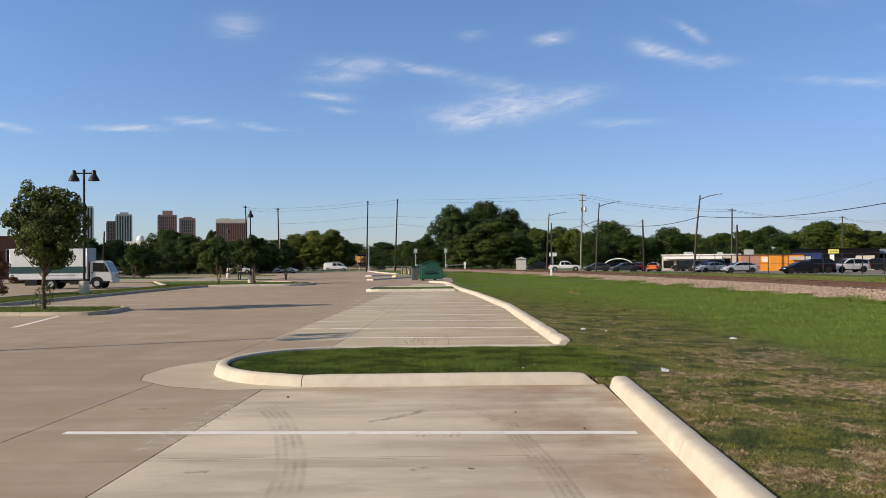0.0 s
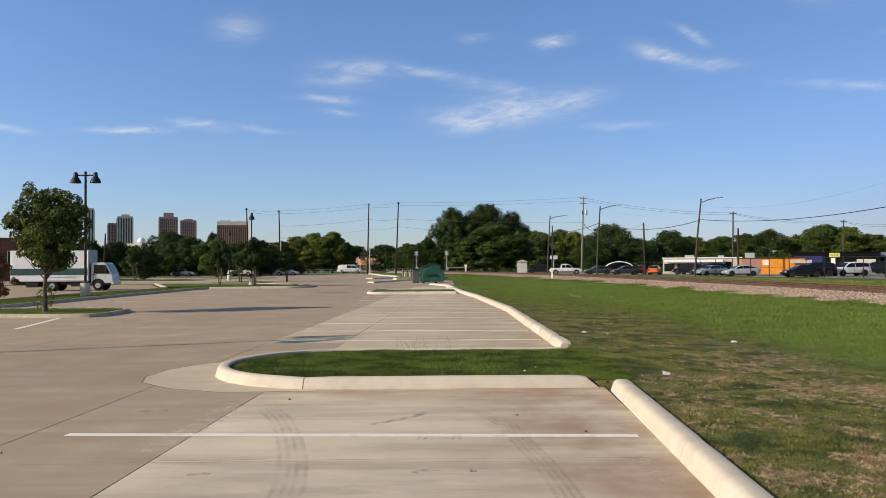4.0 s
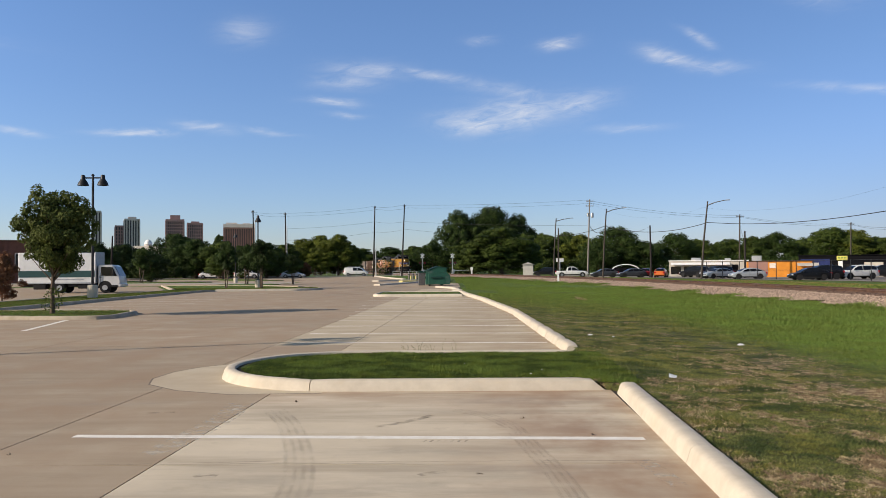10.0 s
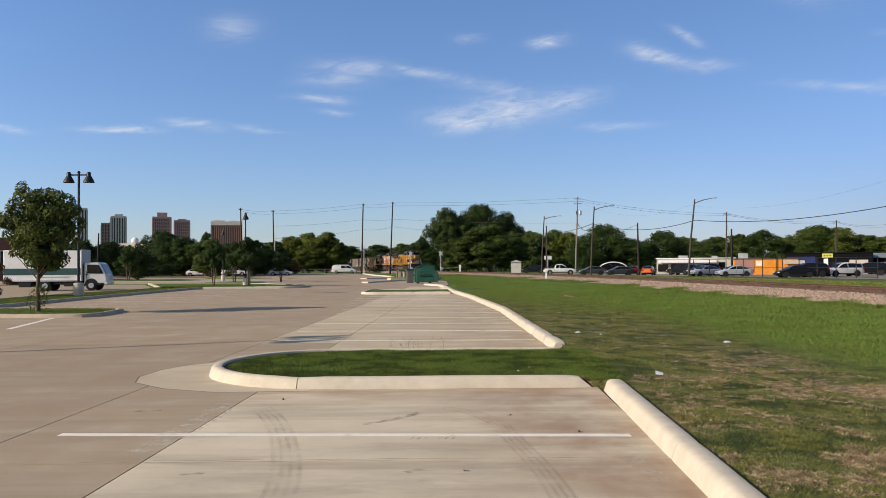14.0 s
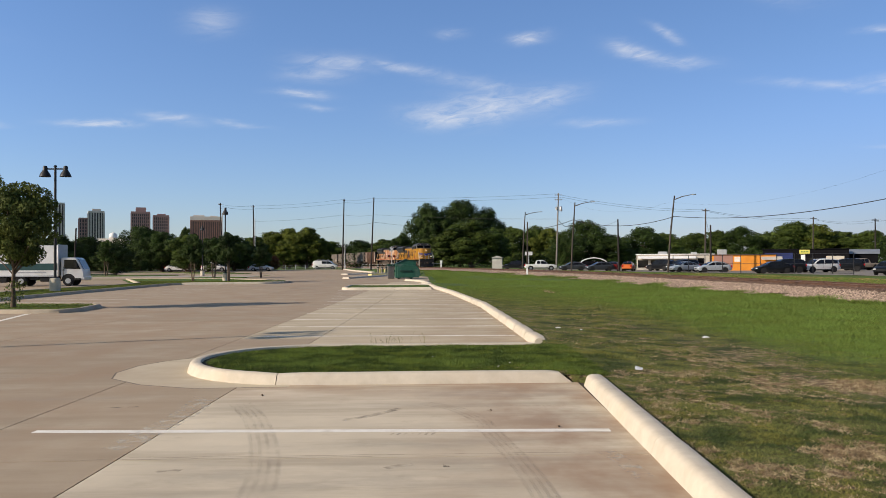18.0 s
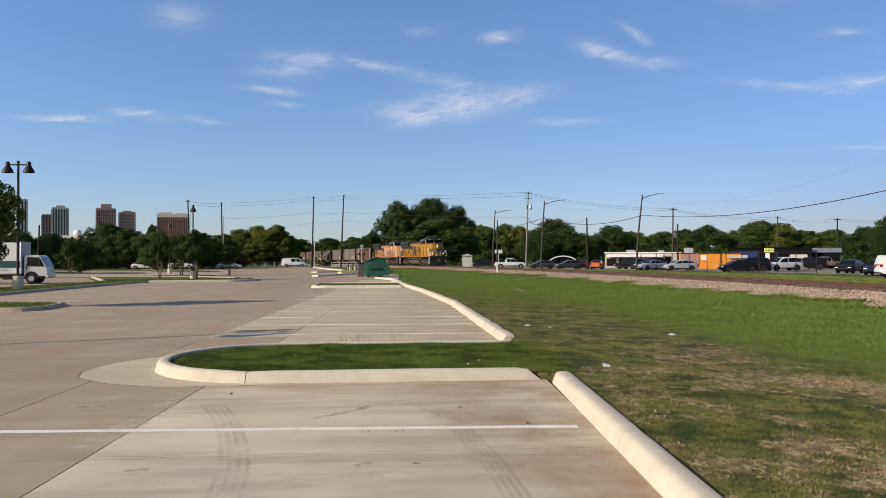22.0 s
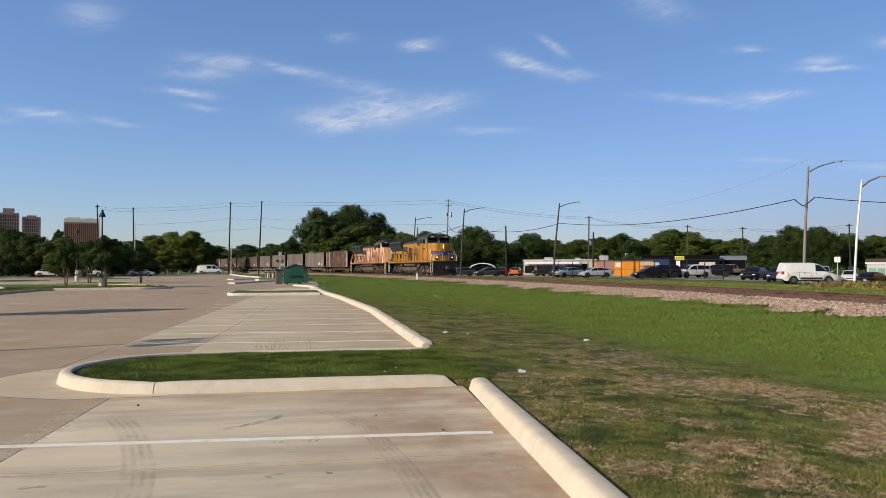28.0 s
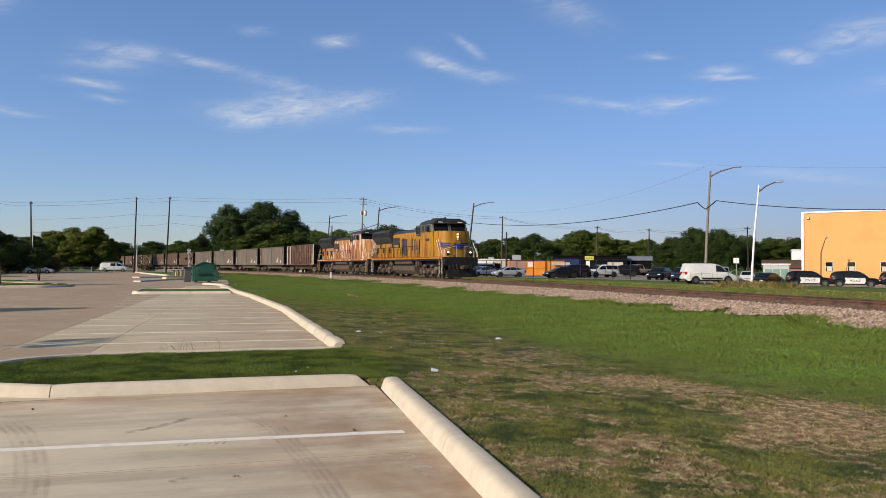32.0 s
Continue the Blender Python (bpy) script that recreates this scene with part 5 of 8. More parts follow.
    for z in (3.56, 3.36, 3.18):
        part("headlamp", Shape().lathe([(0.02, 0.0), (0.065, 0.01), (0.07, 0.06), (0.02, 0.1)], 10.18, 0, z, 12, "x"), HEADLIGHT if lead and z > 3.3 else CLEAR_LENS, nose)
    part("headlamp_plate", Shape().box(10.165, 0, 3.37, 0.04, 0.26, 0.58, 0.02), paint, nose)
    rail_paint = RAIL_WHITE if lead else RAIL_YELLOW
    for sgn in (-1, 1):
        part("ditch_lamp", Shape().lathe([(0.02, 0), (0.07, 0.01), (0.075, 0.06), (0.02, 0.1)], 10.55, 0.95 * sgn, 2.12, 12, "x"), HEADLIGHT if lead else CLEAR_LENS, t)
        part("ditch_lamp_box", Shape().box(10.5, 0.95 * sgn, 2.02, 0.12, 0.24, 0.36, 0.03), LOCO_BLACK, t)
    # pilot with plough, steps, couplers
    for end in (1, -1):
        part("end_beam", Shape().box(10.85 * end, 0, 1.35, 0.25, 2.9, 0.62, 0.04), LOCO_BLACK, t)
        part("draft_box", Shape().box(10.8 * end, 0, 0.95, 0.5, 0.9, 0.5, 0.05).box(10.9 * end, 0.8, 0.9, 0.2, 0.5, 0.4, 0.04).box(10.9 * end, -0.8, 0.9, 0.2, 0.5, 0.4, 0.04), LOCO_BLACK, t)
        part("plough", Shape().prism([(10.95 * end, 0.72), (11.02 * end, 0.7), (11.28 * end, 0.14), (10.95 * end, 0.12)], -1.25, 1.25, "y"), LOCO_BLACK, t)
        part("coupler", Shape().box(11.25 * end, 0, 0.9, 0.9, 0.25, 0.3, 0.05).box(11.55 * end, 0.05, 0.9, 0.3, 0.4, 0.36, 0.08), TRUCK_GREY, t)
        for y in (-0.75, -0.45, 0.45, 0.75):
            part("air_hose", Shape().tube([(11.05 * end, y, 1.2), (11.3 * end, y, 0.85), (11.4 * end, y * 0.8, 0.5)], 0.022, 6), LOCO_BLACK, t)
        for sgn in (-1, 1):
            st = Shape()
            for k in range(4):
                st.box(10.3 * end, 1.4 * sgn, 0.35 + 0.36 * k, 0.62, 0.28, 0.04)
            part("step", st, LOCO_BLACK, t)
            part("step_side", Shape().box(9.98 * end, 1.5 * sgn, 1.0, 0.05, 0.06, 1.3).box(10.62 * end, 1.5 * sgn, 1.0, 0.05, 0.06, 1.3), rail_paint, t)
            part("corner_handrail", Shape().tube([(10.62 * end, 1.5 * sgn, 0.5), (10.62 * end, 1.5 * sgn, 2.0), (9.6 * end, 1.46 * sgn, 3.2)], 0.026, 6)
                 .tube([(9.98 * end, 1.5 * sgn, 0.5), (9.98 * end, 1.5 * sgn, 2.1), (9.2 * end, 1.46 * sgn, 3.1)], 0.026, 6), rail_paint, t)
            part("end_handrail", Shape().tube([(10.9 * end, 0.35 * sgn, 1.72), (10.9 * end, 0.35 * sgn, 2.6), (10.9 * end, 1.35 * sgn, 2.4), (10.9 * end, 1.45 * sgn, 1.72)], 0.025, 6), rail_paint, t)
    for sgn in (-1, 1):
        part("handrail", Shape().tube([(-10.0, 1.46 * sgn, 2.75), (4.6, 1.46 * sgn, 2.75)], 0.024, 6), LOCO_BLACK, t)
        for i in range(11):
            part("stanchion", Shape().tube([(-9.9 + 1.42 * i, 1.46 * sgn, 1.73), (-9.9 + 1.42 * i, 1.46 * sgn, 2.75)], 0.022, 5), LOCO_BLACK, t)
        part("air_tank", Shape().lathe([(0.02, -2.6), (0.2, -2.55), (0.21, -2.4), (0.21, 2.4), (0.2, 2.55), (0.02, 2.6)], 0, 1.22 * sgn, 1.32, 12, "x"), TANK_GREY, t)
        for x in (-4.3, -3.9, 3.8, 4.4):
            part("side_cabinet", Shape().box(x, 1.25 * sgn, 1.2, 0.34, 0.3, 0.5, 0.03), TRUCK_GREY, t)
    part("fuel_tank", Shape().prism([(-1.0, 0.28), (1.0, 0.28), (1.38, 0.62), (1.38, 1.04), (-1.38, 1.04), (-1.38, 0.62)], -3.4, 3.3, "x", 0.05), TANK_GREY, t, "dusty grey fuel tank")
    for bx in (-6.7, 6.7):
        for sgn in (-1, 1):
            fr = Shape().prism([(bx - 2.6, 0.55), (bx - 2.4, 0.85), (bx - 1.2, 0.98), (bx - 0.6, 0.78), (bx + 0.6, 0.78), (bx + 1.2, 0.98), (bx + 2.4, 0.85), (bx + 2.6, 0.55), (bx + 2.3, 0.38), (bx - 2.3, 0.38)],
                               1.0 * sgn, 1.16 * sgn, "y")
            fr = part("bogie_frame", fr, TRUCK_GREY, t)
            # black plate added in place of the shade above the bogie
            part("shadow_gap", Shape().box(bx, 0.95 * sgn, 1.25, 5.0, 0.06, 0.5), LOCO_BLACK, fr)
            for k in (-1.9, 0, 1.9):
                part("axle_box", Shape().box(bx + k, 1.22 * sgn, 0.5, 0.46, 0.18, 0.46, 0.05), TRUCK_GREY, t)
                part("axle_cap", Shape().lathe([(0.02, 0), (0.14, 0.0), (0.14, 0.06 * sgn), (0.02, 0.08 * sgn)], bx + k, 1.31 * sgn, 0.5, 10, "y"), TANK_GREY, t)
                part("spring", Shape().lathe([(0.11, 0), (0.14, 0.06), (0.11, 0.12), (0.14, 0.18), (0.11, 0.24)], bx + k + 0.5, 1.18 * sgn, 0.72, 8), TANK_GREY, t)
            for k in (-0.95, 0.95):
                part("brake_cylinder", Shape().lathe([(0.02, -0.3), (0.13, -0.28), (0.13, 0.28), (0.02, 0.3)], bx + k, 1.24 * sgn, 1.02, 10, "x"), TANK_GREY, t)
        for k in (-1.9, 0, 1.9):
            wheelset(t, bx + k, 0.52)
    for o in t.children:
        if o.name.split(".")[0] in ("cab", "cab_upper", "cab_roof", "horn", "air_conditioner"):
            o.location.x = 0.65
    return t


WAGON_BROWN = material("brown_wagon_paint", (0.098, 0.053, 0.037), (0.06, 0.034, 0.025), 1.5, 0.7, spots=(0.13, 0.088, 0.066), spot_scale=0.8, vary=0.06)
# End sheets get a near-black tone: shade between wagons put into colour.
WAGON_END_SHADE = material("shade_black_wagon_end", (0.022, 0.019, 0.018), (0.014, 0.012, 0.012), 2, 0.85)
WAGON_GREY = material("weathered_grey_wagon", (0.150, 0.130, 0.113), (0.105, 0.090, 0.078), 1.2, 0.75, spots=(0.115, 0.088, 0.070), spot_scale=0.7, vary=0.12, stretch=(1, 1, 0.3))
WAGON_RUST = material("rust_brown_wagon", (0.105, 0.062, 0.046), (0.07, 0.043, 0.033), 1.2, 0.75, spots=(0.085, 0.058, 0.046), spot_scale=0.7, vary=0.14, stretch=(1, 1, 0.3))
WAGON_END = material("pale_end_post", (0.58, 0.50, 0.43), rough=0.6)
COAL = material("coal_load", (0.02, 0.02, 0.021), (0.012, 0.012, 0.013), 5, 0.8, bump=0.8, bump_scale=8)


def wagon(name, label, paint, ribbed):
    """A bathtub coal gondola, 14 m over its body."""
    t = thing(name, label, "coal wagon", "train")
    H, L = 3.85, 7.0
    for sgn in (-1, 1):
        part("side_panel", Shape().box(0, 1.5 * sgn, 2.5, 2 * L, 0.06, H - 1.15 - 0.1, 0.01), paint, t)
        part("top_chord", Shape().box(0, 1.52 * sgn, H - 0.06, 2 * L + 0.1, 0.16, 0.14, 0.02), paint, t)
        part("side_sill", Shape().box(0, 1.5 * sgn, 1.15, 2 * L + 0.6, 0.14, 0.2, 0.02), paint, t)
        n = 15 if ribbed else 3
        for i in range(n):
            x = -L + 0.6 + (2 * L - 1.2) * i / (n - 1)
            part("rib", Shape().box(x, 1.56 * sgn, 2.5, 0.12 if ribbed else 0.08, 0.09 if ribbed else 0.05, H - 1.3, 0.015), paint, t)
        for end in (-1, 1):
            part("end_post", Shape().box((L - 0.05) * end, 1.555 * sgn, 2.5, 0.32, 0.07, H - 1.25, 0.01), WAGON_END if ribbed else paint, t)
            part("ladder", Shape().tube([(L * end * 0.985, 1.62 * sgn, 1.1), (L * end * 0.985, 1.62 * sgn, 2.6)], 0.018, 5).tube([(L * end * 0.93, 1.62 * sgn, 1.1), (L * end * 0.93, 1.62 * sgn, 2.6)], 0.018, 5), WAGON_END, t)
        if ribbed:
            part("pale_post", Shape().box(-L + 1.9, 1.575 * sgn, 2.5, 0.28, 0.07, H - 1.25, 0.01), WAGON_END, t)
        else:
            for k in range(3):
                part("marking", Shape().box(3.2 + 0.5 * k + (k == 2) * 1.2, 1.537 * sgn, 1.62 + 0.2 * (k == 1), 0.3, 0.012, 0.35 + 0.25 * (k == 1)), LOGO_WHITE, t)
    for end in (-1, 1):
        part("end_panel", Shape().box((L - 0.25) * end, 0, 2.5, 0.08, 2.90, H - 1.25, 0.01), WAGON_END_SHADE, t, "end sheet in black that stands for shade between wagons")
        part("end_platform", Shape().box(7.7 * end, 0, 1.08, 0.9, 2.7, 0.14, 0.02), LOCO_BLACK, t)
        part("coupler", Shape().box(8.0 * end, 0, 0.9, 0.5, 0.26, 0.3, 0.05), TRUCK_GREY, t)
        for sgn in (-1, 1):
            bx = 5.9 * end
            part("bogie_frame", Shape().prism([(bx - 1.15, 0.45), (bx - 0.7, 0.8), (bx + 0.7, 0.8), (bx + 1.15, 0.45), (bx + 0.6, 0.3), (bx - 0.6, 0.3)], 1.0 * sgn, 1.14 * sgn, "y"), TRUCK_GREY, t)
        for k in (-0.89, 0.89):
            wheelset(t, 5.9 * end + k, 0.45)
    part("coal", Shape().box(0, 0, 3.45, 2 * L - 0.2, 2.9, 0.3, 0.05), COAL, t)
    part("tub", Shape().prism([(-1.2, 1.1), (-0.9, 0.55), (0.9, 0.55), (1.2, 1.1)], -4.4, 4.4, "x"), paint, t)
    return t


TRAIN = []


def train():
    lead = locomotive("locomotive", "yellow and grey diesel locomotive with lit headlamps, leading a coal train", LOCO_YELLOW, True)
    second = locomotive("locomotive", "faded orange diesel locomotive coupled behind a cleaner yellow one", LOCO_FADED, False)
    brown = wagon("coal_wagon", "brown ribbed coal wagon with pale end posts", WAGON_BROWN, True)
    grey = wagon("coal_wagon", "weathered grey smooth-sided coal wagon", WAGON_GREY, False)
    TRAIN.append((lead, 11.5, 6.7))
    TRAIN.append((second, 11.5 + 22.9, 6.7))
    TRAIN.append((brown, 45.9 + 8.1, 5.9))
    TRAIN.append((grey, 45.9 + 8.1 + 16.2, 5.9))
    rusty = wagon("coal_wagon", "rust-brown smooth-sided coal wagon", WAGON_RUST, False)
    for i in range(2, 26):
        w = rusty if i == 5 else copy_thing(grey if i < 5 else rusty if i % 9 else brown, Matrix())
        TRAIN.append((w, 45.9 + 8.1 + 16.2 * i, 5.9))


def train_front(t):
    return 345.2 - 6.082 * t - 0.0284 * t * t - 1.2


def motions():
    for ob, back, half in TRAIN:
        rows = []
        for k in range(33):
            s = train_front(float(k)) + back
            ax, ay, _ = on_track(s - half)
            bx, by, _ = on_track(s + half)
            rows.append((float(k), pose((ax + bx) / 2, (ay + by) / 2, RAIL_Z, 0, 0, math.degrees(math.atan2(ay - by, ax - bx)))))
        walk(ob, rows)
    walk(VAN[0], [(t, pose(x * 0.965, 197.0, 0.02, 0, 0, -3)) for t, x in VAN_ROWS])
    walk(VAN[1], [(t, pose(x, 154.0, 0.02, 0, 0, 0)) for t, x in CAR_ROWS])


VAN = []
VAN_ROWS = [(0.0, -27.3), (0.6, -26.0), (1.0, -25.25), (1.5, -24.45), (2.0, -24.1), (3.0, -23.9), (32.0, -23.9)]
CAR_ROWS = [(0.0, -62.0), (1.0, -58.9), (2.0, -56.0), (3.0, -53.1), (4.5, -48.9), (6.0, -46.4), (7.0, -46.0), (32.0, -46.0)]
train()

# ---------------------------------------------------------------- vehicles
def paintmat(name, c, rough=0.3):
    return material(name, c, tuple(v * 0.9 for v in c), 3, rough, coat=0.4 if max(c) > 0.2 else 0.0, spec=0.5 if max(c) > 0.2 else 0.16)


CAR_PAINT = {"white": paintmat("white_car_paint", (0.60, 0.60, 0.59)), "silver": paintmat("silver_car_paint", (0.32, 0.345, 0.37)),
             "black": paintmat("black_car_paint", (0.008, 0.009, 0.011)), "navy": paintmat("dark_blue_car_paint", (0.015, 0.022, 0.045)),
             "grey": paintmat("grey_car_paint", (0.040, 0.044, 0.050)), "red": paintmat("red_car_paint", (0.19, 0.012, 0.01)),
             "orange": paintmat("orange_car_paint", (0.50, 0.115, 0.015)), "bronze": paintmat("bronze_car_paint", (0.19, 0.16, 0.13))}
# side profiles: sill height, bonnet and belt line, glasshouse line, half-width, axles, wheel radius, pillars
BODY = {
    "sedan": dict(sill=0.24, belt=[(-2.36, 0.62), (-2.30, 0.92), (-1.9, 1.00), (-0.6, 0.95), (0.9, 0.93), (1.6, 0.86), (2.15, 0.72), (2.36, 0.52)],
                  roof=[(-2.05, 0.98), (-1.25, 1.36), (-0.55, 1.46), (0.2, 1.43), (0.7, 1.24), (1.25, 0.92)], half=0.9, axles=(-1.40, 1.42), wheel=0.33, pillars=(-0.95, -0.05)),
    "suv": dict(sill=0.32, belt=[(-2.48, 0.70), (-2.44, 1.04), (-2.2, 1.12), (0.6, 1.08), (1.2, 1.06), (1.95, 0.98), (2.36, 0.80), (2.48, 0.58)],
                roof=[(-2.44, 1.10), (-2.20, 1.58), (-1.75, 1.70), (-0.6, 1.76), (0.35, 1.70), (0.85, 1.45), (1.30, 1.06)], half=0.97, axles=(-1.48, 1.50), wheel=0.38, pillars=(-1.35, -0.20)),
    "pickup": dict(sill=0.42, belt=[(-2.9, 0.75), (-2.88, 1.10), (-1.0, 1.10), (0.9, 1.10), (1.5, 1.10), (2.3, 1.04), (2.78, 0.9), (2.9, 0.62)],
                   roof=[(-1.0, 1.09), (-0.82, 1.68), (-0.4, 1.82), (0.4, 1.82), (0.8, 1.6), (1.3, 1.09)], half=0.98, axles=(-1.75, 1.85), wheel=0.40, pillars=(-0.05,)),
    "van": dict(sill=0.34, belt=[(-3.1, 0.7), (-3.08, 1.25), (-1.0, 1.24), (1.4, 1.22), (2.1, 1.14), (2.75, 0.98), (2.95, 0.66)],
                roof=[(-3.06, 1.23), (-2.98, 1.92), (-2.7, 2.06), (0.9, 2.04), (1.4, 1.86), (2.15, 1.14)], half=1.0, axles=(-1.85, 1.95), wheel=0.37, pillars=()),
    "small_van": dict(sill=0.28, belt=[(-2.42, 0.62), (-2.40, 1.12), (-0.5, 1.08), (1.0, 1.06), (1.6, 1.02), (2.15, 0.86), (2.42, 0.56)],
                      roof=[(-2.40, 1.10), (-2.36, 1.72), (-2.2, 1.84), (0.3, 1.84), (0.85, 1.70), (1.65, 1.02)], half=0.92, axles=(-1.45, 1.55), wheel=0.34, pillars=())}


def vehicle(kind, colour, name, label, category, group="", blind=False):
    """A road vehicle facing +x, on the ground at z = 0: a lofted body and glasshouse with arches, glass, wheels and lamps."""
    spec = BODY[kind]
    sill, belt, roof, h, axles, wr = spec["sill"], spec["belt"], spec["roof"], spec["half"], spec["axles"], spec["wheel"]
    t = thing(name, label, category, group)
    paint = CAR_PAINT[colour]
    x0, x1 = belt[0][0], belt[-1][0]

    def plan(x):
        """Half-width of the body: full along the doors, drawn in at both ends."""
        k = max(0.0, (abs(x - (x0 + x1) / 2) / ((x1 - x0) / 2) - 0.62) / 0.38)
        return h * (1 - 0.16 * k * k)
    # body: rings along its length, sill to belt, lifted over the wheels
    cuts = sorted({x0 + (x1 - x0) * i / 20 for i in range(21)} | {a + d * wr for a in axles for d in (-1.14, -0.95, -0.6, 0.0, 0.6, 0.95, 1.14)})
    s = Shape()
    for x in cuts:
        top, w = lerp(x, belt), plan(x)
        end = max(0.0, 1 - min(x - x0, x1 - x) / 0.25)
        low = sill + 0.16 * end
        for a in axles:
            if abs(x - a) < wr * 1.16:
                low = max(low, wr + math.sqrt(max(0.0, (wr * 1.16) ** 2 - (x - a) ** 2)) * 0.98)
        mid = max(low + 0.04, low + (top - low) * 0.5)
        ring = [(w * 0.93, low), (w, mid), (w * 0.985, max(mid + 0.02, top - 0.12)), (w * 0.93, top - 0.02), (w * 0.6, top + 0.02), (0, top + 0.03)]
        ring = ring + [(-u, z) for u, z in ring[-2::-1]]
        s.v += [(x, u, z) for u, z in ring]
    n = 11
    s.f = [(i * n + k, i * n + k + 1, (i + 1) * n + k + 1, (i + 1) * n + k) for i in range(len(cuts) - 1) for k in range(n - 1)]
    s.f += [tuple(range(n))[::-1], tuple(range((len(cuts) - 1) * n, len(cuts) * n))]
    part("body", s, paint, t, fix=False)
    # glasshouse: leans in towards a gently crowned roof
    g0, g1 = roof[0][0], roof[-1][0]
    zt = max(z for _, z in roof)
    xs = [g0 + (g1 - g0) * i / 18 for i in range(19)]

    def rail(x, z, out=0.0):
        base = lerp(x, belt)
        k = max(0.0, min(1.0, (z - base) / (zt - base)))
        return plan(x) * 0.93 - (0.10 if kind in ("van", "small_van") else 0.20) * k - 0.03 * k ** 6 + out
    s = Shape()
    for x in xs:
        z, base = lerp(x, roof), lerp(x, belt) - 0.03
        for sgn in (-1, 1):
            ring = [(rail(x, base), base), (rail(x, (base + z) / 2), (base + z) / 2), (rail(x, z) - 0.01, max(base, z - 0.05)), (rail(x, z) - 0.10, z + 0.005), (0.0, z + 0.03)]
            ring = ring if sgn < 0 else ring[-2::-1]
            s.v += [(x, sgn * u, q) for u, q in ring]
    n = 9
    s.f = [(i * n + k, i * n + k + 1, (i + 1) * n + k + 1, (i + 1) * n + k) for i in range(18) for k in range(n - 1)]
    s.f += [tuple(range(n))[::-1], tuple(range(18 * n, 19 * n))]
    cabin = part("cabin", s, paint, t, fix=False)
    # side glass between the pillars, cut to the line of the roof
    ends = [g0 + 0.30, *spec["pillars"], g1 - 0.22]
    if kind == "van":
        ends = [-0.75, 0.35, 0.55, g1 - 0.25]
    if blind:
        ends = [0.40, g1 - 0.28]
    for sgn in (-1, 1):
        for a, b in zip(ends, ends[1:]):
            q, m = Shape(), 6
            for i in range(m + 1):
                x = a + 0.035 + (b - a - 0.07) * i / m
                lo = lerp(x, belt) + 0.05
                hi = max(lo + 0.02, min(lerp(x, roof) - 0.09, zt - 0.11))
                q.v += [(x, sgn * rail(x, lo, 0.008), lo), (x, sgn * rail(x, (lo + hi) / 2, 0.010), (lo + hi) / 2), (x, sgn * rail(x, hi, 0.008), hi)]
            q.f = [(3 * i + k, 3 * i + 3 + k, 3 * i + 4 + k, 3 * i + 1 + k) for i in range(m) for k in (0, 1)]
            part("side_window", q, GLASS_DARK, cabin, fix=False)
        belt_z = lerp(0.0, belt)
        for x in [p_ for p_ in (-0.55, 0.45)]:
            part("door_handle", Shape().box(x, (plan(x) + 0.006) * sgn, belt_z - 0.15, 0.2, 0.03, 0.035, 0.01), paint, t)
            part("door_seam", Shape().box(x - 0.42, (plan(x) - 0.006) * sgn, (belt_z + sill) / 2 + 0.08, 0.014, 0.02, belt_z - sill - 0.22), UNDER, t)
        part("mirror", Shape().box(g1 - 0.28, (plan(g1 - 0.3) + 0.06) * sgn, lerp(g1 - 0.3, belt) + 0.10, 0.12, 0.2, 0.14, 0.04), paint if colour != "white" else UNDER, t)
        part("sill", Shape().box(0, (h * 0.93) * sgn, sill + 0.05, axles[1] - axles[0] - 2.3 * wr, 0.08, 0.11, 0.02), UNDER, t)
        part("headlamp", Shape().box(x1 - 0.24, (h * 0.70) * sgn, lerp(x1 - 0.2, belt) - 0.10, 0.34, 0.34, 0.13, 0.05), CLEAR_LENS, t)
        part("tail_lamp", Shape().box(x0 + 0.10, (h * 0.76) * sgn, lerp(x0 + 0.15, belt) - 0.14, 0.18, 0.28, 0.26, 0.04), RED_LENS, t)
        for ax in axles:
            yo = plan(ax) - 0.13
            w = part("wheel", Shape().lathe([(wr * 0.60, -0.11), (wr * 0.93, -0.115), (wr, -0.08), (wr, 0.08), (wr * 0.93, 0.115), (wr * 0.60, 0.11)], ax, yo * sgn, wr, 20, "y"), TYRE, t)
            face = Shape().lathe([(0.03, 0.0), (wr * 0.22, 0.01), (wr * 0.3, -0.02), (wr * 0.60, 0.0), (wr * 0.60, -0.05), (0.05, -0.05)], ax, (yo + 0.10) * sgn, wr, 14, "y")
            part("rim", face, CHROME if colour in ("silver", "bronze", "white") and kind != "small_van" else RIM_DARK, w)
            part("wheel_well", Shape().lathe([(wr * 1.13, -0.10), (wr * 1.13, 0.10), (wr * 0.9, 0.10), (wr * 0.9, -0.10)], ax, (yo - 0.06) * sgn, wr + 0.02, 18, "y"), UNDER, t)
    # front and rear glass lie on the slopes of the glasshouse
    for rear in (False, True):
        if rear and blind:
            continue
        run = roof[:3] if rear else roof[:-4:-1]
        q, m = Shape(), 6
        for i in range(m + 1):
            f = 0.10 + 0.80 * i / m
            x = lerp(f, [(0, run[0][0]), (0.62, run[1][0]), (1, run[2][0])])
            z = lerp(x, roof) + 0.035
            w = rail(x, z) - 0.10
            q.v += [(x + (-0.02 if rear else 0.02), -w, z - 0.012), (x + (-0.02 if rear else 0.02), w, z - 0.012)]
        q.f = [(2 * i, 2 * i + 1, 2 * i + 3, 2 * i + 2) for i in range(m)]
        part("rear_window" if rear else "windscreen", q, GLASS_DARK, cabin, fix=False)
    trim = CHROME if kind == "pickup" else paint
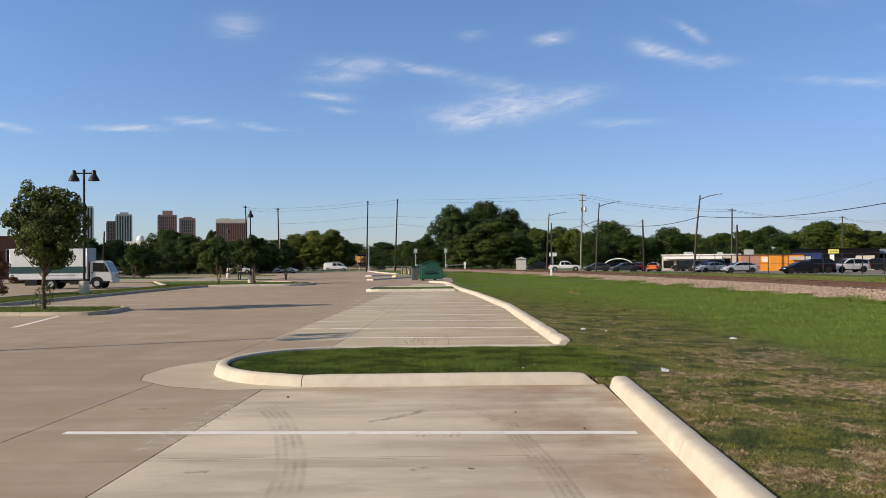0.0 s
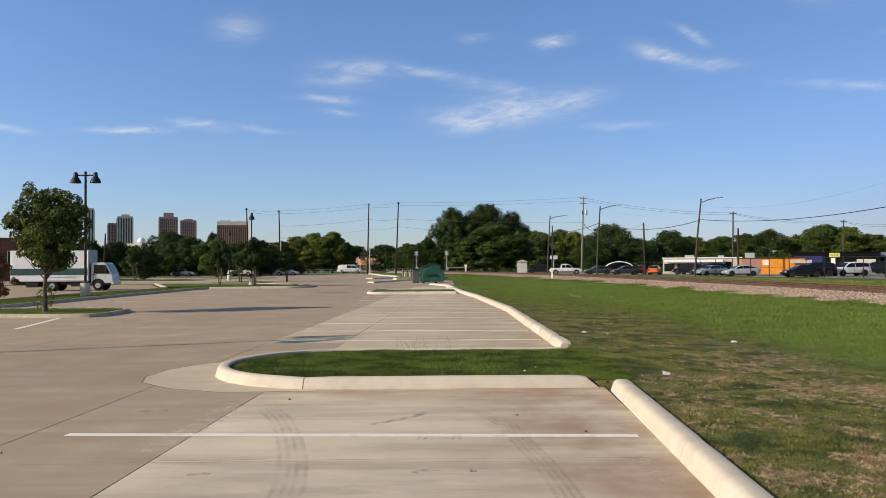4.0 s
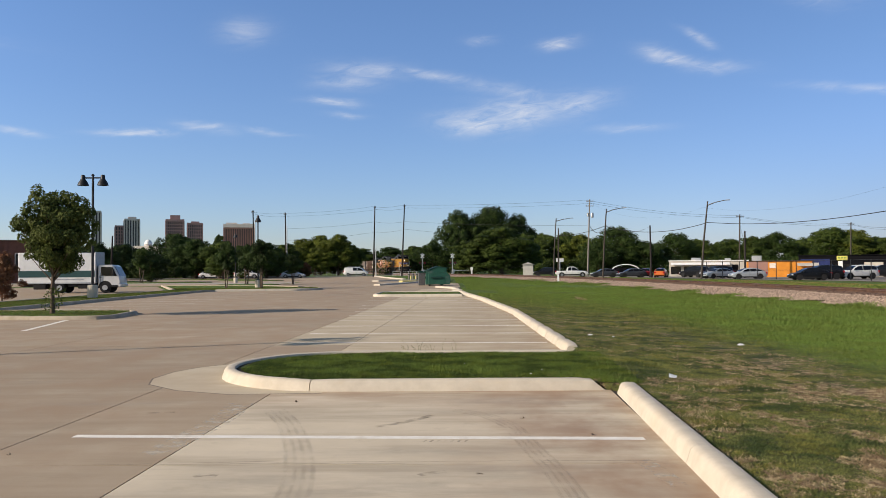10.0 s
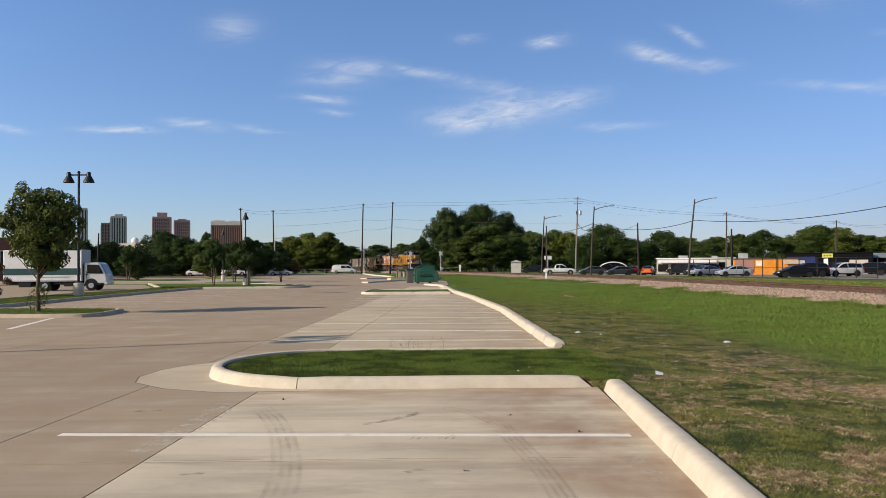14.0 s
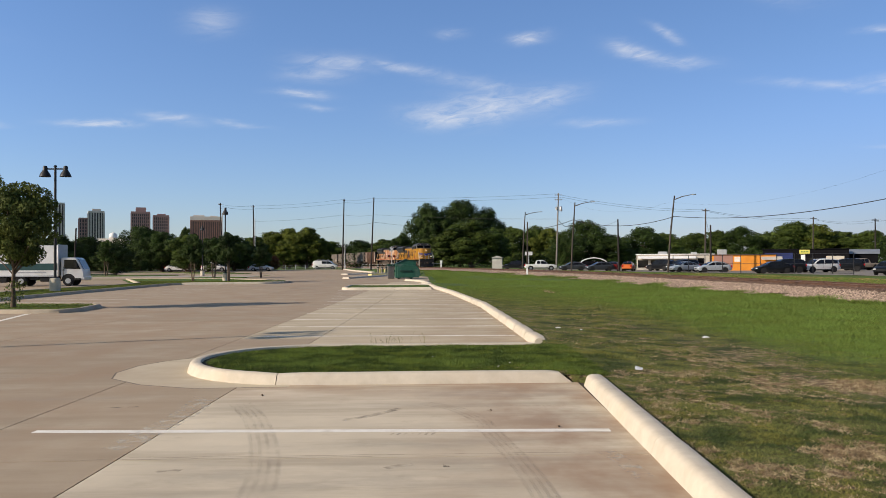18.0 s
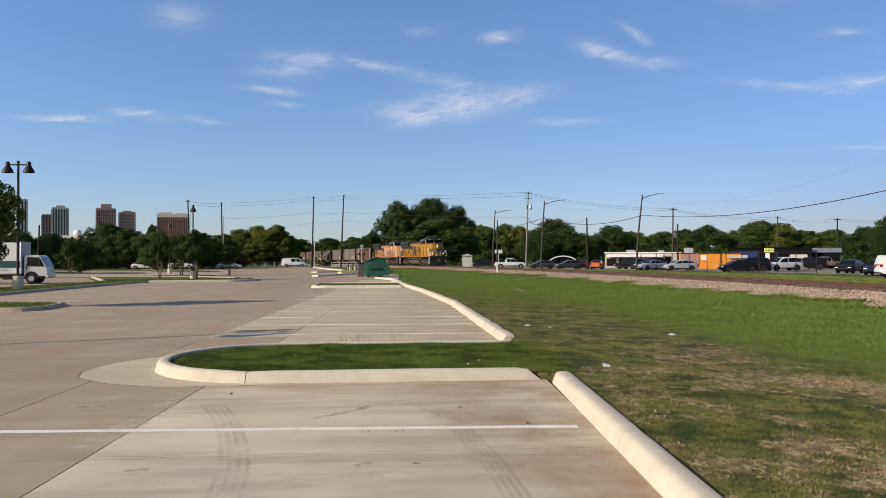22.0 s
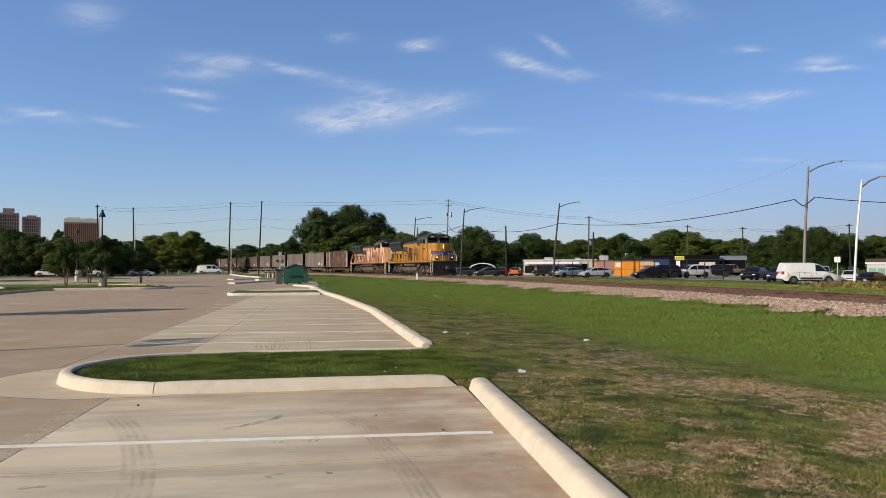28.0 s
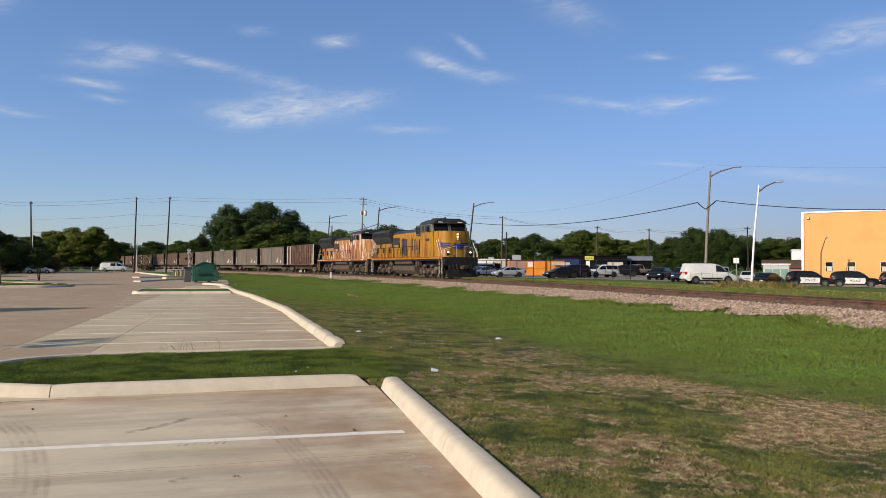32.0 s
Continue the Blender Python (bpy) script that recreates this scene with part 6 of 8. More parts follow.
    part("front_bumper", Shape().box(x1 - 0.10, 0, sill + 0.22, 0.24, h * 1.6, 0.22, 0.08), trim, t)
    part("rear_bumper", Shape().box(x0 + 0.08, 0, sill + 0.24, 0.22, h * 1.66, 0.22, 0.08), trim, t)
    part("grille", Shape().box(x1 - 0.035, 0, lerp(x1 - 0.1, belt) - 0.10, 0.09, h * 0.9, 0.16, 0.03), UNDER, t)
    part("underbody", Shape().box((axles[0] + axles[1]) / 2, 0, sill + 0.06, axles[1] - axles[0] + 1.0, h * 1.5, 0.2), UNDER, t)
    if kind == "pickup":
        part("bed_liner", Shape().box(-1.95, 0, 1.115, 1.6, h * 1.6, 0.06), UNDER, t)
    return t


def put(ob, x, y, turn, z=None):
    ob.matrix_basis = pose(x, y, dip(x, y) + (0.03 if x > 20 else 0.014) if z is None else z, 0, 0, turn)
    return ob


G = "vehicles parked beyond the railway"
put(vehicle("sedan", "silver", "sedan", "silver sedan parked by the street", "car", G), 39.6, 106.8, 180)
put(vehicle("sedan", "silver", "sedan", "pale blue-grey sedan parked behind another", "car", G), 37.6, 112.5, 200)
put(vehicle("sedan", "black", "sedan", "black sedan parked by the street", "car", G), 42.6, 95.2, 178)
put(vehicle("suv", "black", "suv", "black estate car parked close behind", "car", G), 45.6, 98.6, 180)
put(vehicle("suv", "white", "police_suv", "white police car with dark markings", "police car", G), 51.1, 100.8, 188)
put(vehicle("suv", "black", "suv", "black suv parked behind a police car", "car", G), 58.5, 108.5, 160)
put(vehicle("pickup", "bronze", "pickup_truck", "bronze-grey pickup truck parked at a forecourt", "pickup truck", G), 66.5, 118.5, 184)
put(vehicle("sedan", "black", "sedan", "black sedan with a chrome grille", "car", G), 48.9, 82.0, 222)
put(vehicle("sedan", "navy", "sedan", "dark blue sedan beside a white van", "car", G), 45.9, 72.4, 228)
van = put(vehicle("small_van", "white", "delivery_van", "small white panel van with dark lower trim", "van", G, blind=True), 43.6, 64.6, -13)
for sgn in (-1, 1):
    part("lower_trim", Shape().box(0.05, 0.917 * sgn, 0.5, 1.9, 0.02, 0.14, 0.008), UNDER, van)
    part("slide_rail", Shape().box(-0.8, 0.912 * sgn, 0.98, 1.5, 0.012, 0.03), UNDER, van)
    for x in (-1.95, -0.55, 0.5, 1.55):
        part("panel_seam", Shape().box(x, 0.905 * sgn, 0.78, 0.015, 0.02, 0.5), UNDER, van)
put(vehicle("sedan", "grey", "sedan", "dark grey sedan in a parked row", "car", G), 26.3, 136.5, 180)
put(vehicle("sedan", "grey", "sedan", "grey sedan in a row of parked cars", "car", G), 29.4, 129.5, 184)
put(vehicle("pickup", "white", "pickup_truck", "white pickup truck parked beyond the track", "pickup truck", G), 21.6, 142.0, -6)
put(vehicle("suv", "black", "suv", "black suv in the shade of trees", "car", G), 20.0, 168, 170)
put(vehicle("sedan", "red", "sedan", "dark red sedan among parked cars", "car", G), 32.2, 131.5, 70)
put(vehicle("sedan", "orange", "sedan", "bright orange car among parked cars", "car", G), 33.6, 127.5, 68)
put(vehicle("suv", "black", "suv", "black suv among parked cars", "car", G), 38.4, 126, 120)
put(vehicle("suv", "black", "suv", "black suv by a street lamp", "car", G), 38.9, 117.0, 200)
put(vehicle("sedan", "red", "sedan", "maroon sedan parked before low shops", "car", G), 41.3, 136, 150)
put(vehicle("suv", "silver", "suv", "silver suv behind a delivery van", "car", G), 56.4, 80.8, 232)
put(vehicle("sedan", "white", "sedan", "white sedan near a white lamp post", "car", G), 62.3, 84.2, 233)
put(vehicle("sedan", "black", "sedan", "black sedan near a white lamp post", "car", G), 59.6, 77.3, 205)


def police(x, y, turn):
    t = vehicle("suv", "black", "police_suv", "black and white police suv in profile", "police car", G)
    for sgn in (-1, 1):
        part("door_panel", Shape().prism([(-1.02, 0.42), (0.92, 0.42), (1.02, 0.62), (0.98, 1.0), (-0.98, 1.04), (-0.86, 0.7)], 0.955 * sgn, 0.982 * sgn, "y"), CAR_PAINT["white"], t, "white doors")
        txt = bpy.data.curves.new("lettering", "FONT")
        txt.body, txt.size, txt.align_x, txt.extrude, txt.shear = "POLICE", 0.32, "CENTER", 0.004, 0.25
        txt.materials.append(CAR_PAINT["black"])
        ob = new("lettering", txt)
        ob.parent = t
        ob.matrix_basis = pose(0, 0.988 * sgn, 0.62, 90, 0, 0 if sgn < 0 else 180)
    return put(t, x, y, turn)


police(62.9, 74.2, -38)
police(66.1, 71.1, -42)
police(69.9, 68.2, -44)

v = vehicle("van", "white", "passenger_van", "white van with a roof rack waiting at the crossing", "van")
for k in range(4):
    part("roof_rack", Shape().tube([(-2.0 + 0.9 * k, -0.8, 2.2), (-2.0 + 0.9 * k, 0.8, 2.2)], 0.03, 5), STEEL_GREY, v)
for sgn in (-1, 1):
    part("roof_rail", Shape().tube([(-2.2, 0.75 * sgn, 2.0), (-2.1, 0.75 * sgn, 2.24), (0.9, 0.75 * sgn, 2.24), (1.0, 0.75 * sgn, 2.0)], 0.03, 5), STEEL_GREY, v)
VAN.append(v)
put(vehicle("suv", "white", "suv", "white suv waiting on the far road", "car"), -38.5, 152, 0)
put(vehicle("sedan", "silver", "sedan", "silver car parked beneath the trees", "car"), -31.0, 158, 0)
VAN.append(vehicle("sedan", "white", "sedan", "white sedan driving up to the queue", "car"))


def box_truck():
    t = thing("box_truck", "white cab-over box truck with a dark green band", "truck", m=pose(-27.8, 59.0, 0.015, 0, 0, 8) @ Matrix.Scale(0.95, 4))
    white = CAR_PAINT["white"]
    green = material("dark_green_band", (0.035, 0.085, 0.085), rough=0.5)
    part("cargo_box", Shape().box(-0.96, 0, 1.92, 5.6, 2.2, 2.36, 0.04), WHITE_PAINT, t)
    for sgn in (-1, 1):
        part("green_band", Shape().box(-0.96, 1.105 * sgn, 1.47, 5.55, 0.012, 0.5), green, t)
        part("faint_lettering", Shape().box(-0.1, 1.108 * sgn, 1.05, 2.2, 0.01, 0.08), STEEL_GREY, t)
        part("rub_rail", Shape().box(-0.96, 1.11 * sgn, 0.77, 5.6, 0.04, 0.1, 0.01), STEEL_GREY, t)
    part("box_front_frame", Shape().box(1.86, 0, 1.95, 0.1, 2.3, 2.42, 0.03), STEEL_GREY, t)
    part("chassis", Shape().box(-0.4, 0, 0.6, 6.4, 0.9, 0.25, 0.02), UNDER, t)
    cab = part("cab", Shape().prism([(2.0, 0.5), (3.58, 0.45), (3.68, 0.8), (3.6, 1.25), (3.2, 2.05), (3.0, 2.16), (2.15, 2.18), (2.0, 2.06)], -1.0, 1.0, "y", 0.08), white, t)
    for sgn in (-1, 1):
        part("side_window", Shape().prism([(2.25, 1.32), (3.42, 1.30), (3.08, 1.98), (2.25, 2.0)], 0.985 * sgn, 1.022 * sgn, "y"), GLASS_DARK, cab)
        part("door_handle", Shape().box(2.2, 1.01 * sgn, 1.22, 0.2, 0.04, 0.06, 0.01), UNDER, cab)
        part("mirror", Shape().box(3.2, 1.2 * sgn, 1.6, 0.1, 0.2, 0.4, 0.03), UNDER, cab)
        part("headlamp", Shape().box(3.56, 0.75 * sgn, 0.85, 0.1, 0.35, 0.18, 0.03), CLEAR_LENS, cab)
        arch = [(2.55 + 0.5 * math.cos(k * math.pi / 10), 0.44 + 0.5 * math.sin(k * math.pi / 10)) for k in range(11)]
        part("wheel_arch", Shape().prism(arch, 0.96 * sgn, 1.008 * sgn, "y"), UNDER, cab)
        part("door_seam", Shape().box(2.2, 1.0 * sgn, 1.0, 0.02, 0.012, 1.0), UNDER, cab)
        part("window_bar", Shape().box(3.02, 1.02 * sgn, 1.62, 0.05, 0.02, 0.66), UNDER, cab)
        part("cab_step", Shape().box(3.22, 0.96 * sgn, 0.52, 0.5, 0.14, 0.16, 0.02), UNDER, cab)
        for ax, w in ((2.55, 0.24), (-0.75, 0.42)):
            wh = part("wheel", Shape().lathe([(0.22, -w / 2), (0.36, -w / 2), (0.4, -w / 2 + 0.04), (0.4, w / 2 - 0.04), (0.36, w / 2), (0.22, w / 2)], ax, 0.915 * sgn, 0.4, 20, "y"), TYRE, t)
            part("rim", Shape().lathe([(0.03, 0.02), (0.1, 0.02), (0.14, -0.03), (0.2, 0.0), (0.2, -0.05), (0.03, -0.05)], ax, (0.915 + w / 2) * sgn, 0.4, 16, "y"), STEEL_GREY, wh)
        part("fuel_tank", Shape().box(1.1, 0.85 * sgn, 0.52, 1.1, 0.4, 0.36, 0.05), UNDER, t)
        part("side_guard", Shape().box(0.2, 0.98 * sgn, 0.62, 0.7, 0.12, 0.24, 0.03), UNDER, t)
        part("side_box", Shape().box(-2.2, 0.95 * sgn, 0.5, 0.9, 0.3, 0.4, 0.03), UNDER, t)
        part("mud_flap", Shape().box(-1.35, 0.9 * sgn, 0.5, 0.03, 0.45, 0.5), UNDER, t)
    part("windscreen", Shape().prism([(3.585, 1.28), (3.625, 1.28), (3.235, 2.03), (3.195, 2.03)], -0.88, 0.88, "y"), GLASS_DARK, cab)
    part("bumper", Shape().box(3.62, 0, 0.58, 0.22, 2.0, 0.28, 0.06), white, cab)
    return t


box_truck()


# ---------------------------------------------------------------- trees
def leaf_cloud(shape, lobes, count, size, rnd, flat=0.5, ruffle=0.55):
    """Small folded leaves or sprays over the outside of overlapping lobes."""
    weights = [l[3] * l[4] * 1.0 for l in lobes]
    tot = sum(weights)
    V, F = shape.v, shape.f
    for l, w in zip(lobes, weights):
        x0, y0, z0, rx, rz = l
        for _ in range(int(count * w / tot)):
            a, u = rnd.uniform(0, 6.283), rnd.uniform(-1, 1)
            q = math.sqrt(1 - u * u)
            d = (math.cos(a) * q, math.sin(a) * q, u)
            r = 1 - 0.42 * rnd.random() ** 2.4 + 0.07 * rnd.random()
            px_, py_, pz_ = x0 + d[0] * rx * r, y0 + d[1] * rx * r, z0 + d[2] * rz * r
            s = size * rnd.uniform(0.55, 1.3)
            # leaf plane: leans outwards, tips hang a little
            nx, ny, nz = d[0] + rnd.gauss(0, ruffle), d[1] + rnd.gauss(0, ruffle), d[2] + 0.35 + rnd.gauss(0, ruffle)
            m = math.sqrt(nx * nx + ny * ny + nz * nz) or 1
            nx, ny, nz = nx / m, ny / m, nz / m
            tx, ty, tz = rnd.gauss(0, 1), rnd.gauss(0, 1), rnd.gauss(-0.2, 1)
            k = tx * nx + ty * ny + tz * nz
            tx, ty, tz = tx - k * nx, ty - k * ny, tz - k * nz
            m = math.sqrt(tx * tx + ty * ty + tz * tz) or 1
            tx, ty, tz = tx / m * s, ty / m * s, tz / m * s
            bx, by, bz = ny * tz - nz * ty, nz * tx - nx * tz, nx * ty - ny * tx
            i = len(V)
            V.append((px_ - tx, py_ - ty, pz_ - tz))
            V.append((px_ + bx * flat, py_ + by * flat, pz_ + bz * flat))
            V.append((px_ + tx, py_ + ty, pz_ + tz))
            V.append((px_ - bx * flat + nx * s * 0.25, py_ - by * flat + ny * s * 0.25, pz_ - bz * flat + nz * s * 0.25))
            F.append((i, i + 1, i + 2))
            F.append((i, i + 2, i + 3))


def tree(seed, height, spread, mat, leaves, leaf, clear=0.25, lobes=14, label="tree", trunk_r=None, name="tree", squat=1.0, two=False, skirt=0.0, clumps=7):
    """A trunk with limbs into every lobe of the crown."""
    rnd = random.Random(seed)
    t = thing(name, label, "tree")
    z0 = height * clear
    R = spread / 2
    ls = []
    for i in range(lobes):
        k = (i + 0.5) / lobes
        zz = z0 + (height - z0) * (0.08 + 0.84 * k)
        # widest a little below the middle
        ring = R * max(math.sin(math.pi * min(1, max(0.06, 0.16 + 0.80 * k))) ** 0.75, skirt * (1 - k) ** 0.5)
        a = i * 2.4 + rnd.uniform(-0.5, 0.5)
        lr = R * rnd.uniform(0.24, 0.44)
        d = max(0.0, ring - lr * 0.75) * rnd.uniform(0.6, 1.15) * (1 + 0.16 * math.sin(2 * a + seed) + 0.10 * math.sin(3 * a + 2 * seed))
        lz = min(lr * rnd.uniform(0.7, 0.95) * squat, (height - z0) * 0.34)
        zz = min(max(zz, z0 + lz * 0.6), height - lz)
        ls.append((math.cos(a) * d, math.sin(a) * d, zz, lr, lz))
    ls.append((0, 0, z0 + (height - z0) * 0.5, R * 0.62, (height - z0) * 0.40))
    tr = trunk_r or height * 0.022
    wood = Shape()
    lean = rnd.uniform(-0.03, 0.03) * height
    stems = ((0, 0),) if not two else ((-0.25, 0.05), (0.22, -0.05))
    for sx, sy in stems:
        wood.tube([(sx * 0.3, sy, -0.08), (sx * 0.45, sy, 0.06 * height), (sx + lean * 0.3, sy, z0), (sx + lean, sy, height * 0.62), (sx + lean, sy, height * 0.85)],
                  [tr * 1.35, tr, tr * 0.8, tr * 0.4, tr * 0.12], 9)
    for x, y, z, lr, lz in ls[:-1]:
        b = max(z0 * 0.85, z - height * 0.22)
        k = b / height
        wood.tube([(lean * k, 0, b), (x * 0.45 + lean * k, y * 0.45, (b + z) / 2 - 0.02 * height), (x, y, z)], [tr * 0.42, tr * 0.26, tr * 0.06], 5)
    part("trunk", wood, BARK, t, "grey-brown trunk and limbs", fix=False)
    # each lobe is a heap of smaller clumps, fuller above
    heap = [(x, y, z, lr * 0.8, lz * 0.8) for x, y, z, lr, lz in ls]
    for x, y, z, lr, lz in ls:
        for _ in range(clumps):
            a, u = rnd.uniform(0, 6.283), rnd.uniform(-0.45, 1.0)
            q = math.sqrt(1 - u * u)
            c = lr * rnd.uniform(0.26, 0.48)
            heap.append((x + math.cos(a) * q * lr * 0.82, y + math.sin(a) * q * lr * 0.82, min(z + u * lz * 0.86, height - c * 0.5), c, c * rnd.uniform(0.65, 0.9)))
    cr = Shape()
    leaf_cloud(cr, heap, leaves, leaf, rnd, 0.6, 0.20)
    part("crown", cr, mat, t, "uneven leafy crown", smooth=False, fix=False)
    return t


def oak():
    """The young oak: a vase of limbs with a full, ragged head."""
    rnd = random.Random(31)
    t = thing("tree", "young oak with a full ragged crown on the island", "tree", m=pose(-14.14, 28.3, 0.1, 0, 0, 0) @ Matrix.Diagonal((0.84, 0.84, 0.905, 1)))
    ls = []
    for i in range(64):
        k = rnd.random()
        z = 1.8 + 2.75 * k
        ring = 1.62 * (0.42 + 0.95 * k if k < 0.6 else 0.99 - 1.45 * (k - 0.6))
        a = i * 2.399
        d = ring * rnd.uniform(0.35, 0.95)
        lr = rnd.uniform(0.22, 0.5)
        ls.append((0.30 + math.cos(a) * d, math.sin(a) * d, z, lr, lr * rnd.uniform(0.6, 0.85)))
    ls += [(-0.55, -0.2, 4.75, 0.26, 0.34), (-0.62, -0.2, 4.45, 0.3, 0.3), (0.35, 0.1, 4.6, 0.4, 0.26), (1.25, 0, 3.9, 0.4, 0.3), (0, 0, 3.1, 0.95, 0.85), (0.1, 0, 4.1, 0.75, 0.4), (0.55, 0.1, 3.9, 0.6, 0.4), (-0.5, 0, 3.9, 0.6, 0.4), (0.9, -0.1, 3.3, 0.55, 0.4), (-0.7, 0.1, 3.2, 0.5, 0.4)]
    for i in range(20):
        a, z = rnd.uniform(0, 6.283), rnd.uniform(2.2, 4.5)
        d = 1.62 * lerp(z, [(2.0, 0.75), (3.3, 1.1), (4.5, 0.6)])
        ls.append((0.25 + math.cos(a) * d, math.sin(a) * d, z, 0.17, rnd.uniform(0.12, 0.24)))
    wood = Shape()
    wood.tube([(0, 0, -0.1), (0.02, 0, 0.25), (0, 0, 0.9), (0.05, 0, 1.7), (0.02, 0.02, 3.0), (-0.2, 0, 4.3)], [0.13, 0.095, 0.082, 0.07, 0.045, 0.012], 10)
    for x, y, z, lr, lz in ls[::2]:
        b = max(1.25, z - 1.1)
        wood.tube([(0.03, 0, b), (x * 0.5, y * 0.5, (b + z) / 2), (x, y, z)], [0.03, 0.02, 0.006], 5)
    part("trunk", wood, BARK, t, "slim grey-brown trunk and limbs", fix=False)
    cr = Shape()
    leaf_cloud(cr, ls, 21000, 0.078, rnd, 0.42, 0.45)
    part("crown", cr, LEAF_NEAR, t, "ragged leafy crown", smooth=False, fix=False)
    sh = Shape()
    leaf_cloud(sh, [(0.12, -0.1, 0.62, 0.36, 0.42), (-0.2, 0.1, 0.35, 0.3, 0.2), (0.3, 0, 0.9, 0.25, 0.15)], 230, 0.06, rnd)
    tagged(part("basal_growth", sh, LEAF_NEAR, t, "leafy shoots round the trunk's foot", smooth=False, fix=False), kind="stuff")


oak()
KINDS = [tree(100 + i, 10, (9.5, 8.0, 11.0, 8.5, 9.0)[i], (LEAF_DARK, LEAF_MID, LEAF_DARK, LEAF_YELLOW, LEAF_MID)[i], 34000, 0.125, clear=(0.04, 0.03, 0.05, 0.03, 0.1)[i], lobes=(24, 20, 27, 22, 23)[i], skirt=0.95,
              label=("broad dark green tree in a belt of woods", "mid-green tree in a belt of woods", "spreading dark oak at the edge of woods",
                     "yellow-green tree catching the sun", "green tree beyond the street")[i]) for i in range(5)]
for i, k in enumerate(KINDS):
    put(k, -70 - 22 * i, 330 + 8 * i, 40 * i, 0)
SMALL = tree(140, 4.6, 3.0, LEAF_DARK, 11000, 0.065, clear=0.32, lobes=13, label="small island tree with several stems", trunk_r=0.07, two=True)
BUSH = tree(150, 3.0, 2.8, LEAF_RED, 7000, 0.07, clear=0.05, lobes=12, label="reddish crape myrtle bush", trunk_r=0.05, name="bush")


def grow(kind, x, y, height, width, turn):
    """A tree of one of the kinds at a place, scaled to a height and a width."""
    base = (9.5, 8.0, 11.0, 8.5, 9.0)[kind]
    return copy_thing(KINDS[kind], pose(x, y, 0, 0, 0, turn) @ Matrix.Diagonal((width / base, width / base, height / 10, 1)))


# kind, x, y, height, width
WOODS_WEST = [(0, -61, 137, 6.5, 9.5), (2, -61, 148, 6.6, 11.4), (0, -42, 112, 4.3, 5.9), (2, -57, 166, 9.4, 11.9), (0, -50, 157, 7.7, 11.8), (1, -41, 144, 6.8, 8.3), (1, -44, 152, 8.4, 4.3), (0, -43, 164, 6.6, 10.8), (0, -37, 161, 7.1, 10.4), (1, -35, 171, 7.2, 9.7), (3, -41, 224, 10.2, 14.4), (3, -36, 223, 11.1, 12.5), (3, -31, 222, 11.3, 12.4), (1, -28, 228, 8.3, 8.4), (3, -37, 219, 7.5, 10.5), (1, -69, 158, 6.1, 9.5), (0, -65, 166, 6.2, 9.9), (1, -50, 163, 6.1, 9.4), (1, -57, 171, 8.8, 10.0), (2, -42, 171, 6.7, 9.8), (1, -38, 176, 6.4, 8.5), (0, -82, 171, 8.0, 13.5), (1, -93, 177, 7.7, 14.2)]
WOODS_FAR = [(1, -46, 417, 12.6, 23.3), (0, -31, 419, 13.2, 26.6), (1, -17, 400, 13.1, 22.2), (0, -56, 426, 15.3, 23.8), (1, -72, 434, 16.3, 27.9)]
WOODS_NORTH = [(2, -5, 225, 9.0, 13.2), (0, 3, 250, 19.9, 16.6), (2, 13, 255, 21.6, 23.8), (0, 22, 259, 19.2, 14.4), (1, 6, 215, 9.4, 13.6), (1, 14, 215, 12.8, 19.1), (1, 21, 224, 11.2, 12.5), (1, 28, 238, 12.0, 12.2), (4, 35, 242, 12.5, 12.4), (3, 39, 237, 11.5, 13.3), (2, 48, 230, 13.5, 19.3), (0, 54, 224, 9.0, 14.6), (2, 41, 221, 8.7, 12.5)]
WOODS_EAST = [(0, 68, 241, 12.0, 17.8), (1, 80, 258, 10.7, 15.0), (4, 95, 274, 11.2, 18.4), (1, 102, 271, 11.9, 16.1), (0, 109, 269, 13.2, 18.4), (1, 121, 275, 11.1, 16.6), (4, 120, 253, 13.9, 19.9), (3, 128, 255, 13.2, 20.3), (0, 142, 264, 10.6, 21.4)]
WOODS_SOUTH = [(1, 136, 256, 11.0, 20.7), (4, 139, 243, 10.7, 17.7), (0, 126, 204, 10.0, 14.2), (2, 129, 197, 12.5, 15.5), (2, 134, 193, 12.0, 16.0), (0, 145, 197, 10.4, 14.5), (1, 154, 197, 9.9, 14.8), (0, 162, 197, 10.0, 15.1), (1, 166, 187, 9.9, 19.8), (0, 175, 179, 9.7, 23.7)]
for woods in (WOODS_WEST, WOODS_FAR, WOODS_NORTH, WOODS_EAST, WOODS_SOUTH):
    for i, (kind, x, y, h, w) in enumerate(woods):
        grow(kind, x, y, h, w, 67 * i)


def scrub():
    """Low shade-dark undergrowth along the feet of the woods."""
    rnd = random.Random(9)
    s = Shape()
    lobes = []
    for (x0, y0), (x1, y1), n, h in (((-95, 172), (-38, 182), 60, 4.6), ((-20, 236), (40, 236), 55, 5.0), ((38, 230), (100, 215), 40, 5.0), ((70, 290), (190, 190), 60, 5.5), ((190, 190), (235, 60), 40, 6), ((-160, 430), (10, 425), 50, 11)):
        for i in range(n):
            k = i / n
            lobes.append((x0 + (x1 - x0) * k + rnd.uniform(-2, 2), y0 + (y1 - y0) * k + rnd.uniform(-3, 3), h * 0.4, h * rnd.uniform(0.6, 1.0), h * rnd.uniform(0.45, 0.65)))
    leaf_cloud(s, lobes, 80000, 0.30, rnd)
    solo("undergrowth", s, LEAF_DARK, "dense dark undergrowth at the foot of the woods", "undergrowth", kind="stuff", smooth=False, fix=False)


scrub()
